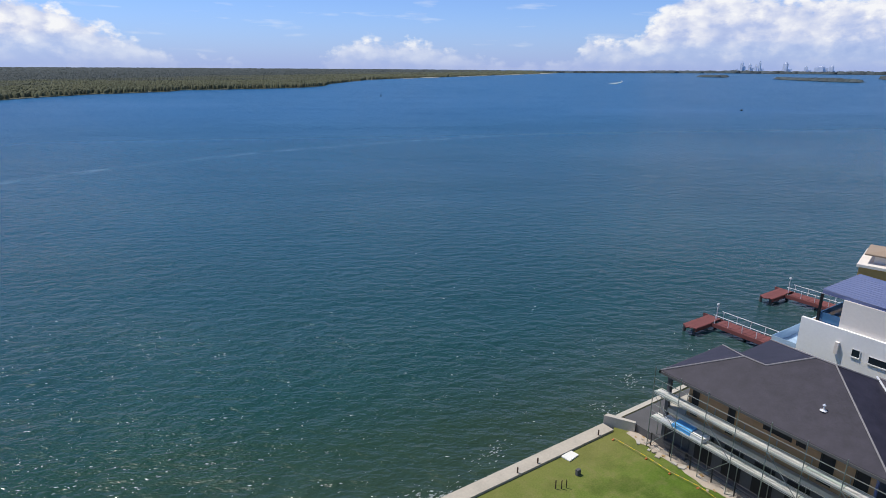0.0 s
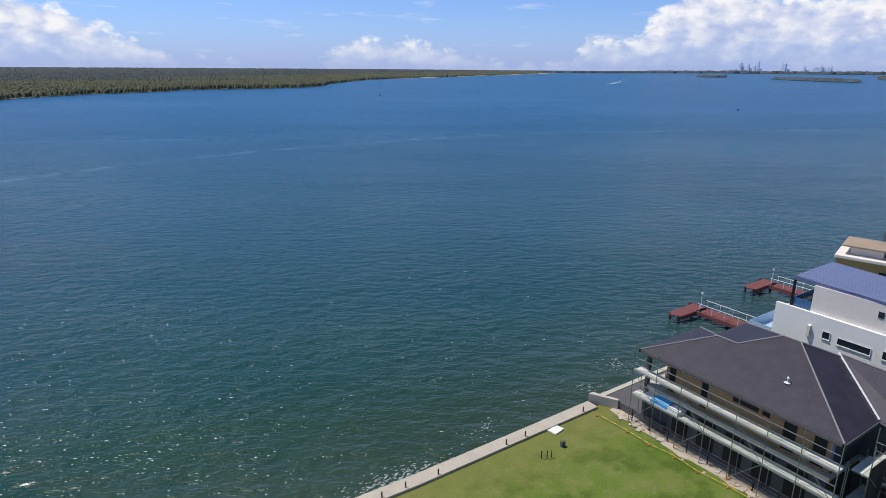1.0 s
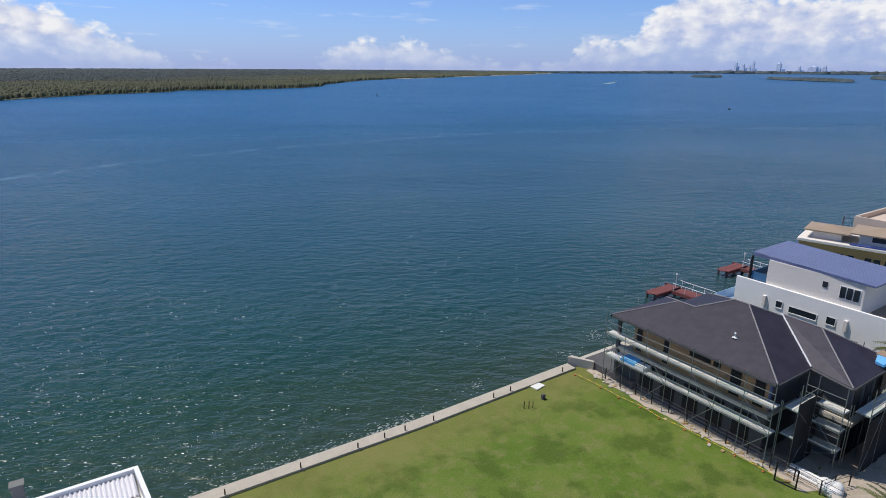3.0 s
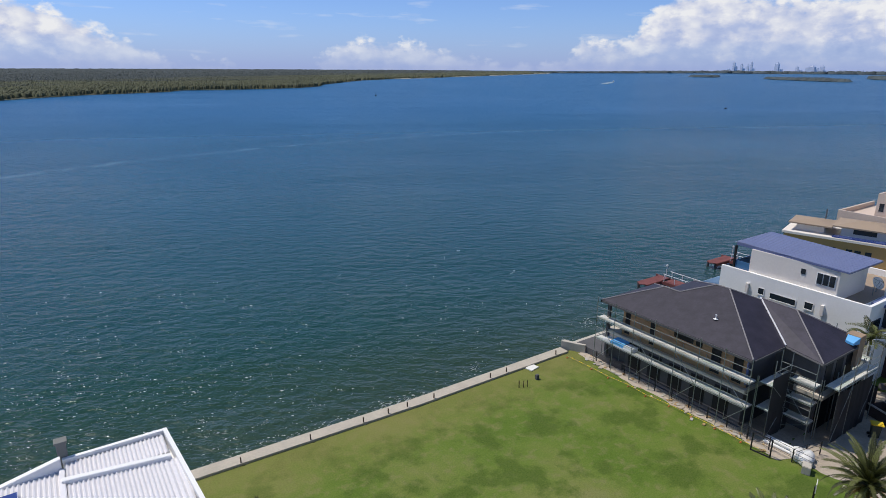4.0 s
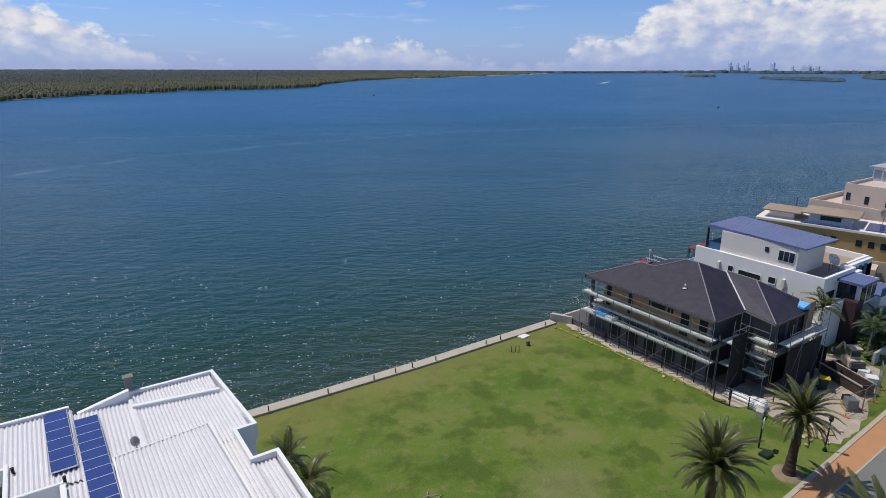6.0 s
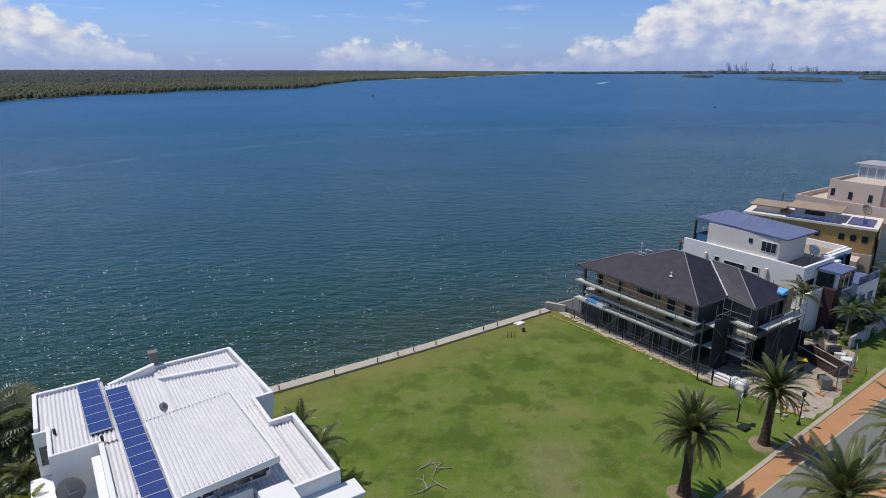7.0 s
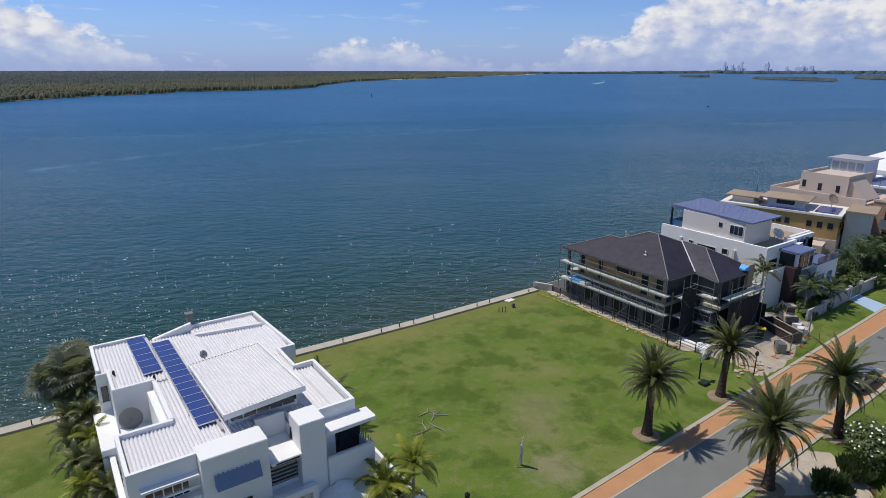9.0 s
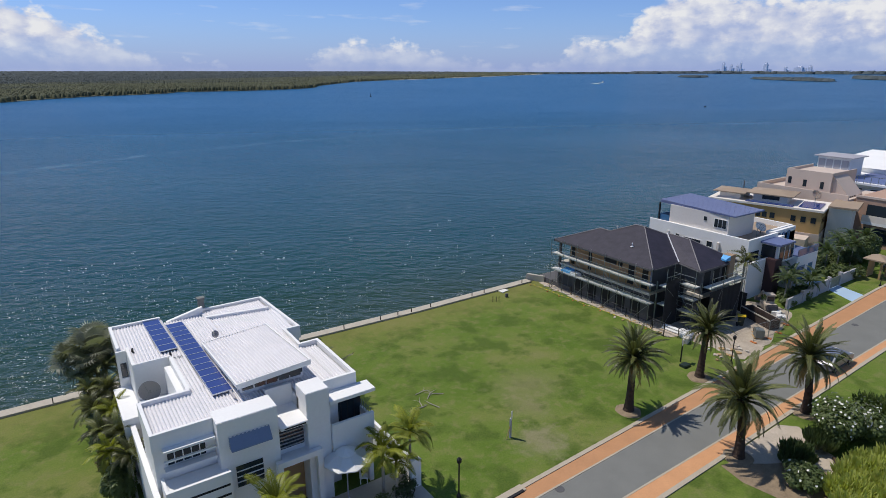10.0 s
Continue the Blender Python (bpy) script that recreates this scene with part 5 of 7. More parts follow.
gate = thing("driveway_gate", "grey metal driveway gate closed between two pillars", "gate", (55.67, 4.1, 0))
part("gate_frame", boxes((0, 2.5, -0.03, 0.03, 0.1, 0.18), (0, 2.5, -0.03, 0.03, 1.22, 1.3), (0, 0.08, -0.03, 0.03, 0.18, 1.22), (2.42, 2.5, -0.03, 0.03, 0.18, 1.22)), M["galv"], gate)
for k in range(8):
    part("slat", boxes((0.09, 2.41, -0.015, 0.015, 0.2 + k * 0.128, 0.31 + k * 0.128)), M["galv"], gate)
for x in (0.3, 2.2):
    part("roller", (lambda b: (tube(b, (x, -0.02, 0.065), (x, 0.02, 0.065), 0.06, 10), b)[1])(bmesh.new()), M["rubber"], gate)
bm = bmesh.new()
prism(bm, [(53.9, 0.9), (57.0, 0.75), (58.15, 3.98), (58.15, 7.6), (55.7, 7.6), (55.7, 3.98)], -0.1, 0.03)
setting("driveway", bm, M["pale_blue"], "pale blue-grey concrete driveway crossing the verge", "driveway")
hut = thing("letterbox_shelter", "small brown roofed gate shelter in a garden wall", "gate shelter", (65.2, 3.0, 0))
part("post", boxes((-1.0, -0.8, -0.8, -0.6, 0, 2.2)), M["timber"], hut)
part("post", boxes((0.8, 1.0, -0.8, -0.6, 0, 2.2)), M["timber"], hut)
bm = bmesh.new()
hip(bm, -1.0, 1.0, -0.9, 0.9, 2.2, 0.5, 0.3)
part("roof", bm, M["tan_roof"], hut)
part("panel", boxes((-0.9, 0.9, 0.6, 0.7, 0, 2.2)), M["timber"], hut)


# ---- jetties ----
def jetty(x, y0, y1):
    j = thing("jetty", "red-brown timber jetty with a T-shaped end and pale rails", "jetty", (x, 0, 0), 0, "jetties")
    for k in range(int((y1 - y0) / 0.5)):
        part("deck_board", boxes((-0.8, 0.8, y0 + k * 0.5, y0 + k * 0.5 + 0.47, -0.45, -0.35)), M["jetty"], j)
    for k in range(5):
        part("deck_board", boxes((-4.0 + 0.22 * abs(k - 2), 0.8, y1 + k * 0.28, y1 + k * 0.28 + 0.26, -0.45, -0.35)), M["jetty"], j)
    part("edge_beam", boxes((-0.88, -0.8, y0, y1, -0.75, -0.38)), M["jetty"], j)
    part("edge_beam", boxes((0.8, 0.88, y0, y1 + 2, -0.75, -0.38)), M["jetty"], j)
    part("edge_beam", boxes((-3.5, -0.88, y1 - 0.08, y1, -0.75, -0.38)), M["jetty"], j)
    for px, py in ((-3.2, y1 + 0.3), (-3.2, y1 + 1.4), (0.5, y1 + 0.3), (0.5, y1 + 1.4), (0, y0 + 1.5), (0, (y0 + y1) / 2)):
        bm = bmesh.new()
        tube(bm, (px, py, -3), (px, py, -0.44), 0.16, 8)
        part("pile", bm, M["block"], j)
    for side in (-0.75, 0.75):
        bm = bmesh.new()
        tube(bm, (side, y0, 0.5), (side, y1 - 0.1, 0.5), 0.035, 6)
        r = part("hand_rail", bm, M["white_metal"], j)
        for k in range(5):
            py = y0 + 0.3 + k * (y1 - y0 - 0.6) / 4
            part("rail_post", (lambda b: (tube(b, (side, py, -0.4), (side, py, 0.5), 0.03, 6), b)[1])(bmesh.new()), M["white_metal"], r)
    part("lamp_post", (lambda b: (tube(b, (0.3, y1 + 0.2, -0.4), (0.3, y1 + 0.2, 1.2), 0.04, 6), lathe(b, [(0.05, 1.15), (0.14, 1.25), (0.1, 1.4)], 8, (0.3, y1 + 0.2, 0)), b)[2])(bmesh.new()), M["white_metal"], j)
    return j


jetty(54.2, 26.6, 33.0)
jetty(68.6, 26.8, 33.2)

# ---- palms ----
def frond_mesh(name, length, droop, leaflet, material, seed, pairs=36, width=0.024, lift=0.35, vee=0.55):
    """One feather frond along +x: an arching stalk with two rows of narrow leaflets."""
    rnd = random.Random(seed)
    bm = bmesh.new()
    def at(t):
        a = lift - droop * t * t
        return Vector((length * t * (1 - 0.12 * droop * t), 0, length * (lift * t - droop * 0.5 * t * t * t - 0.1 * droop * t * t)))
    prev = None
    for k in range(9):
        t = k / 8
        p = at(t)
        w = 0.045 * (1 - 0.85 * t)
        ring = [bm.verts.new(p + Vector(v)) for v in ((0, w, 0), (0, 0, w), (0, -w, 0), (0, 0, -w * 0.6))]
        if prev:
            for j in range(4):
                bm.faces.new((prev[j], prev[(j + 1) % 4], ring[(j + 1) % 4], ring[j]))
        prev = ring
    for k in range(pairs):
        t = 0.10 + 0.90 * k / (pairs - 1)
        p, q = at(t), at(min(1.0, t + 0.02))
        ahead = (q - p).normalized() if (q - p).length > 1e-5 else Vector((1, 0, 0))
        ll = leaflet * (math.sin(math.pi * min(1, 0.18 + 0.75 * t)) ** 0.8) * rnd.uniform(0.85, 1.12)
        for s in (-1, 1):
            side = Vector((0, s, 0))
            dirn = (ahead * (0.55 + 0.5 * t) + side * 0.9 + Vector((0, 0, vee * rnd.uniform(0.5, 1.1) - 0.25 * t))).normalized()
            tip = p + dirn * ll + Vector((0, 0, -0.18 * ll * (0.4 + t)))
            mid = p + dirn * ll * 0.5
            w = ahead * width * rnd.uniform(0.8, 1.2)
            a, b, c, d = (bm.verts.new(v) for v in (p - w * 0.5, mid - w, mid + w, p + w * 0.5))
            e = bm.verts.new(tip)
            bm.faces.new((a, b, c, d))
            bm.faces.new((b, e, c))
    me = bpy.data.meshes.new(name)
    bm.to_mesh(me)
    bm.free()
    me.materials.append(material)
    return me


DATE = [frond_mesh("frond", 3.0, d, 0.36, M["frond"], 40 + k, 50, 0.030, l, 0.34) for k, (d, l) in enumerate(((0.35, 0.25), (0.6, 0.32), (0.85, 0.36), (1.05, 0.36)))]
DATE_OLD = [frond_mesh("frond", 2.7, d, 0.34, M["frond_old"], 50 + k, 42, 0.030, 0.12, 0.2) for k, d in enumerate((0.9, 1.2))]


def date_palm(at, trunk, seed, lean=(0, 0), size=1.0, droop=0):
    rnd = random.Random(seed)
    palm = thing("date_palm", "Canary date palm with thick dark trunk and arching feather crown", "palm tree", at, rnd.uniform(0, 360), "date palms along the street")
    bm = bmesh.new()
    prof = []
    n = 26
    for k in range(n + 1):
        t = k / n
        r = 0.255 - 0.04 * t + (0.16 * (1 - t) ** 6) + (0.13 * max(0, t - 0.86) / 0.14) + (0.025 if k % 2 else 0.0)
        prof.append((r, t * trunk))
    lathe(bm, prof, 14)
    for v in bm.verts:
        t = v.co.z / trunk
        v.co.x += lean[0] * t * t + rnd.uniform(-.012, .012)
        v.co.y += lean[1] * t * t + rnd.uniform(-.012, .012)
    part("trunk", bm, M["trunk"], palm)
    bm = bmesh.new()
    for k in range(40):
        a, z = k * 2.4, trunk - 0.55 + 0.55 * k / 40
        d = Vector((math.cos(a), math.sin(a), 0))
        c = Vector((lean[0], lean[1], z))
        tube(bm, c + d * 0.25, c + d * (0.42 + 0.05 * (k % 3)) + Vector((0, 0, 0.16)), 0.06, 5, 0.03)
    part("leaf_bases", bm, M["frond_old"], palm, "cut tan leaf bases")
    top = Vector((lean[0], lean[1], trunk))
    n = 68
    for k in range(n):
        f = (k + 0.5) / n
        el = 84 - (112 + droop) * f ** 0.85 + rnd.uniform(-5, 5)
        old = f > 0.93 or (f > 0.76 and rnd.random() < 0.25)
        me = rnd.choice(DATE_OLD) if old else DATE[min(3, int(f * 3.2 + rnd.random() * 0.9))]
        s = size * rnd.uniform(0.86, 1.1) * (0.82 + 0.18 * math.sin(math.pi * min(1, f + 0.25)))
        m = Matrix.Translation(top + Vector((0, 0, 0.12 - 0.3 * f))) @ Matrix.Rotation(k * 2.39996 + rnd.uniform(-.15, .15), 4, "Z") @ Matrix.Rotation(-radians(el - 14), 4, "Y") @ Matrix.Rotation(rnd.uniform(-.3, .3), 4, "X") @ Matrix.Scale(s, 4)
        share("frond", me, palm, m)
    return palm


PALMS = [((16.6, 0.5, 0), 4.2, 1, (0.15, -0.05), 0.92, -6), ((25.4, 0.5, 0), 4.1, 2, (0.2, 0.0), 0.84, -8), ((18.0, -7.1, 0), 4.2, 3, (0.3, 0.2), 1.08, 12), ((27.0, -7.0, 0), 4.35, 4, (0.45, 0.1), 1.02, 16)]
for at, trunk, seed, lean, size, droop in PALMS:
    date_palm(at, trunk, seed, lean, size, droop)
    bm = bmesh.new()
    lathe(bm, [(0.95, 0.0), (0.85, 0.07), (0.35, 0.12)], 18, (at[0], at[1], 0.0))
    for v in bm.verts:
        v.co.x += 0.18 * noise.noise(v.co * 1.3)
        v.co.y += 0.18 * noise.noise(v.co * 1.3 + Vector((9, 0, 0)))
    tagged(part("mulch_ring", bm, M["mulch"]), "ring of brown mulch round a palm trunk", "garden bed", "mulch rings")

# ---- shrubs, hedges, slender palms ----
def leaf_cloud(name, label, centre, size, count, leaf, key, seed, category="shrub", lumps=9, trunk=True, flowers=0, upright=0.0, group=""):
    """A shrub or small tree: woody stems, and a crown of many separate leaves gathered in lumps."""
    rnd = random.Random(seed)
    t = thing(name, label, category, centre, 0, group)
    sx, sy, sz = size
    if trunk:
        for k in range(4):
            bm = bmesh.new()
            a = k * 1.7 + rnd.random()
            tube(bm, (0.08 * math.cos(a), 0.08 * math.sin(a), -0.05), (sx * 0.3 * math.cos(a), sy * 0.3 * math.sin(a), sz * 0.55), 0.05, 5, 0.02)
            part("stem", bm, M["trunk"], t)
    cores = []
    for k in range(lumps):
        a = rnd.uniform(0, 2 * math.pi)
        r = math.sqrt(rnd.random()) * 0.72
        cores.append((Vector((sx * r * math.cos(a), sy * r * math.sin(a), sz * rnd.uniform(0.35, 0.80) * (1.1 - 0.45 * r))), rnd.uniform(0.3, 0.5)))
    verts, faces = [], []
    for k in range(count):
        c, f = rnd.choice(cores)
        d = Vector((rnd.gauss(0, 1), rnd.gauss(0, 1), rnd.gauss(0, 1))).normalized()
        p = c + Vector((d.x * sx * f, d.y * sy * f, d.z * sz * f * 0.75)) * rnd.uniform(0.55, 1.05)
        p.z = max(p.z, 0.04)
        up = (d + Vector((0, 0, 0.5 + upright * 3))).normalized()
        side = up.cross(Vector((rnd.gauss(0, 1), rnd.gauss(0, 1), rnd.gauss(0, 1)))).normalized()
        l = leaf * rnd.uniform(0.6, 1.3)
        ahead = side.cross(up).normalized() if upright < 0.3 else up
        w = side * l * (0.32 if upright < 0.3 else 0.14)
        o = len(verts)
        verts += [tuple(p), tuple(p + ahead * l * 0.5 + w), tuple(p + ahead * l + d * l * 0.1), tuple(p + ahead * l * 0.5 - w)]
        faces.append((o, o + 1, o + 2, o + 3))
    me = bpy.data.meshes.new("foliage")
    me.from_pydata(verts, [], faces)
    me.materials.append(M[key])
    ob = new("foliage", me)
    ob.parent = t
    for k in range(flowers):
        c, f = rnd.choice(cores)
        d = Vector((rnd.gauss(0, 1), rnd.gauss(0, 1), abs(rnd.gauss(0.4, 0.8)))).normalized()
        p = c + Vector((d.x * sx * f, d.y * sy * f, d.z * sz * f * 0.75)) * 1.12
        if p.z < 0.3 * sz:
            p.z = 0.3 * sz + 0.5 * abs(p.z)
        bm = bmesh.new()
        turned = d.to_track_quat("Z", "Y")
        for j in range(5):
            a = 2 * math.pi * j / 5
            q = [Vector((0, 0, 0)), Vector((0.07 * math.cos(a - .62), 0.07 * math.sin(a - .62), 0.04)), Vector((0.085 * math.cos(a), 0.085 * math.sin(a), 0.03)), Vector((0.07 * math.cos(a + .62), 0.07 * math.sin(a + .62), 0.04))]
            bm.faces.new([bm.verts.new(p + (turned @ v) * 0.95 + d * 0.03) for v in q])
        part("blossom", bm, M["flower"], t)
    return t


SLIM = [frond_mesh("frond", 1.7, d, 0.42, M["frond_bright"], 70 + k, pairs=26, width=0.03, lift=0.45, vee=0.1) for k, d in enumerate((0.6, 0.9, 1.2))]
SLIM_DEEP = [frond_mesh("frond", 1.8, d, 0.42, M["leaf_dark"], 85 + k, pairs=26, width=0.034, lift=0.4, vee=0.1) for k, d in enumerate((0.6, 0.9, 1.2))]
SLIM_DARK = [frond_mesh("frond", 1.8, d, 0.42, M["frond"], 80 + k, pairs=26, width=0.03, lift=0.4, vee=0.1) for k, d in enumerate((0.6, 0.9, 1.2))]


def slim_palm(at, height, seed, fronds=13, meshes=None, scale=1.0, label="slender feather palm with pale trunk and yellow-green fronds", group="garden palms"):
    rnd = random.Random(seed)
    palm = thing("garden_palm", label, "palm tree", at, rnd.uniform(0, 360), group)
    bm = bmesh.new()
    lathe(bm, [((0.10 - 0.035 * k / 12 + (0.006 if k % 2 else 0)) * scale, height * k / 12) for k in range(13)], 9)
    part("trunk", bm, M["pale_trunk"], palm)
    bm = bmesh.new()
    lathe(bm, [(0.06 * scale, height * 0.98), (0.085 * scale, height + 0.1), (0.04 * scale, height + 0.55)], 8)
    part("crownshaft", bm, M["frond_bright"], palm, "smooth green crownshaft")
    for k in range(fronds):
        f = (k + 0.5) / fronds
        el = 75 - 85 * f + rnd.uniform(-8, 8)
        m = Matrix.Translation((0, 0, height + 0.45)) @ Matrix.Rotation(k * 2.39996, 4, "Z") @ Matrix.Rotation(-radians(el - 18), 4, "Y") @ Matrix.Rotation(rnd.uniform(-.4, .4), 4, "X") @ Matrix.Scale(scale * rnd.uniform(0.85, 1.15), 4)
        share("frond", rnd.choice(meshes or SLIM), palm, m)
    return palm


# garden in front of the white house
for at, h, s, sc in (((-2.6, 2.7, 0), 2.6, 1, 1.1), ((-0.75, 2.7, 0), 3.2, 2, 1.05), ((-2.0, 2.2, 0), 2.0, 3, 0.9), ((-9.2, 1.6, 0), 2.9, 4, 1.15), ((-9.9, 0.9, 0), 2.2, 5, 0.9), ((-8.4, 0.6, 0), 2.0, 6, 0.9)):
    slim_palm(at, h, s, 14, None, sc)
for k, (x, y, r, h) in enumerate(((-5.6, 2.0, 0.8, 0.8), (-4.5, 1.6, 0.8, 0.7), (-3.4, 1.6, 1.0, 0.9), (-1.4, 1.7, 1.0, 1.0), (-0.4, 3.4, 0.9, 0.9), (-7.2, 0.8, 0.8, 0.8))):
    leaf_cloud("shrub", "low dark green garden shrub among paving", (x, y, 0), (r, r, h), 900, 0.16, "leaf_dark" if k % 2 else "leaf", 100 + k, group="front garden shrubs")
# beside the white house, towards the empty lot
slim_palm((-0.9, 15.7, 0), 2.1, 21, 14, SLIM_DARK, 1.1, "dark feather palm against a white house wall")
slim_palm((-0.5, 13.7, 0), 1.7, 22, 14, SLIM_DARK, 1.1, "dark feather palm against a white house wall")
leaf_cloud("shrub", "dark green shrub along a white house wall", (-1.4, 12.2, 0), (0.9, 2.0, 1.5), 1600, 0.2, "leaf_dark", 31)
# dense planting along its other side
for k, (x, y, h) in enumerate(((-15.6, 21.5, 4.2), (-16.3, 20.3, 3.6), (-15.3, 19.3, 4.4), (-16.4, 18.4, 3.4), (-15.5, 17.3, 3.8), (-16.4, 16.2, 3.2), (-15.5, 15.0, 3.3), (-16.3, 13.8, 2.8), (-15.4, 12.8, 3.0), (-16.2, 11.6, 2.6), (-15.3, 10.6, 2.6))):
    slim_palm((x + 0.75, y, 0), h * 0.95, 200 + k, 18, SLIM_DARK if k < 5 or k % 3 else SLIM, 0.85, "tall feather palm in a dense row beside a white house", "palm row beside the white house")
for k in range(9):
    x, y, r, h = -15.25 + 0.35 * (k % 2), 21.0 - 1.25 * k, 1.05, 3.3 - 0.13 * k
    leaf_cloud("shrub", "dense green understorey below a palm row", (x, y, 0), (r, r * 1.1, h), 4200, 0.2, ("leaf_olive", "leaf_dark", "leaf")[k % 3], 300 + k, group="understorey beside the white house")
# gardens of the far houses
for k, (x, y, sx, sy, h, key) in enumerate(((48.6, 5.0, 1.5, 1.0, 1.2, "leaf"), (50.4, 4.6, 1.4, 1.0, 1.2, "leaf"), (47.2, 4.4, 0.9, 0.8, 0.9, "leaf"), (52.0, 5.2, 1.2, 0.9, 1.0, "leaf"),
                                            (60.2, 5.2, 1.8, 1.4, 2.0, "leaf"), (62.5, 4.2, 1.6, 1.2, 1.6, "leaf"), (60.5, 8.6, 1.4, 1.8, 2.4, "leaf_dark"), (63.5, 7.4, 1.6, 1.3, 2.6, "leaf"), (66.5, 7.0, 1.8, 1.5, 2.6, "leaf_dark"),
                                            (70.0, 6.6, 2.0, 1.6, 2.8, "leaf"), (73.5, 6.8, 2.0, 1.6, 2.9, "leaf"), (77.0, 4.0, 2.2, 1.6, 3.2, "leaf"), (82.0, 4.0, 2.5, 1.6, 3.4, "leaf_dark"), (58.6, 12.0, 0.9, 3.0, 3.2, "leaf_dark"),
                                            (69.5, 3.4, 1.6, 0.9, 1.4, "leaf"), (90.0, 4.5, 3.0, 2.0, 3.6, "leaf"), (98.0, 4.5, 3.0, 2.0, 3.6, "leaf_dark"), (42.8, 11.5, 0.6, 2.5, 1.8, "leaf"), (42.9, 16.5, 0.6, 2.5, 1.6, "leaf"))):
    leaf_cloud("shrub" if h < 3 else "tree", "dense green garden shrub before a rendered house" if h < 3 else "dark leafy tree between two waterfront houses", (x, y, 0), (sx, sy, h), int(900 * sx * sy * max(1, h / 2)), 0.28, key, 400 + k, "shrub" if h < 3 else "tree", 12, group="gardens of the far houses")
slim_palm((42.9, 7.3, 0), 4.4, 41, 17, SLIM_DARK, 1.15, "feather palm beside a cream house")
slim_palm((47.6, 5.0, 0), 2.2, 42, 13, SLIM_DEEP, 1.0, "feather palm beside a cream house")
slim_palm((49.4, 5.4, 0), 2.2, 43, 13, SLIM_DEEP, 1.1, "feather palm in a front garden")
for k, (x, y, h) in enumerate(((61.0, 7.0, 2.6), (62.8, 6.4, 3.0), (64.4, 7.4, 3.4), (66.0, 6.2, 2.8), (68.0, 7.4, 3.2), (71.0, 6.8, 3.0), (52.6, 4.6, 1.6), (51.0, 4.2, 1.5))):
    slim_palm((x, y, 0), h, 440 + k, 15, SLIM_DEEP, 0.95, "dark feather palm in a garden clump", "garden clump palms")
# park corner across the street
leaf_cloud("frangipani", "round frangipani bush covered in white blossoms", (25.6, -10.2, 0), (2.2, 2.2, 3.0), 8500, 0.22, "leaf", 51, "shrub", 18, True, 230)
leaf_cloud("frangipani", "small frangipani bush with a few white blossoms", (18.3, -10.6, 0), (1.4, 1.4, 1.6), 3600, 0.2, "leaf", 52, "shrub", 12, True, 34)
leaf_cloud("shrub", "feathery grey-green shrub beside a frangipani", (28.6, -10.6, 0), (1.8, 1.8, 2.4), 3800, 0.32, "leaf", 53, "shrub", 12, upright=0.5)
leaf_cloud("shrub", "feathery grey-green shrub beside a frangipani", (31.0, -11.6, 0), (1.8, 1.8, 2.2), 3200, 0.32, "leaf", 54, "shrub", 12, upright=0.5)
leaf_cloud("strappy_grass", "dark tuft of strappy grass at a bed's edge", (23.2, -9.6, 0), (1.1, 0.9, 0.9), 2600, 0.55, "leaf_dark", 55, "grass", 10, False, upright=0.9)
leaf_cloud("strappy_grass", "dark tuft of strappy grass in palm shade", (20.6, -9.4, 0), (1.2, 1.0, 0.9), 2200, 0.5, "leaf_dark", 56, "grass", 10, False, upright=0.9)
for k, (x, y) in enumerate(((19.2, -12.6), (20.9, -12.5), (22.5, -12.7), (24.2, -13.2), (25.9, -13.8), (20.2, -13.9), (22.0, -14.2), (23.8, -14.7), (27.6, -14.3), (18.0, -13.9))):
    leaf_cloud("hedge_shrub", "bright lime-green strappy hedge shrub", (x, y, 0), (1.35, 1.15, 1.1), 2200, 0.6, "leaf_lime", 500 + k, "hedge", 12, False, upright=0.45, group="lime hedge")
setting("garden_path", (lambda b: (prism(b, [(18.2, -6.72), (23.8, -6.6), (24.8, -7.6), (23.9, -8.8), (23.4, -9.8), (23.0, -11.7), (21.3, -11.7), (20.7, -9.6), (18.9, -8.5), (17.9, -7.8)], -0.1, 0.02), b)[1])(bmesh.new()), M["sand"], "pale sandy path between planted beds", "path")

# kerb of sleepers at the end of the path
bench = thing("timber_sleeper", "dark timber sleeper edging a sandy path", "sleeper", (22.2, -11.3, 0.02), 42)
part("sleeper", boxes((-0.9, 0.9, -0.12, 0.12, 0, 0.22)), M["trunk"], bench, bevel=0.02)


def fan_leaf(seed):
    rnd = random.Random(seed)
    bm = bmesh.new()
    tube(bm, (0, 0, 0), (0.9, 0, 0.1), 0.02, 5)
    for k in range(22):
        a = radians(-125 + 250 * k / 21)
        d = Vector((math.cos(a), math.sin(a), 0.12 - 0.1 * abs(math.sin(a))))
        l = rnd.uniform(0.75, 0.95)
        c = Vector((0.9, 0, 0.1))
        n = Vector((-math.sin(a), math.cos(a), 0)) * 0.045
        m = c + d * l * 0.6
        tip = c + d * l + Vector((0, 0, -0.25 * l))
        v = [bm.verts.new(p) for p in (c, m - n, tip, m + n)]
        bm.faces.new(v)
    me = bpy.data.meshes.new("frond")
    bm.to_mesh(me)
    bm.free()
    me.materials.append(M["grey_frond"])
    return me


FAN = [fan_leaf(90 + k) for k in range(3)]
for at, h, s in (((-15.0, 22.2, 0), 5.0, 61), ((-16.0, 21.2, 0), 4.4, 62), ((-15.1, 20.4, 0), 5.0, 63)):
    slim_palm(at, h, s, 26, FAN, 1.1, "tall grey-green fan palm at the end of a palm row", "fan palms")

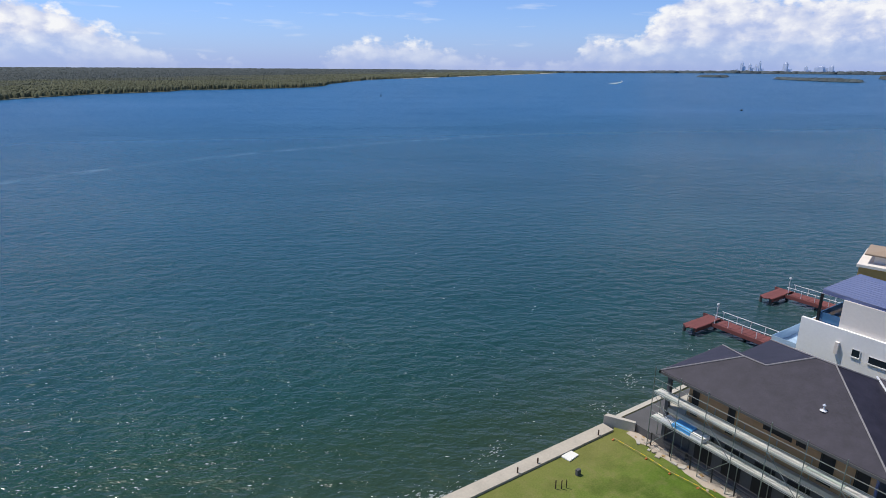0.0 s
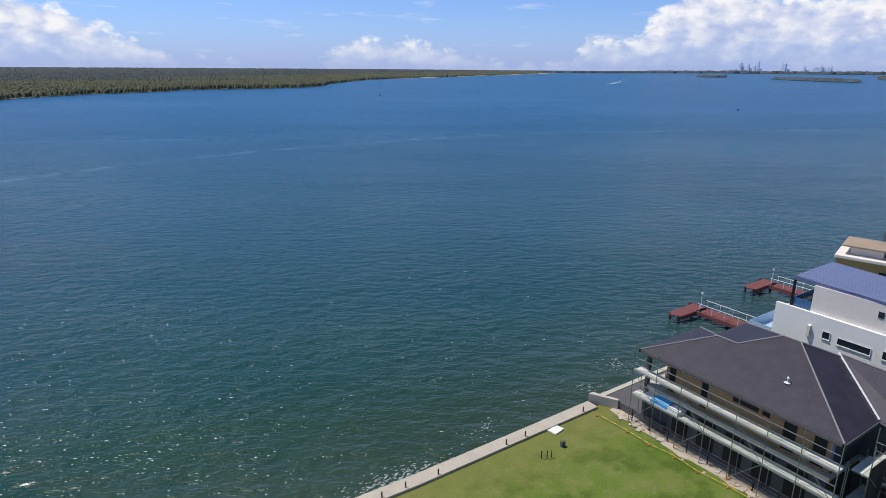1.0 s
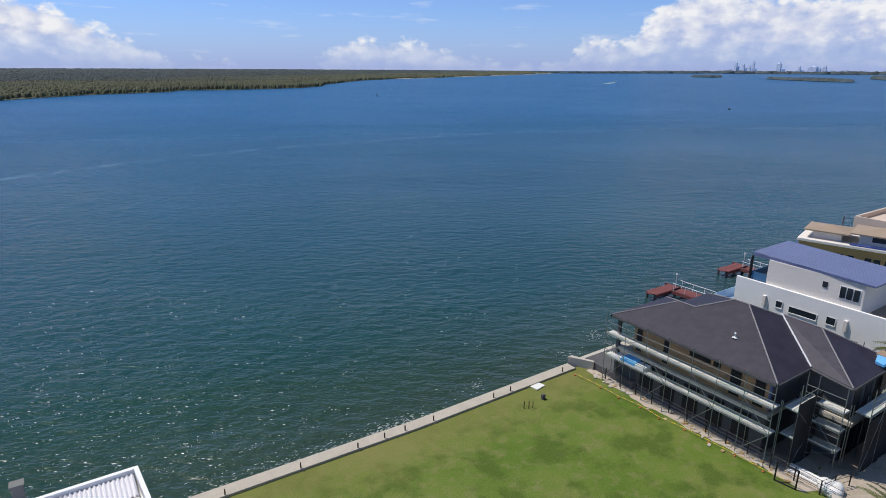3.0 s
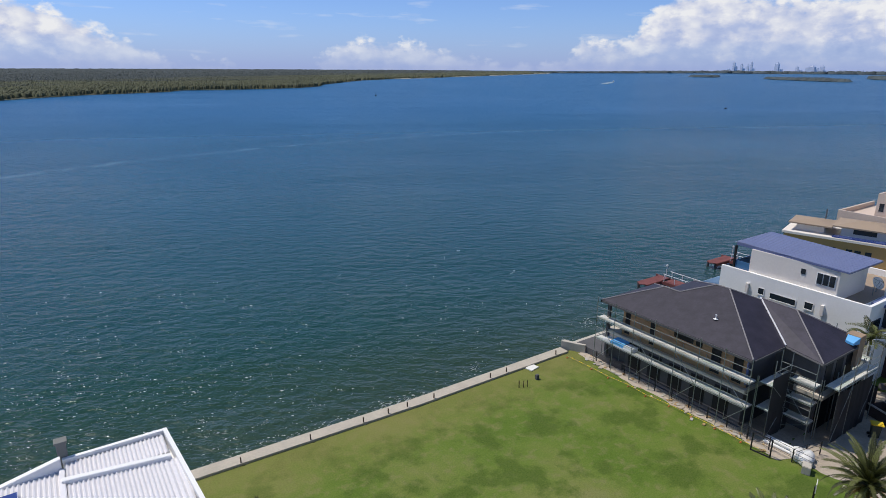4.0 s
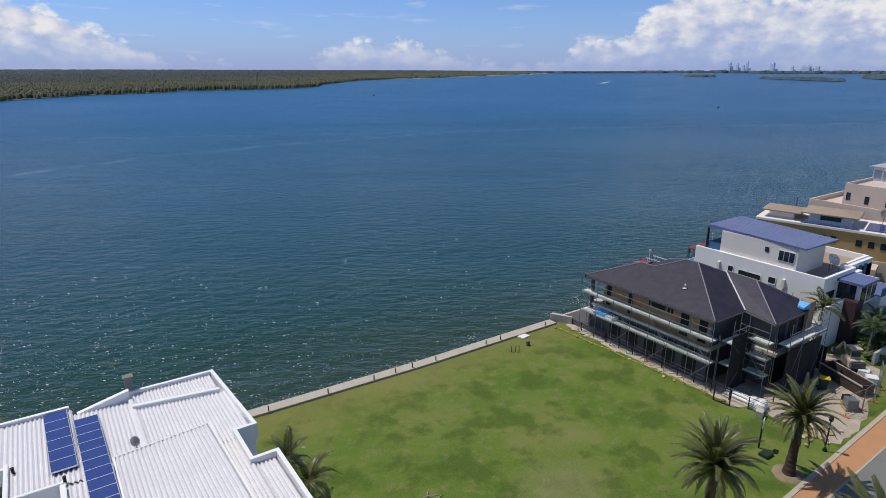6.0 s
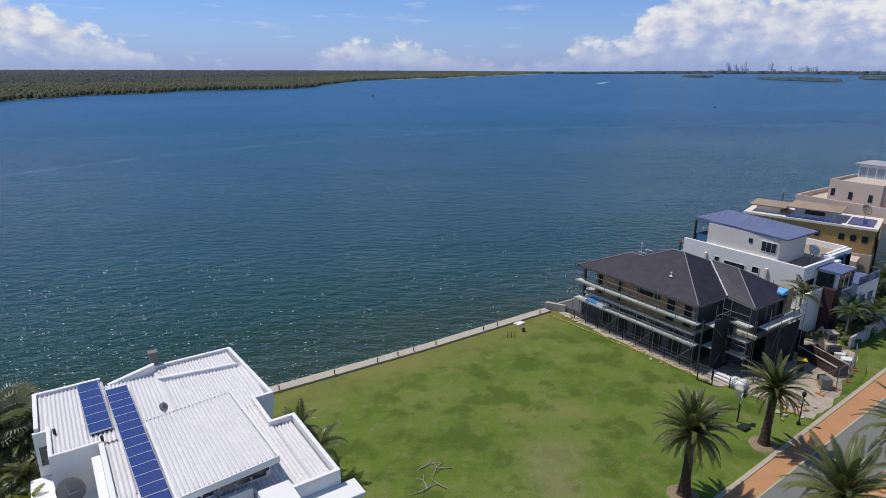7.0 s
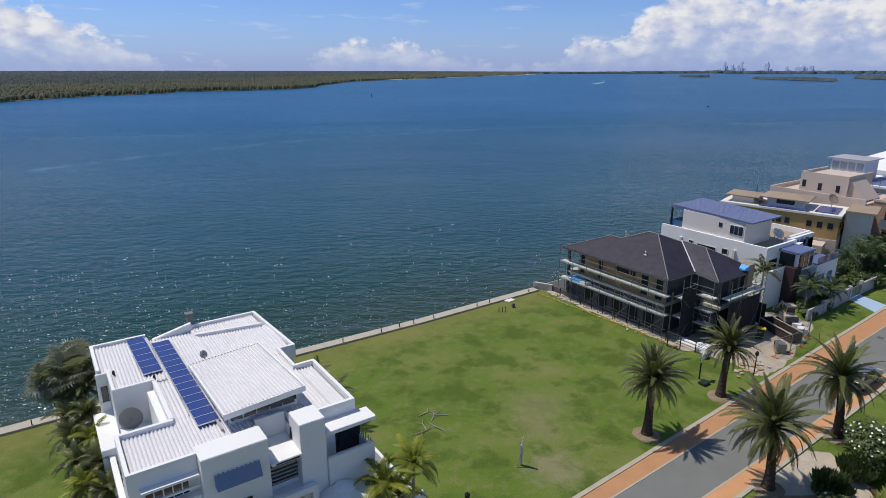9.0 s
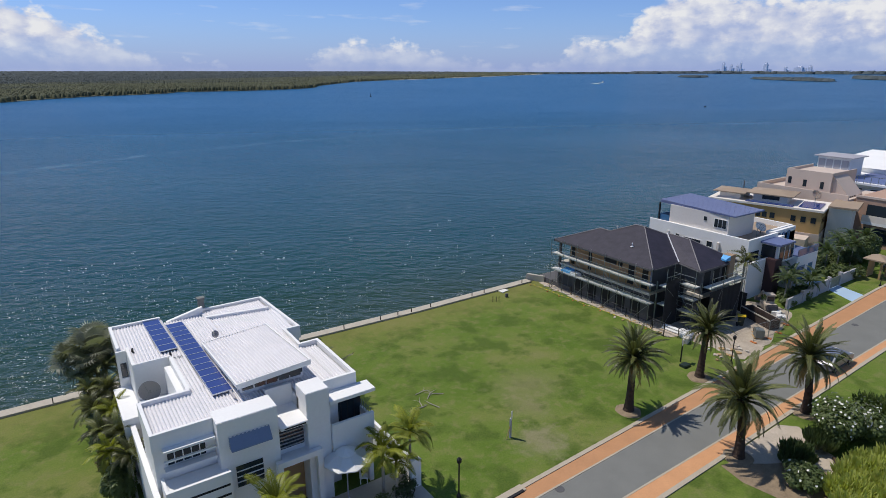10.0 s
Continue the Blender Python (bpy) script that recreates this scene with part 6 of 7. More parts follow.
bm = bmesh.new()
prism(bm, [(16.3, -6.95), (17.9, -7.3), (18.9, -8.5), (20.7, -9.6), (21.2, -11.7), (18.6, -12.2), (16.3, -10.8), (15.9, -8.6)], -0.1, 0.014)
setting("planting_bed", bm, M["mulch"], "brown mulched bed round a date palm and low shrubs", "garden bed")

# ---- site and lawn items ----
# bare ground round the building site
def patch(name, ring, z, key, label, seed):
    bm = bmesh.new()
    pts = along(list(ring) + [ring[0]], 0.6)[:-1]
    rnd = random.Random(seed)
    prism(bm, [(x + rnd.uniform(-.18, .18), y + rnd.uniform(-.18, .18)) for x, y in pts], -0.2, z)
    return setting(name, bm, M[key], label, "bare ground")


patch("bare_strip", [(30.0, 6.5), (31.6, 6.0), (31.6, 24.2), (30.2, 24.4), (29.8, 18.0), (30.1, 12.0)], 0.024, "sand", "sandy bare strip along an unfinished house", 1)
patch("bare_yard", [(31.0, 0.3), (33.4, 0.2), (36.2, 0.5), (38.4, 1.3), (43.5, 2.2), (45.0, 2.6), (46.2, 5.2), (44.4, 7.6), (31.2, 7.0), (30.9, 5.0), (31.3, 2.4)], 0.016, "dirt", "dusty bare yard of a building site", 2)

patch("bare_footing", [(31.4, 7.2), (41.4, 7.2), (41.4, 10.6), (31.4, 10.6)], 0.02, "dirt", "bare dirt under an unfinished house", 3)

# tape line on orange feet along the lawn edge
LINE_X = [(28.8, 24.3), (29.0, 21.7), (29.0, 19.9), (29.3, 18.1), (29.2, 16.4), (29.5, 14.5), (29.6, 12.7), (29.7, 10.9), (29.7, 9.0), (29.9, 7.2)]
tape = thing("barrier_tape", "yellow and black barrier line on orange plastic feet", "barrier")
for k, (a, b) in enumerate(zip(LINE_X, LINE_X[1:])):
    part("foot", boxes((a[0] - 0.1, a[0] + 0.1, a[1] - 0.06, a[1] + 0.06, 0.0, 0.08)), M["orange_plastic"], tape, bevel=0.02)
    n = 6
    for j in range(n):
        p, q = [(a[0] + (b[0] - a[0]) * (j + e) / n, a[1] + (b[1] - a[1]) * (j + e) / n, 0.2) for e in (0, 1)]
        bm = bmesh.new()
        tube(bm, p, q, 0.018, 5)
        part("tape_length", bm, M["yellow" if j % 2 else "timber"], tape)

# black mesh fence in front of the scaffold
fence = thing("site_fence", "low black mesh site fence on thin posts", "fence")
for k in range(12):
    y = 22.5 - k * 1.5
    part("post", boxes((30.42, 30.48, y - 0.03, y + 0.03, 0, 1.0)), M["black_metal"], fence)
    for z in (0.35, 0.7, 0.98):
        bm = bmesh.new()
        tube(bm, (30.45, y, z), (30.45, y - 1.5, z), 0.018, 4)
        part("rail", bm, M["black_metal"], fence)
for a, b in (((30.45, 6.0), (31.6, 5.75)), ((31.6, 5.75), (32.8, 5.4))):
    part("post", boxes((b[0] - 0.03, b[0] + 0.03, b[1] - 0.03, b[1] + 0.03, 0, 1.0)), M["black_metal"], fence)
    for z in (0.35, 0.7, 0.98):
        bm = bmesh.new()
        tube(bm, (*a, z), (*b, z), 0.018, 4)
        part("rail", bm, M["black_metal"], fence)
# rubble beside it
rnd = random.Random(8)
rub = thing("rubble_heap", "scattered timber offcuts and broken rubble on sand", "rubble")
for k in range(110):
    x, y = rnd.gauss(30.5, 0.4), rnd.uniform(7.5, 23.8)
    s = rnd.uniform(0.04, 0.12)
    bm = bmesh.new()
    box(bm, -s * rnd.uniform(1, 4), s, -s, s, 0, s * 0.7)
    o = part("chunk", bm, M[("timber", "concrete", "sand", "sand", "concrete")[k % 5]], rub)
    o.matrix_basis = pose(x, y, 0.02, 0, 0, rnd.uniform(0, 180))

# black goal-like frame with netting
goal = thing("sports_goal", "small black tube goal frame standing on the lawn", "goal", (29.6, 7.6, 0), 8)
for y in (-0.6, 0.6):
    part("upright", (lambda b: (tube(b, (0, y, 0), (0, y, 1.35), 0.05, 6), b)[1])(bmesh.new()), M["black_metal"], goal)
part("crossbar", (lambda b: (tube(b, (0, -0.6, 1.33), (0, 0.6, 1.33), 0.045, 6), b)[1])(bmesh.new()), M["black_metal"], goal)
part("ground_bar", (lambda b: (tube(b, (0, -0.6, 0.05), (0, 0.6, 0.05), 0.045, 6), b)[1])(bmesh.new()), M["black_metal"], goal)

# rolled pipes, bags, block
pipe = thing("plastic_pipe_stack", "stack of white plastic pipes lying on bare ground", "pipes", (31.2, 7.0, 0), 92)
for k in range(5):
    bm = bmesh.new()
    tube(bm, (-1.5 + 0.1 * k, -0.3 + 0.18 * (k % 3), 0.13 + 0.2 * (k // 3)), (1.2, -0.3 + 0.18 * (k % 3), 0.13 + 0.2 * (k // 3)), 0.11, 10)
    part("pipe", bm, M["canvas"], pipe)
for k, (x, y) in enumerate(((31.0, 5.9), (31.5, 5.6), (30.9, 5.4), (31.3, 6.1))):
    b = thing("sand_bag", "bulging white woven builder's bag", "bag", (x, y, 0), k * 40, "builder's bags")
    bm = bmesh.new()
    lathe(bm, [(0.3, 0), (0.42, 0.12), (0.42, 0.4), (0.3, 0.62), (0.1, 0.68)], 12)
    for v in bm.verts:
        v.co += Vector((1, 1, 0.6)) * 0.07 * noise.noise(v.co * 3 + Vector((k * 5, 0, 0)))
    part("sack", bm, M["white_bag"], b, smooth=True)
blk = thing("cement_block", "pale concrete block standing on the lawn edge", "block", (30.2, 5.0, 0), 20)
part("body", boxes((-0.35, 0.35, -0.25, 0.25, 0, 0.55)), M["concrete"], blk, bevel=0.03)
# wheelie bin
wb = thing("wheelie_bin", "dark green wheelie bin with a yellow lid", "bin", (38.0, 4.3, 0), 30)
bm = bmesh.new()
prism(bm, [(-0.26, -0.30), (0.26, -0.30), (0.26, 0.30), (-0.26, 0.30)], 0.05, 1.0)
for v in bm.verts:
    if v.co.z < 0.5:
        v.co.x *= 0.8
        v.co.y *= 0.8
part("body", bm, M["green_plastic"], wb, bevel=0.03)
part("lid", boxes((-0.32, 0.32, -0.40, 0.36, 1.005, 1.09)), M["yellow"], wb, "bright yellow lid", bevel=0.03)
for y in (-0.22, 0.22):
    part("wheel", (lambda b: (tube(b, (-0.27 + 0.0, 0.30, 0.1), (-0.21, 0.30, 0.1), 0.1, 10), b)[1])(bmesh.new()) if y < 0 else (lambda b: (tube(b, (0.21, 0.30, 0.1), (0.27, 0.30, 0.1), 0.1, 10), b)[1])(bmesh.new()), M["rubber"], wb)
# skip
sk = thing("skip_bin", "long open rusty rubbish skip on a building site", "skip", (40.5, 3.75, 0), 68)
bm = boxes((-2.0, 2.0, -0.6, 0.6, 0.05, 0.15), (-2.0, -1.92, -0.6, 0.6, 0.15, 0.95), (1.92, 2.0, -0.6, 0.6, 0.15, 0.95), (-1.92, 1.92, -0.6, -0.52, 0.15, 0.95), (-1.92, 1.92, 0.52, 0.6, 0.15, 0.95))
part("tub", bm, M["rust"], sk)
part("rim", boxes((-2.05, 2.05, -0.67, -0.6, 0.87, 0.99), (-2.05, 2.05, 0.6, 0.67, 0.87, 0.99)), M["concrete"], sk)
# mini excavator
ex = thing("mini_excavator", "small sand-coloured digger parked among rubble", "excavator", (43.5, 4.6, 0), 50)
for y in (-0.6, 0.6):
    part("track", boxes((-0.9, 0.9, y - 0.18, y + 0.18, 0, 0.4)), M["rubber"], ex, bevel=0.08)
part("body", boxes((-0.8, 0.7, -0.6, 0.6, 0.45, 1.1)), M["sand"], ex, bevel=0.06)
part("cab", boxes((-0.25, 0.55, -0.45, 0.35, 1.1, 1.9), (-0.32, 0.62, -0.52, 0.42, 1.9, 1.98)), M["sand"], ex)
part("counterweight", boxes((-1.05, -0.81, -0.55, 0.55, 0.5, 1.15)), M["block"], ex, bevel=0.08)
part("cab_window", boxes((-0.2, 0.5, 0.351, 0.37, 1.3, 1.8)), M["glass"], ex)
part("cab_window", boxes((0.551, 0.57, -0.4, 0.3, 1.25, 1.8)), M["glass"], ex)
part("cab_window", boxes((-0.27, -0.251, -0.4, 0.3, 1.3, 1.8)), M["glass"], ex)
part("cab_window", boxes((-0.2, 0.5, -0.47, -0.451, 1.3, 1.8)), M["glass"], ex)
bm = bmesh.new()
tube(bm, (0.7, 0, 0.9), (1.6, 0, 1.75), 0.12, 6)
tube(bm, (1.6, 0, 1.75), (2.4, 0, 0.75), 0.1, 6)
part("boom", bm, M["sand"], ex)
part("bucket", boxes((2.3, 2.7, -0.3, 0.3, 0.35, 0.8)), M["block"], ex, bevel=0.05)
# pallets and stacks
for k, (x, y, w, key) in enumerate(((43.1, 3.5, 0.45, "white_bag"), (42.0, 2.5, 0.45, "white_bag"), (36.7, 1.8, 0.42, "galv"), (37.5, 2.3, 0.35, "black_metal"))):
    p = thing("material_pallet", "stack of building material on a timber pallet", "pallet", (x, y, 0), 20 + 13 * k, "site pallets")
    for j in range(4):
        part("slat", boxes((-w, w, -w + j * w * 0.55, -w + j * w * 0.55 + 0.2, 0.1, 0.14)), M["timber"], p)
    part("load", boxes((-w * 0.9, w * 0.9, -w * 0.9, w * 0.9, 0.145, 0.6 + 0.15 * (k % 3))), M[key], p, bevel=0.03)
    part("bearer", boxes((-w, w, -0.1, 0.1, 0, 0.1)), M["timber"], p)
# wire panels on orange feet
PAN = [(35.3, 1.5), (37.3, 1.2), (39.3, 1.25), (41.8, 1.8), (43.4, 2.5)]
for a, b in zip(PAN, PAN[1:]):
    f = thing("wire_fence_panel", "temporary wire fence panel on orange feet", "fence panel", (a[0], a[1], 0), math.degrees(math.atan2(b[1] - a[1], b[0] - a[0])), "temporary fence")
    w = math.dist(a, b) - 0.1
    bm = bmesh.new()
    for p, q in (((0, 0, 0.1), (0, 0, 1.8)), ((w, 0, 0.1), (w, 0, 1.8)), ((0, 0, 1.8), (w, 0, 1.8)), ((0, 0, 0.2), (w, 0, 0.2))):
        tube(bm, p, q, 0.022, 5)
    part("frame", bm, M["galv"], f)
    bm = bmesh.new()
    for j in range(1, 10):
        tube(bm, (w * j / 10, 0, 0.2), (w * j / 10, 0, 1.8), 0.006, 3)
    for j in range(1, 6):
        tube(bm, (0, 0, 0.2 + j * 0.27), (w, 0, 0.2 + j * 0.27), 0.006, 3)
    part("mesh", bm, M["galv"], f)
    part("foot", boxes((-0.12, 0.12, -0.3, 0.3, 0, 0.1)), M["orange_plastic"], f, "orange plastic foot", bevel=0.02)
sp = thing("concrete_spill", "pale dried concrete spill with broken slabs", "rubble", (31.4, 1.6, 0))
rnd = random.Random(18)
for k in range(24):
    s = rnd.uniform(0.12, 0.38)
    bm = bmesh.new()
    prism(bm, [(s * math.cos(a) * rnd.uniform(.6, 1.1), s * math.sin(a) * rnd.uniform(.6, 1.1)) for a in (j * 1.0472 for j in range(6))], 0.0, rnd.uniform(0.05, 0.16))
    o = part("slab", bm, M[("concrete", "sand", "timber")[k % 3]], sp)
    o.matrix_basis = pose(rnd.gauss(0, 1.0), rnd.gauss(0, 0.45), 0.01)

# lamp bollards, signs, stakes
def post_light(at, h):
    p = thing("garden_lamp", "slim black street lamp with a small lantern head", "lamp post", at, 0, "lamp posts")
    part("pole", (lambda b: (tube(b, (0, 0, 0), (0, 0, h), 0.045, 8), b)[1])(bmesh.new()), M["black_metal"], p)
    part("base", (lambda b: (lathe(b, [(0.14, 0), (0.13, 0.15), (0.05, 0.3)], 10), b)[1])(bmesh.new()), M["black_metal"], p)
    part("lantern", (lambda b: (lathe(b, [(0.06, h), (0.13, h + 0.08), (0.15, h + 0.3), (0.03, h + 0.42)], 8), b)[1])(bmesh.new()), M["black_metal"], p)


for at, h in (((0.95, 0.1, 0), 2.3), ((29.8, 0.4, 0), 2.2), ((62.0, 1.3, 0), 2.2)):
    post_light(at, h)
sg = thing("sale_sign", "narrow white sign board on a grey post in the lawn", "sign", (7.3, 2.9, 0), 20)
part("post", boxes((-0.09, 0.09, -0.05, 0.05, 0, 1.5)), M["shade_metal"], sg)
part("board", boxes((-0.07, 0.07, -0.075, -0.052, 1.35, 2.05)), M["flower"], sg)
part("stay", (lambda b: (tube(b, (-0.35, 0.1, 0), (-0.1, 0, 0.9), 0.03, 5), b)[1])(bmesh.new()), M["timber"], sg)
sg = thing("sale_sign", "dark sign post with a pale head on the lawn", "sign", (26.5, 3.0, 0), 20)
part("post", boxes((-0.05, 0.05, -0.05, 0.05, 0, 1.9)), M["black_metal"], sg)
part("board", boxes((-0.3, 0.3, -0.06, -0.02, 1.6, 2.2)), M["flower"], sg)
lidbox = thing("pit_cover", "dark square pit cover in the lawn", "cover", (26.1, 2.3, 0))
part("cover", boxes((-0.4, 0.4, -0.3, 0.3, 0, 0.22)), M["green_plastic"], lidbox, bevel=0.03)
for k, (x, y) in enumerate(((5.6, 11.2), (5.9, 10.6), (4.6, 10.0), (5.2, 9.3), (6.2, 10.5), (4.1, 9.4))):
    s = thing("fallen_branch", "pale bare fallen branch lying on grass", "branch", (x, y, 0.03), 37 * k, "fallen branches")
    bm = bmesh.new()
    tube(bm, (-0.7, 0, 0.0), (0.1, 0.05, 0.08), 0.035, 5)
    tube(bm, (0.1, 0.05, 0.08), (0.8, -0.15, 0.02), 0.03, 5, 0.012)
    tube(bm, (0.1, 0.05, 0.08), (0.4, 0.45, 0.1), 0.02, 5, 0.01)
    part("stick", bm, M["pale_trunk"], s)
for k, (x, y) in enumerate(((9.5, 25.0), (11.5, 25.02), (13.1, 25.02), (15.4, 24.95), (20.9, 25.05), (22.6, 25.08), (28.2, 25.1), (5.6, 25.1), (1.0, 25.2), (-18.0, 25.3))):
    s = thing("marker_stake", "thin dark stake standing along the seawall", "stake", (x, y, 0.1), 0, "seawall stakes")
    part("shaft", boxes((-0.035, 0.035, -0.035, 0.035, 0, 0.45)), M["trunk"], s)
cov = thing("pit_cover", "white square cover slab beside the seawall", "cover", (25.0, 24.6, 0), 10)
part("slab", boxes((-0.5, 0.5, -0.35, 0.35, 0.0, 0.1)), M["flower"], cov, bevel=0.02)
for k, (x, y) in enumerate(((24.1, 23.0), (22.0, 22.8), (22.3, 22.6), (22.6, 22.5))):
    s = thing("timber_stump", "short dark timber stump in rough grass", "stump", (x, y, 0), 15 * k, "stumps in the lawn")
    part("stump", boxes((-0.14 if k == 0 else -0.025, 0.14 if k == 0 else 0.025, -0.1 if k == 0 else -0.025, 0.1 if k == 0 else 0.025, 0, 0.4 if k == 0 else 0.6)), M["block" if k == 0 else "trunk"], s)

# parasol and garden furniture before the white house
um = thing("parasol", "large white octagonal canvas parasol with a vented top", "parasol", (-4.5, 3.45, 0.03))
part("pole", (lambda b: (tube(b, (0, 0, 0), (0, 0, 3.4), 0.04, 8), b)[1])(bmesh.new()), M["shade_metal"], um)
part("canopy", (lambda b: (lathe(b, [(1.35, 2.78), (1.35, 2.84), (0.5, 3.26), (0.48, 3.24)], 8), b)[1])(bmesh.new()), M["canvas"], um)
part("vent", (lambda b: (lathe(b, [(0.6, 3.28), (0.58, 3.32), (0.05, 3.52)], 8), b)[1])(bmesh.new()), M["canvas"], um)
part("base", (lambda b: (lathe(b, [(0.35, 0), (0.33, 0.08), (0.06, 0.12)], 12), b)[1])(bmesh.new()), M["concrete"], um)
setting("forecourt", boxes((-9.0, -0.3, -0.6, 4.2, -0.1, 0.03)), M["concrete"], "grey paved forecourt before a white house", "paving")
setting("front_wall", boxes((-0.7, -0.5, 2.5, 8.8, 0, 1.7), (-0.95, -0.3, 2.2, 2.5, 0, 1.9)), M["white"], "white rendered boundary wall with an end pillar", "boundary wall")
wf = setting("side_fence", boxes((-14.95, -14.9, 4.2, 9.4, 0, 1.2)), M["black_metal"], "dark metal side fence", "fence")
for k, (x, y) in enumerate(((-5.0, 2.4), (-3.0, 4.4))):
    c = thing("outdoor_chair", "white moulded outdoor chair on paving", "chair", (x, y, 0.03), 60 * k, "outdoor chairs")
    part("seat", boxes((-0.24, 0.24, -0.24, 0.24, 0.40, 0.45)), M["canvas"], c)
    part("backrest", boxes((-0.24, 0.24, 0.2, 0.25, 0.45, 0.9)), M["canvas"], c)
    for lx in (-0.2, 0.2):
        for ly in (-0.2, 0.2):
            part("leg", boxes((lx - 0.025, lx + 0.025, ly - 0.025, ly + 0.025, 0, 0.40)), M["canvas"], c)


# parked car
def car(at, turn):
    c = thing("car", "silver-grey parked hatchback car by the kerb", "car", at, turn)
    bm = bmesh.new()
    prof = [(-2.1, 0.35), (2.1, 0.35), (2.15, 0.7), (1.9, 0.85), (0.95, 0.95), (0.35, 1.42), (-1.2, 1.45), (-1.95, 0.98), (-2.15, 0.8)]
    l = [bm.verts.new((x, -0.86 if z < 1.2 else -0.68, z)) for x, z in prof]
    r = [bm.verts.new((x, 0.86 if z < 1.2 else 0.68, z)) for x, z in prof]
    bm.faces.new(l)
    bm.faces.new(r[::-1])
    for k in range(len(prof)):
        bm.faces.new((l[k], r[k], r[(k + 1) % len(prof)], l[(k + 1) % len(prof)]))
    body = part("body", bm, M["car_paint"], c, bevel=0.05, smooth=False)
    bm = bmesh.new()
    face(bm, (0.98, -0.70, 0.97), (0.98, 0.70, 0.97), (0.42, 0.60, 1.40), (0.42, -0.60, 1.40))
    part("windscreen", bm, M["glass"], body)
    bm = bmesh.new()
    face(bm, (-1.95, 0.68, 1.02), (-1.95, -0.68, 1.02), (-1.28, -0.58, 1.44), (-1.28, 0.58, 1.44))
    part("rear_window", bm, M["glass"], body)
    for s in (-1, 1):
        bm = bmesh.new()
        face(bm, (0.8, s * 0.865, 0.98), (0.33, s * 0.72, 1.37), (-1.15, s * 0.72, 1.38), (-1.6, s * 0.865, 1.0))
        part("side_window", bm, M["glass"], body)
    for x in (-1.3, 1.3):
        for y in (-0.8, 0.8):
            w = part("wheel", (lambda b: (tube(b, (x, y - 0.1, 0.32), (x, y + 0.1, 0.32), 0.32, 16), b)[1])(bmesh.new()), M["rubber"], c)
            part("rim", (lambda b: (tube(b, (x, y - 0.11, 0.32), (x, y + 0.11, 0.32), 0.2, 12), b)[1])(bmesh.new()), M["galv"], w)
    for y in (-0.6, 0.6):
        part("headlight", boxes((2.05, 2.16, y - 0.2, y + 0.2, 0.62, 0.76)), M["flower"], c)
        part("tail_light", boxes((-2.19, -2.1, y - 0.2, y + 0.2, 0.75, 0.9)), M["rust"], c)


car((36.5, -4.55, 0.035), 1)

# covers in the road
for x, y, r in ((6.3, -2.75, 0.3), (47.4, -2.0, 0.3)):
    mh = thing("manhole_cover", "round dark iron cover set in asphalt", "manhole cover", (x, y, 0.02), 0, "road covers")
    part("disc", (lambda b: (lathe(b, [(r, -0.01), (r, 0.012), (r * 0.9, 0.015)], 16), b)[1])(bmesh.new()), M["block"], mh)
dr = thing("drain_inlet", "dark kerb drain inlet with a concrete lip", "drain", (3.6, -1.42, 0.0), 3)
part("lip", boxes((-1.0, 1.0, -0.35, 0.25, 0.0, 0.10)), M["kerb"], dr, bevel=0.02)
part("slot", boxes((-0.8, 0.8, -0.37, -0.2, 0.02, 0.112)), M["dark"], dr)

# things out on the water
bo = thing("motor_boat", "small white motor boat under way", "boat", (899, 771, SEA), 34)
bm = bmesh.new()
prism(bm, [(-4, -1.3), (2, -1.3), (4.5, 0), (2, 1.3), (-4, 1.3)], -0.2, 1.2)
part("hull", bm, M["white"], bo)
part("cabin", boxes((-1.5, 1.5, -0.9, 0.9, 1.2, 2.6)), M["white"], bo)
bm = bmesh.new()
prism(bm, [(-130, -6), (-3.5, -2), (-3.5, 2), (-130, 6)], 0.02, 0.12)
part("wake", bm, M["foam"], bo, "white foaming wake")
for x, y, h in ((252, 483, 3.0), (369, 220, 1.0)):
    b = thing("channel_marker", "dark channel marker standing in open water", "marker", (x, y, SEA), 0, "channel markers")
    part("float", (lambda q: (lathe(q, [(0.7, -0.5), (0.8, 0.5), (0.25, 0.9), (0.15, h)], 10), q)[1])(bmesh.new()), M["block"], b)
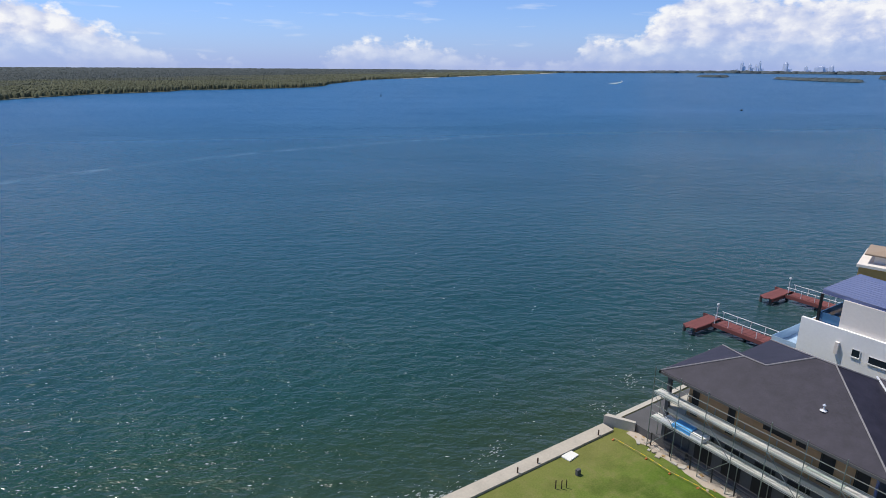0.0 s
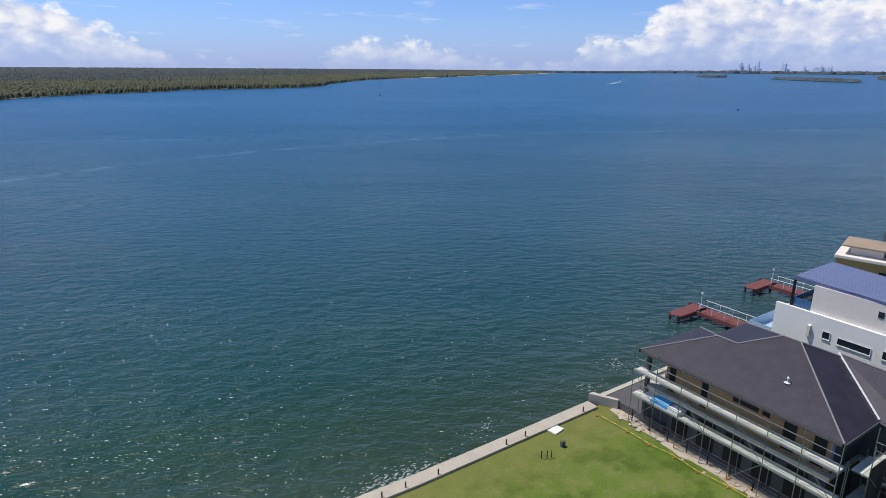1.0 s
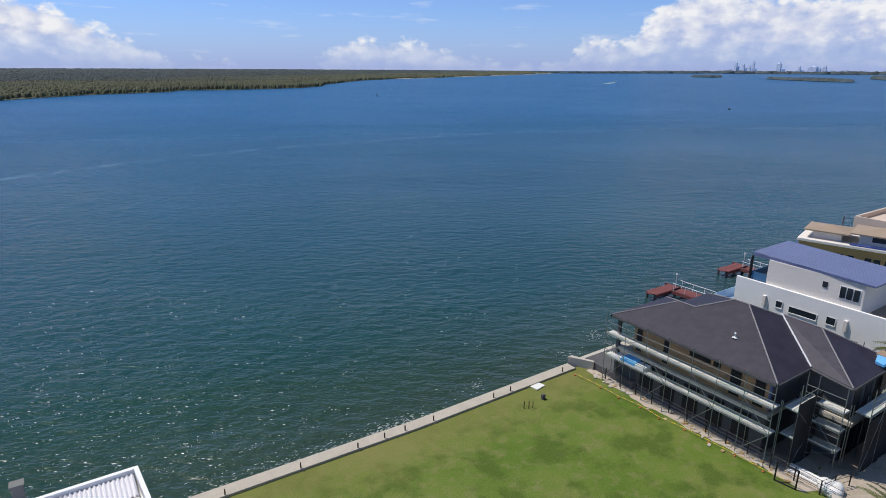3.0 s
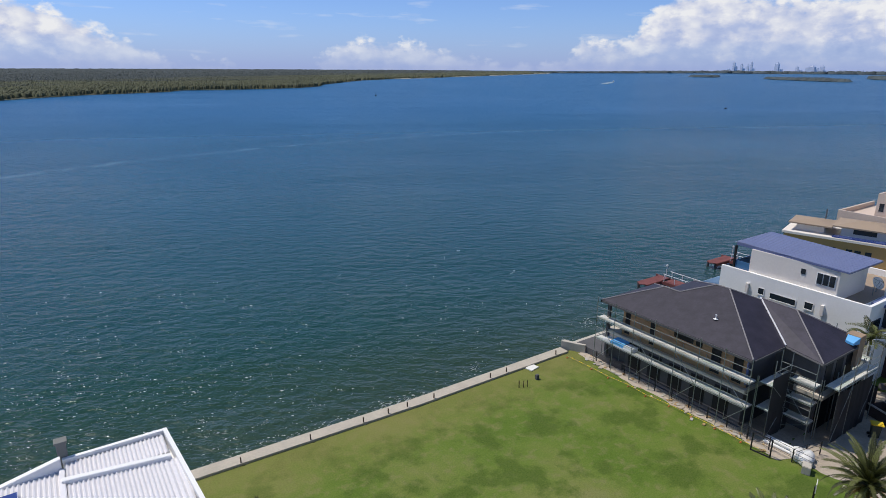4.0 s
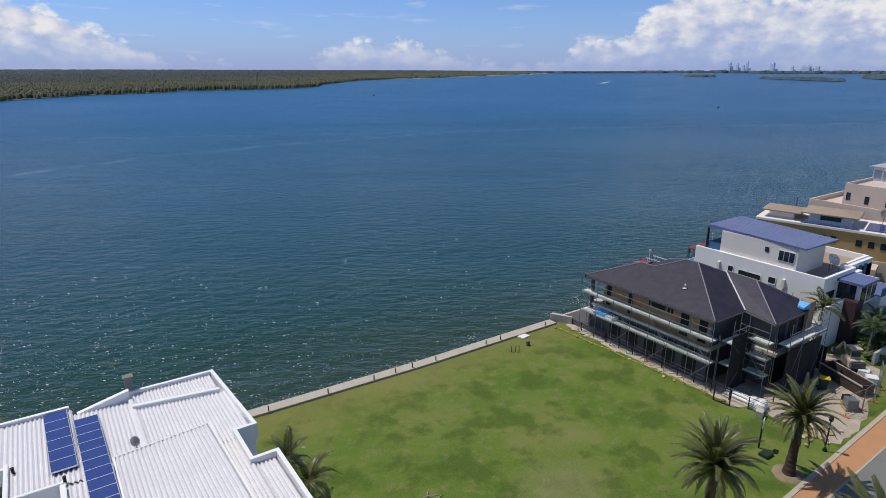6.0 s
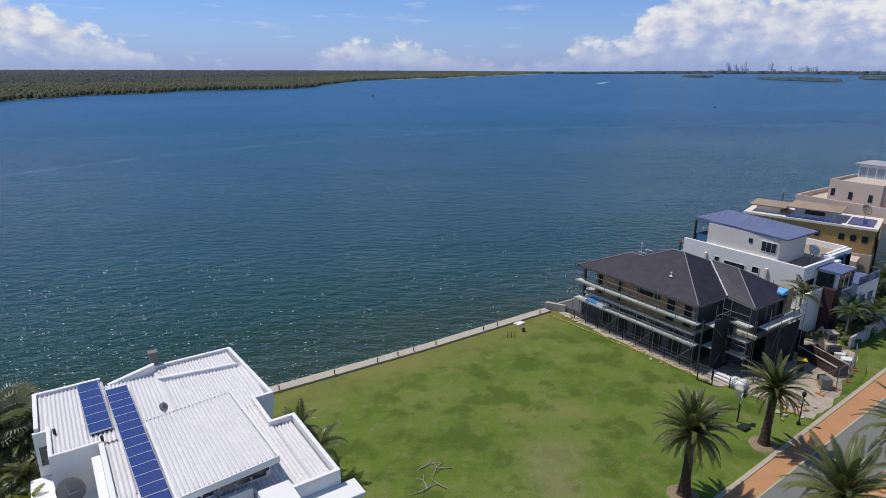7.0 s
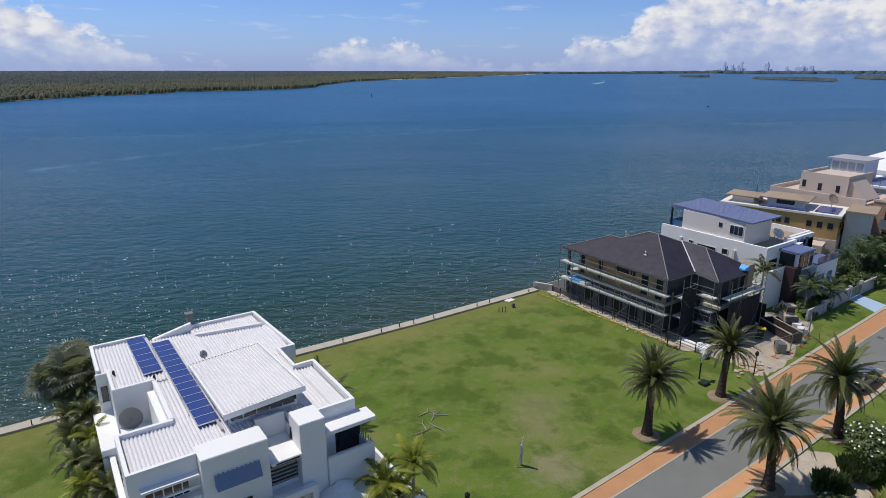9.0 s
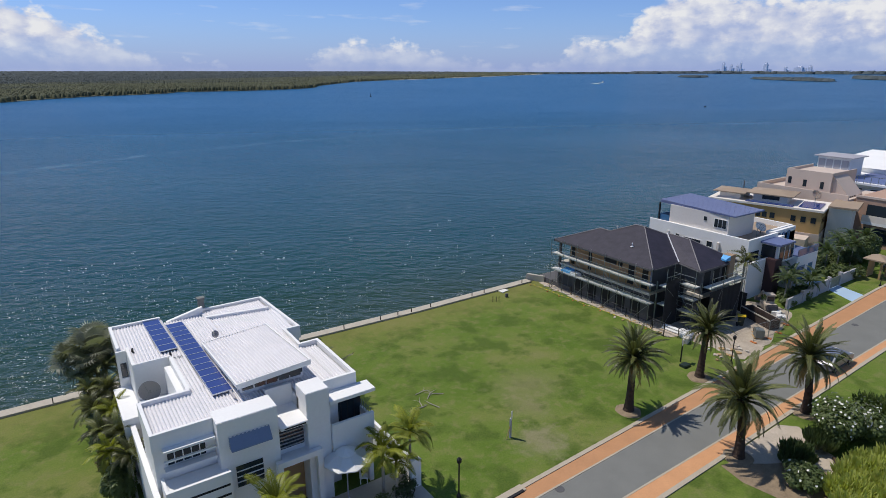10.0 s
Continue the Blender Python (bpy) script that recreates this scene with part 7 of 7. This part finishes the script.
# foam where wavelets break along the seawall
rnd = random.Random(44)
verts, faces = [], []
for k in range(1500):
    t = rnd.random()
    if k < 1330:
        x, y = rnd.choice((rnd.uniform(-4, 10), rnd.gauss(14, 2.0), rnd.uniform(-28, -14))), 27.0 + abs(rnd.gauss(0, 0.7))
    else:
        fx, fy = rnd.choice(((22, 29), (33, 28.6), (38, 30.5)))
        x, y = rnd.gauss(fx, 0.9), rnd.gauss(fy, 0.5)
    r = rnd.uniform(0.015, 0.07)
    o = len(verts)
    verts += [(x - r * 2.2, y, SEA + 0.03), (x, y - r * 0.6, SEA + 0.05), (x + r * 2.0, y + r * .2, SEA + 0.03), (x, y + r * 0.7, SEA + 0.04)]
    faces.append((o, o + 1, o + 2, o + 3))
me = bpy.data.meshes.new("foam")
me.from_pydata(verts, [], faces)
me.materials.append(M["foam"])
tagged(new("foam", me), "white flecks of foam along the seawall", "foam", "", "stuff")

# small white flecks stand in for sun glints on the choppy water, thinning out offshore
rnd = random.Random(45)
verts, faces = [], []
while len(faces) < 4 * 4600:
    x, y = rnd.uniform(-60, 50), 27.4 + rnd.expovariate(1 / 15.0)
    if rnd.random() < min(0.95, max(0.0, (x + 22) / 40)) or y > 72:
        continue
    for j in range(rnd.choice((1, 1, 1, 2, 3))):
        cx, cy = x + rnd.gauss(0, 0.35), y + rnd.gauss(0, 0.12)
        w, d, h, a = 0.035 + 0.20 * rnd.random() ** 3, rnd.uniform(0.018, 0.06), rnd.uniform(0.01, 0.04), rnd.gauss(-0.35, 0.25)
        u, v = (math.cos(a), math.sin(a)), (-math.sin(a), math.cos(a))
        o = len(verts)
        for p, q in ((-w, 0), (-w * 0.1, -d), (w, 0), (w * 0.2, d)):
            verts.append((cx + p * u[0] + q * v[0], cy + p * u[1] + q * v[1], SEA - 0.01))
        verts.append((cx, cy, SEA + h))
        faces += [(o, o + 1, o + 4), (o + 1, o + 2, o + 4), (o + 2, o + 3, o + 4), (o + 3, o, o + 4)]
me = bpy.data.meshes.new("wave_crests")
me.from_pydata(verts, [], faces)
me.materials.append(M["glint"])
tagged(new("wave_crests", me), "tiny white flecks standing in for sun glints on choppy water", "waves", "", "stuff")
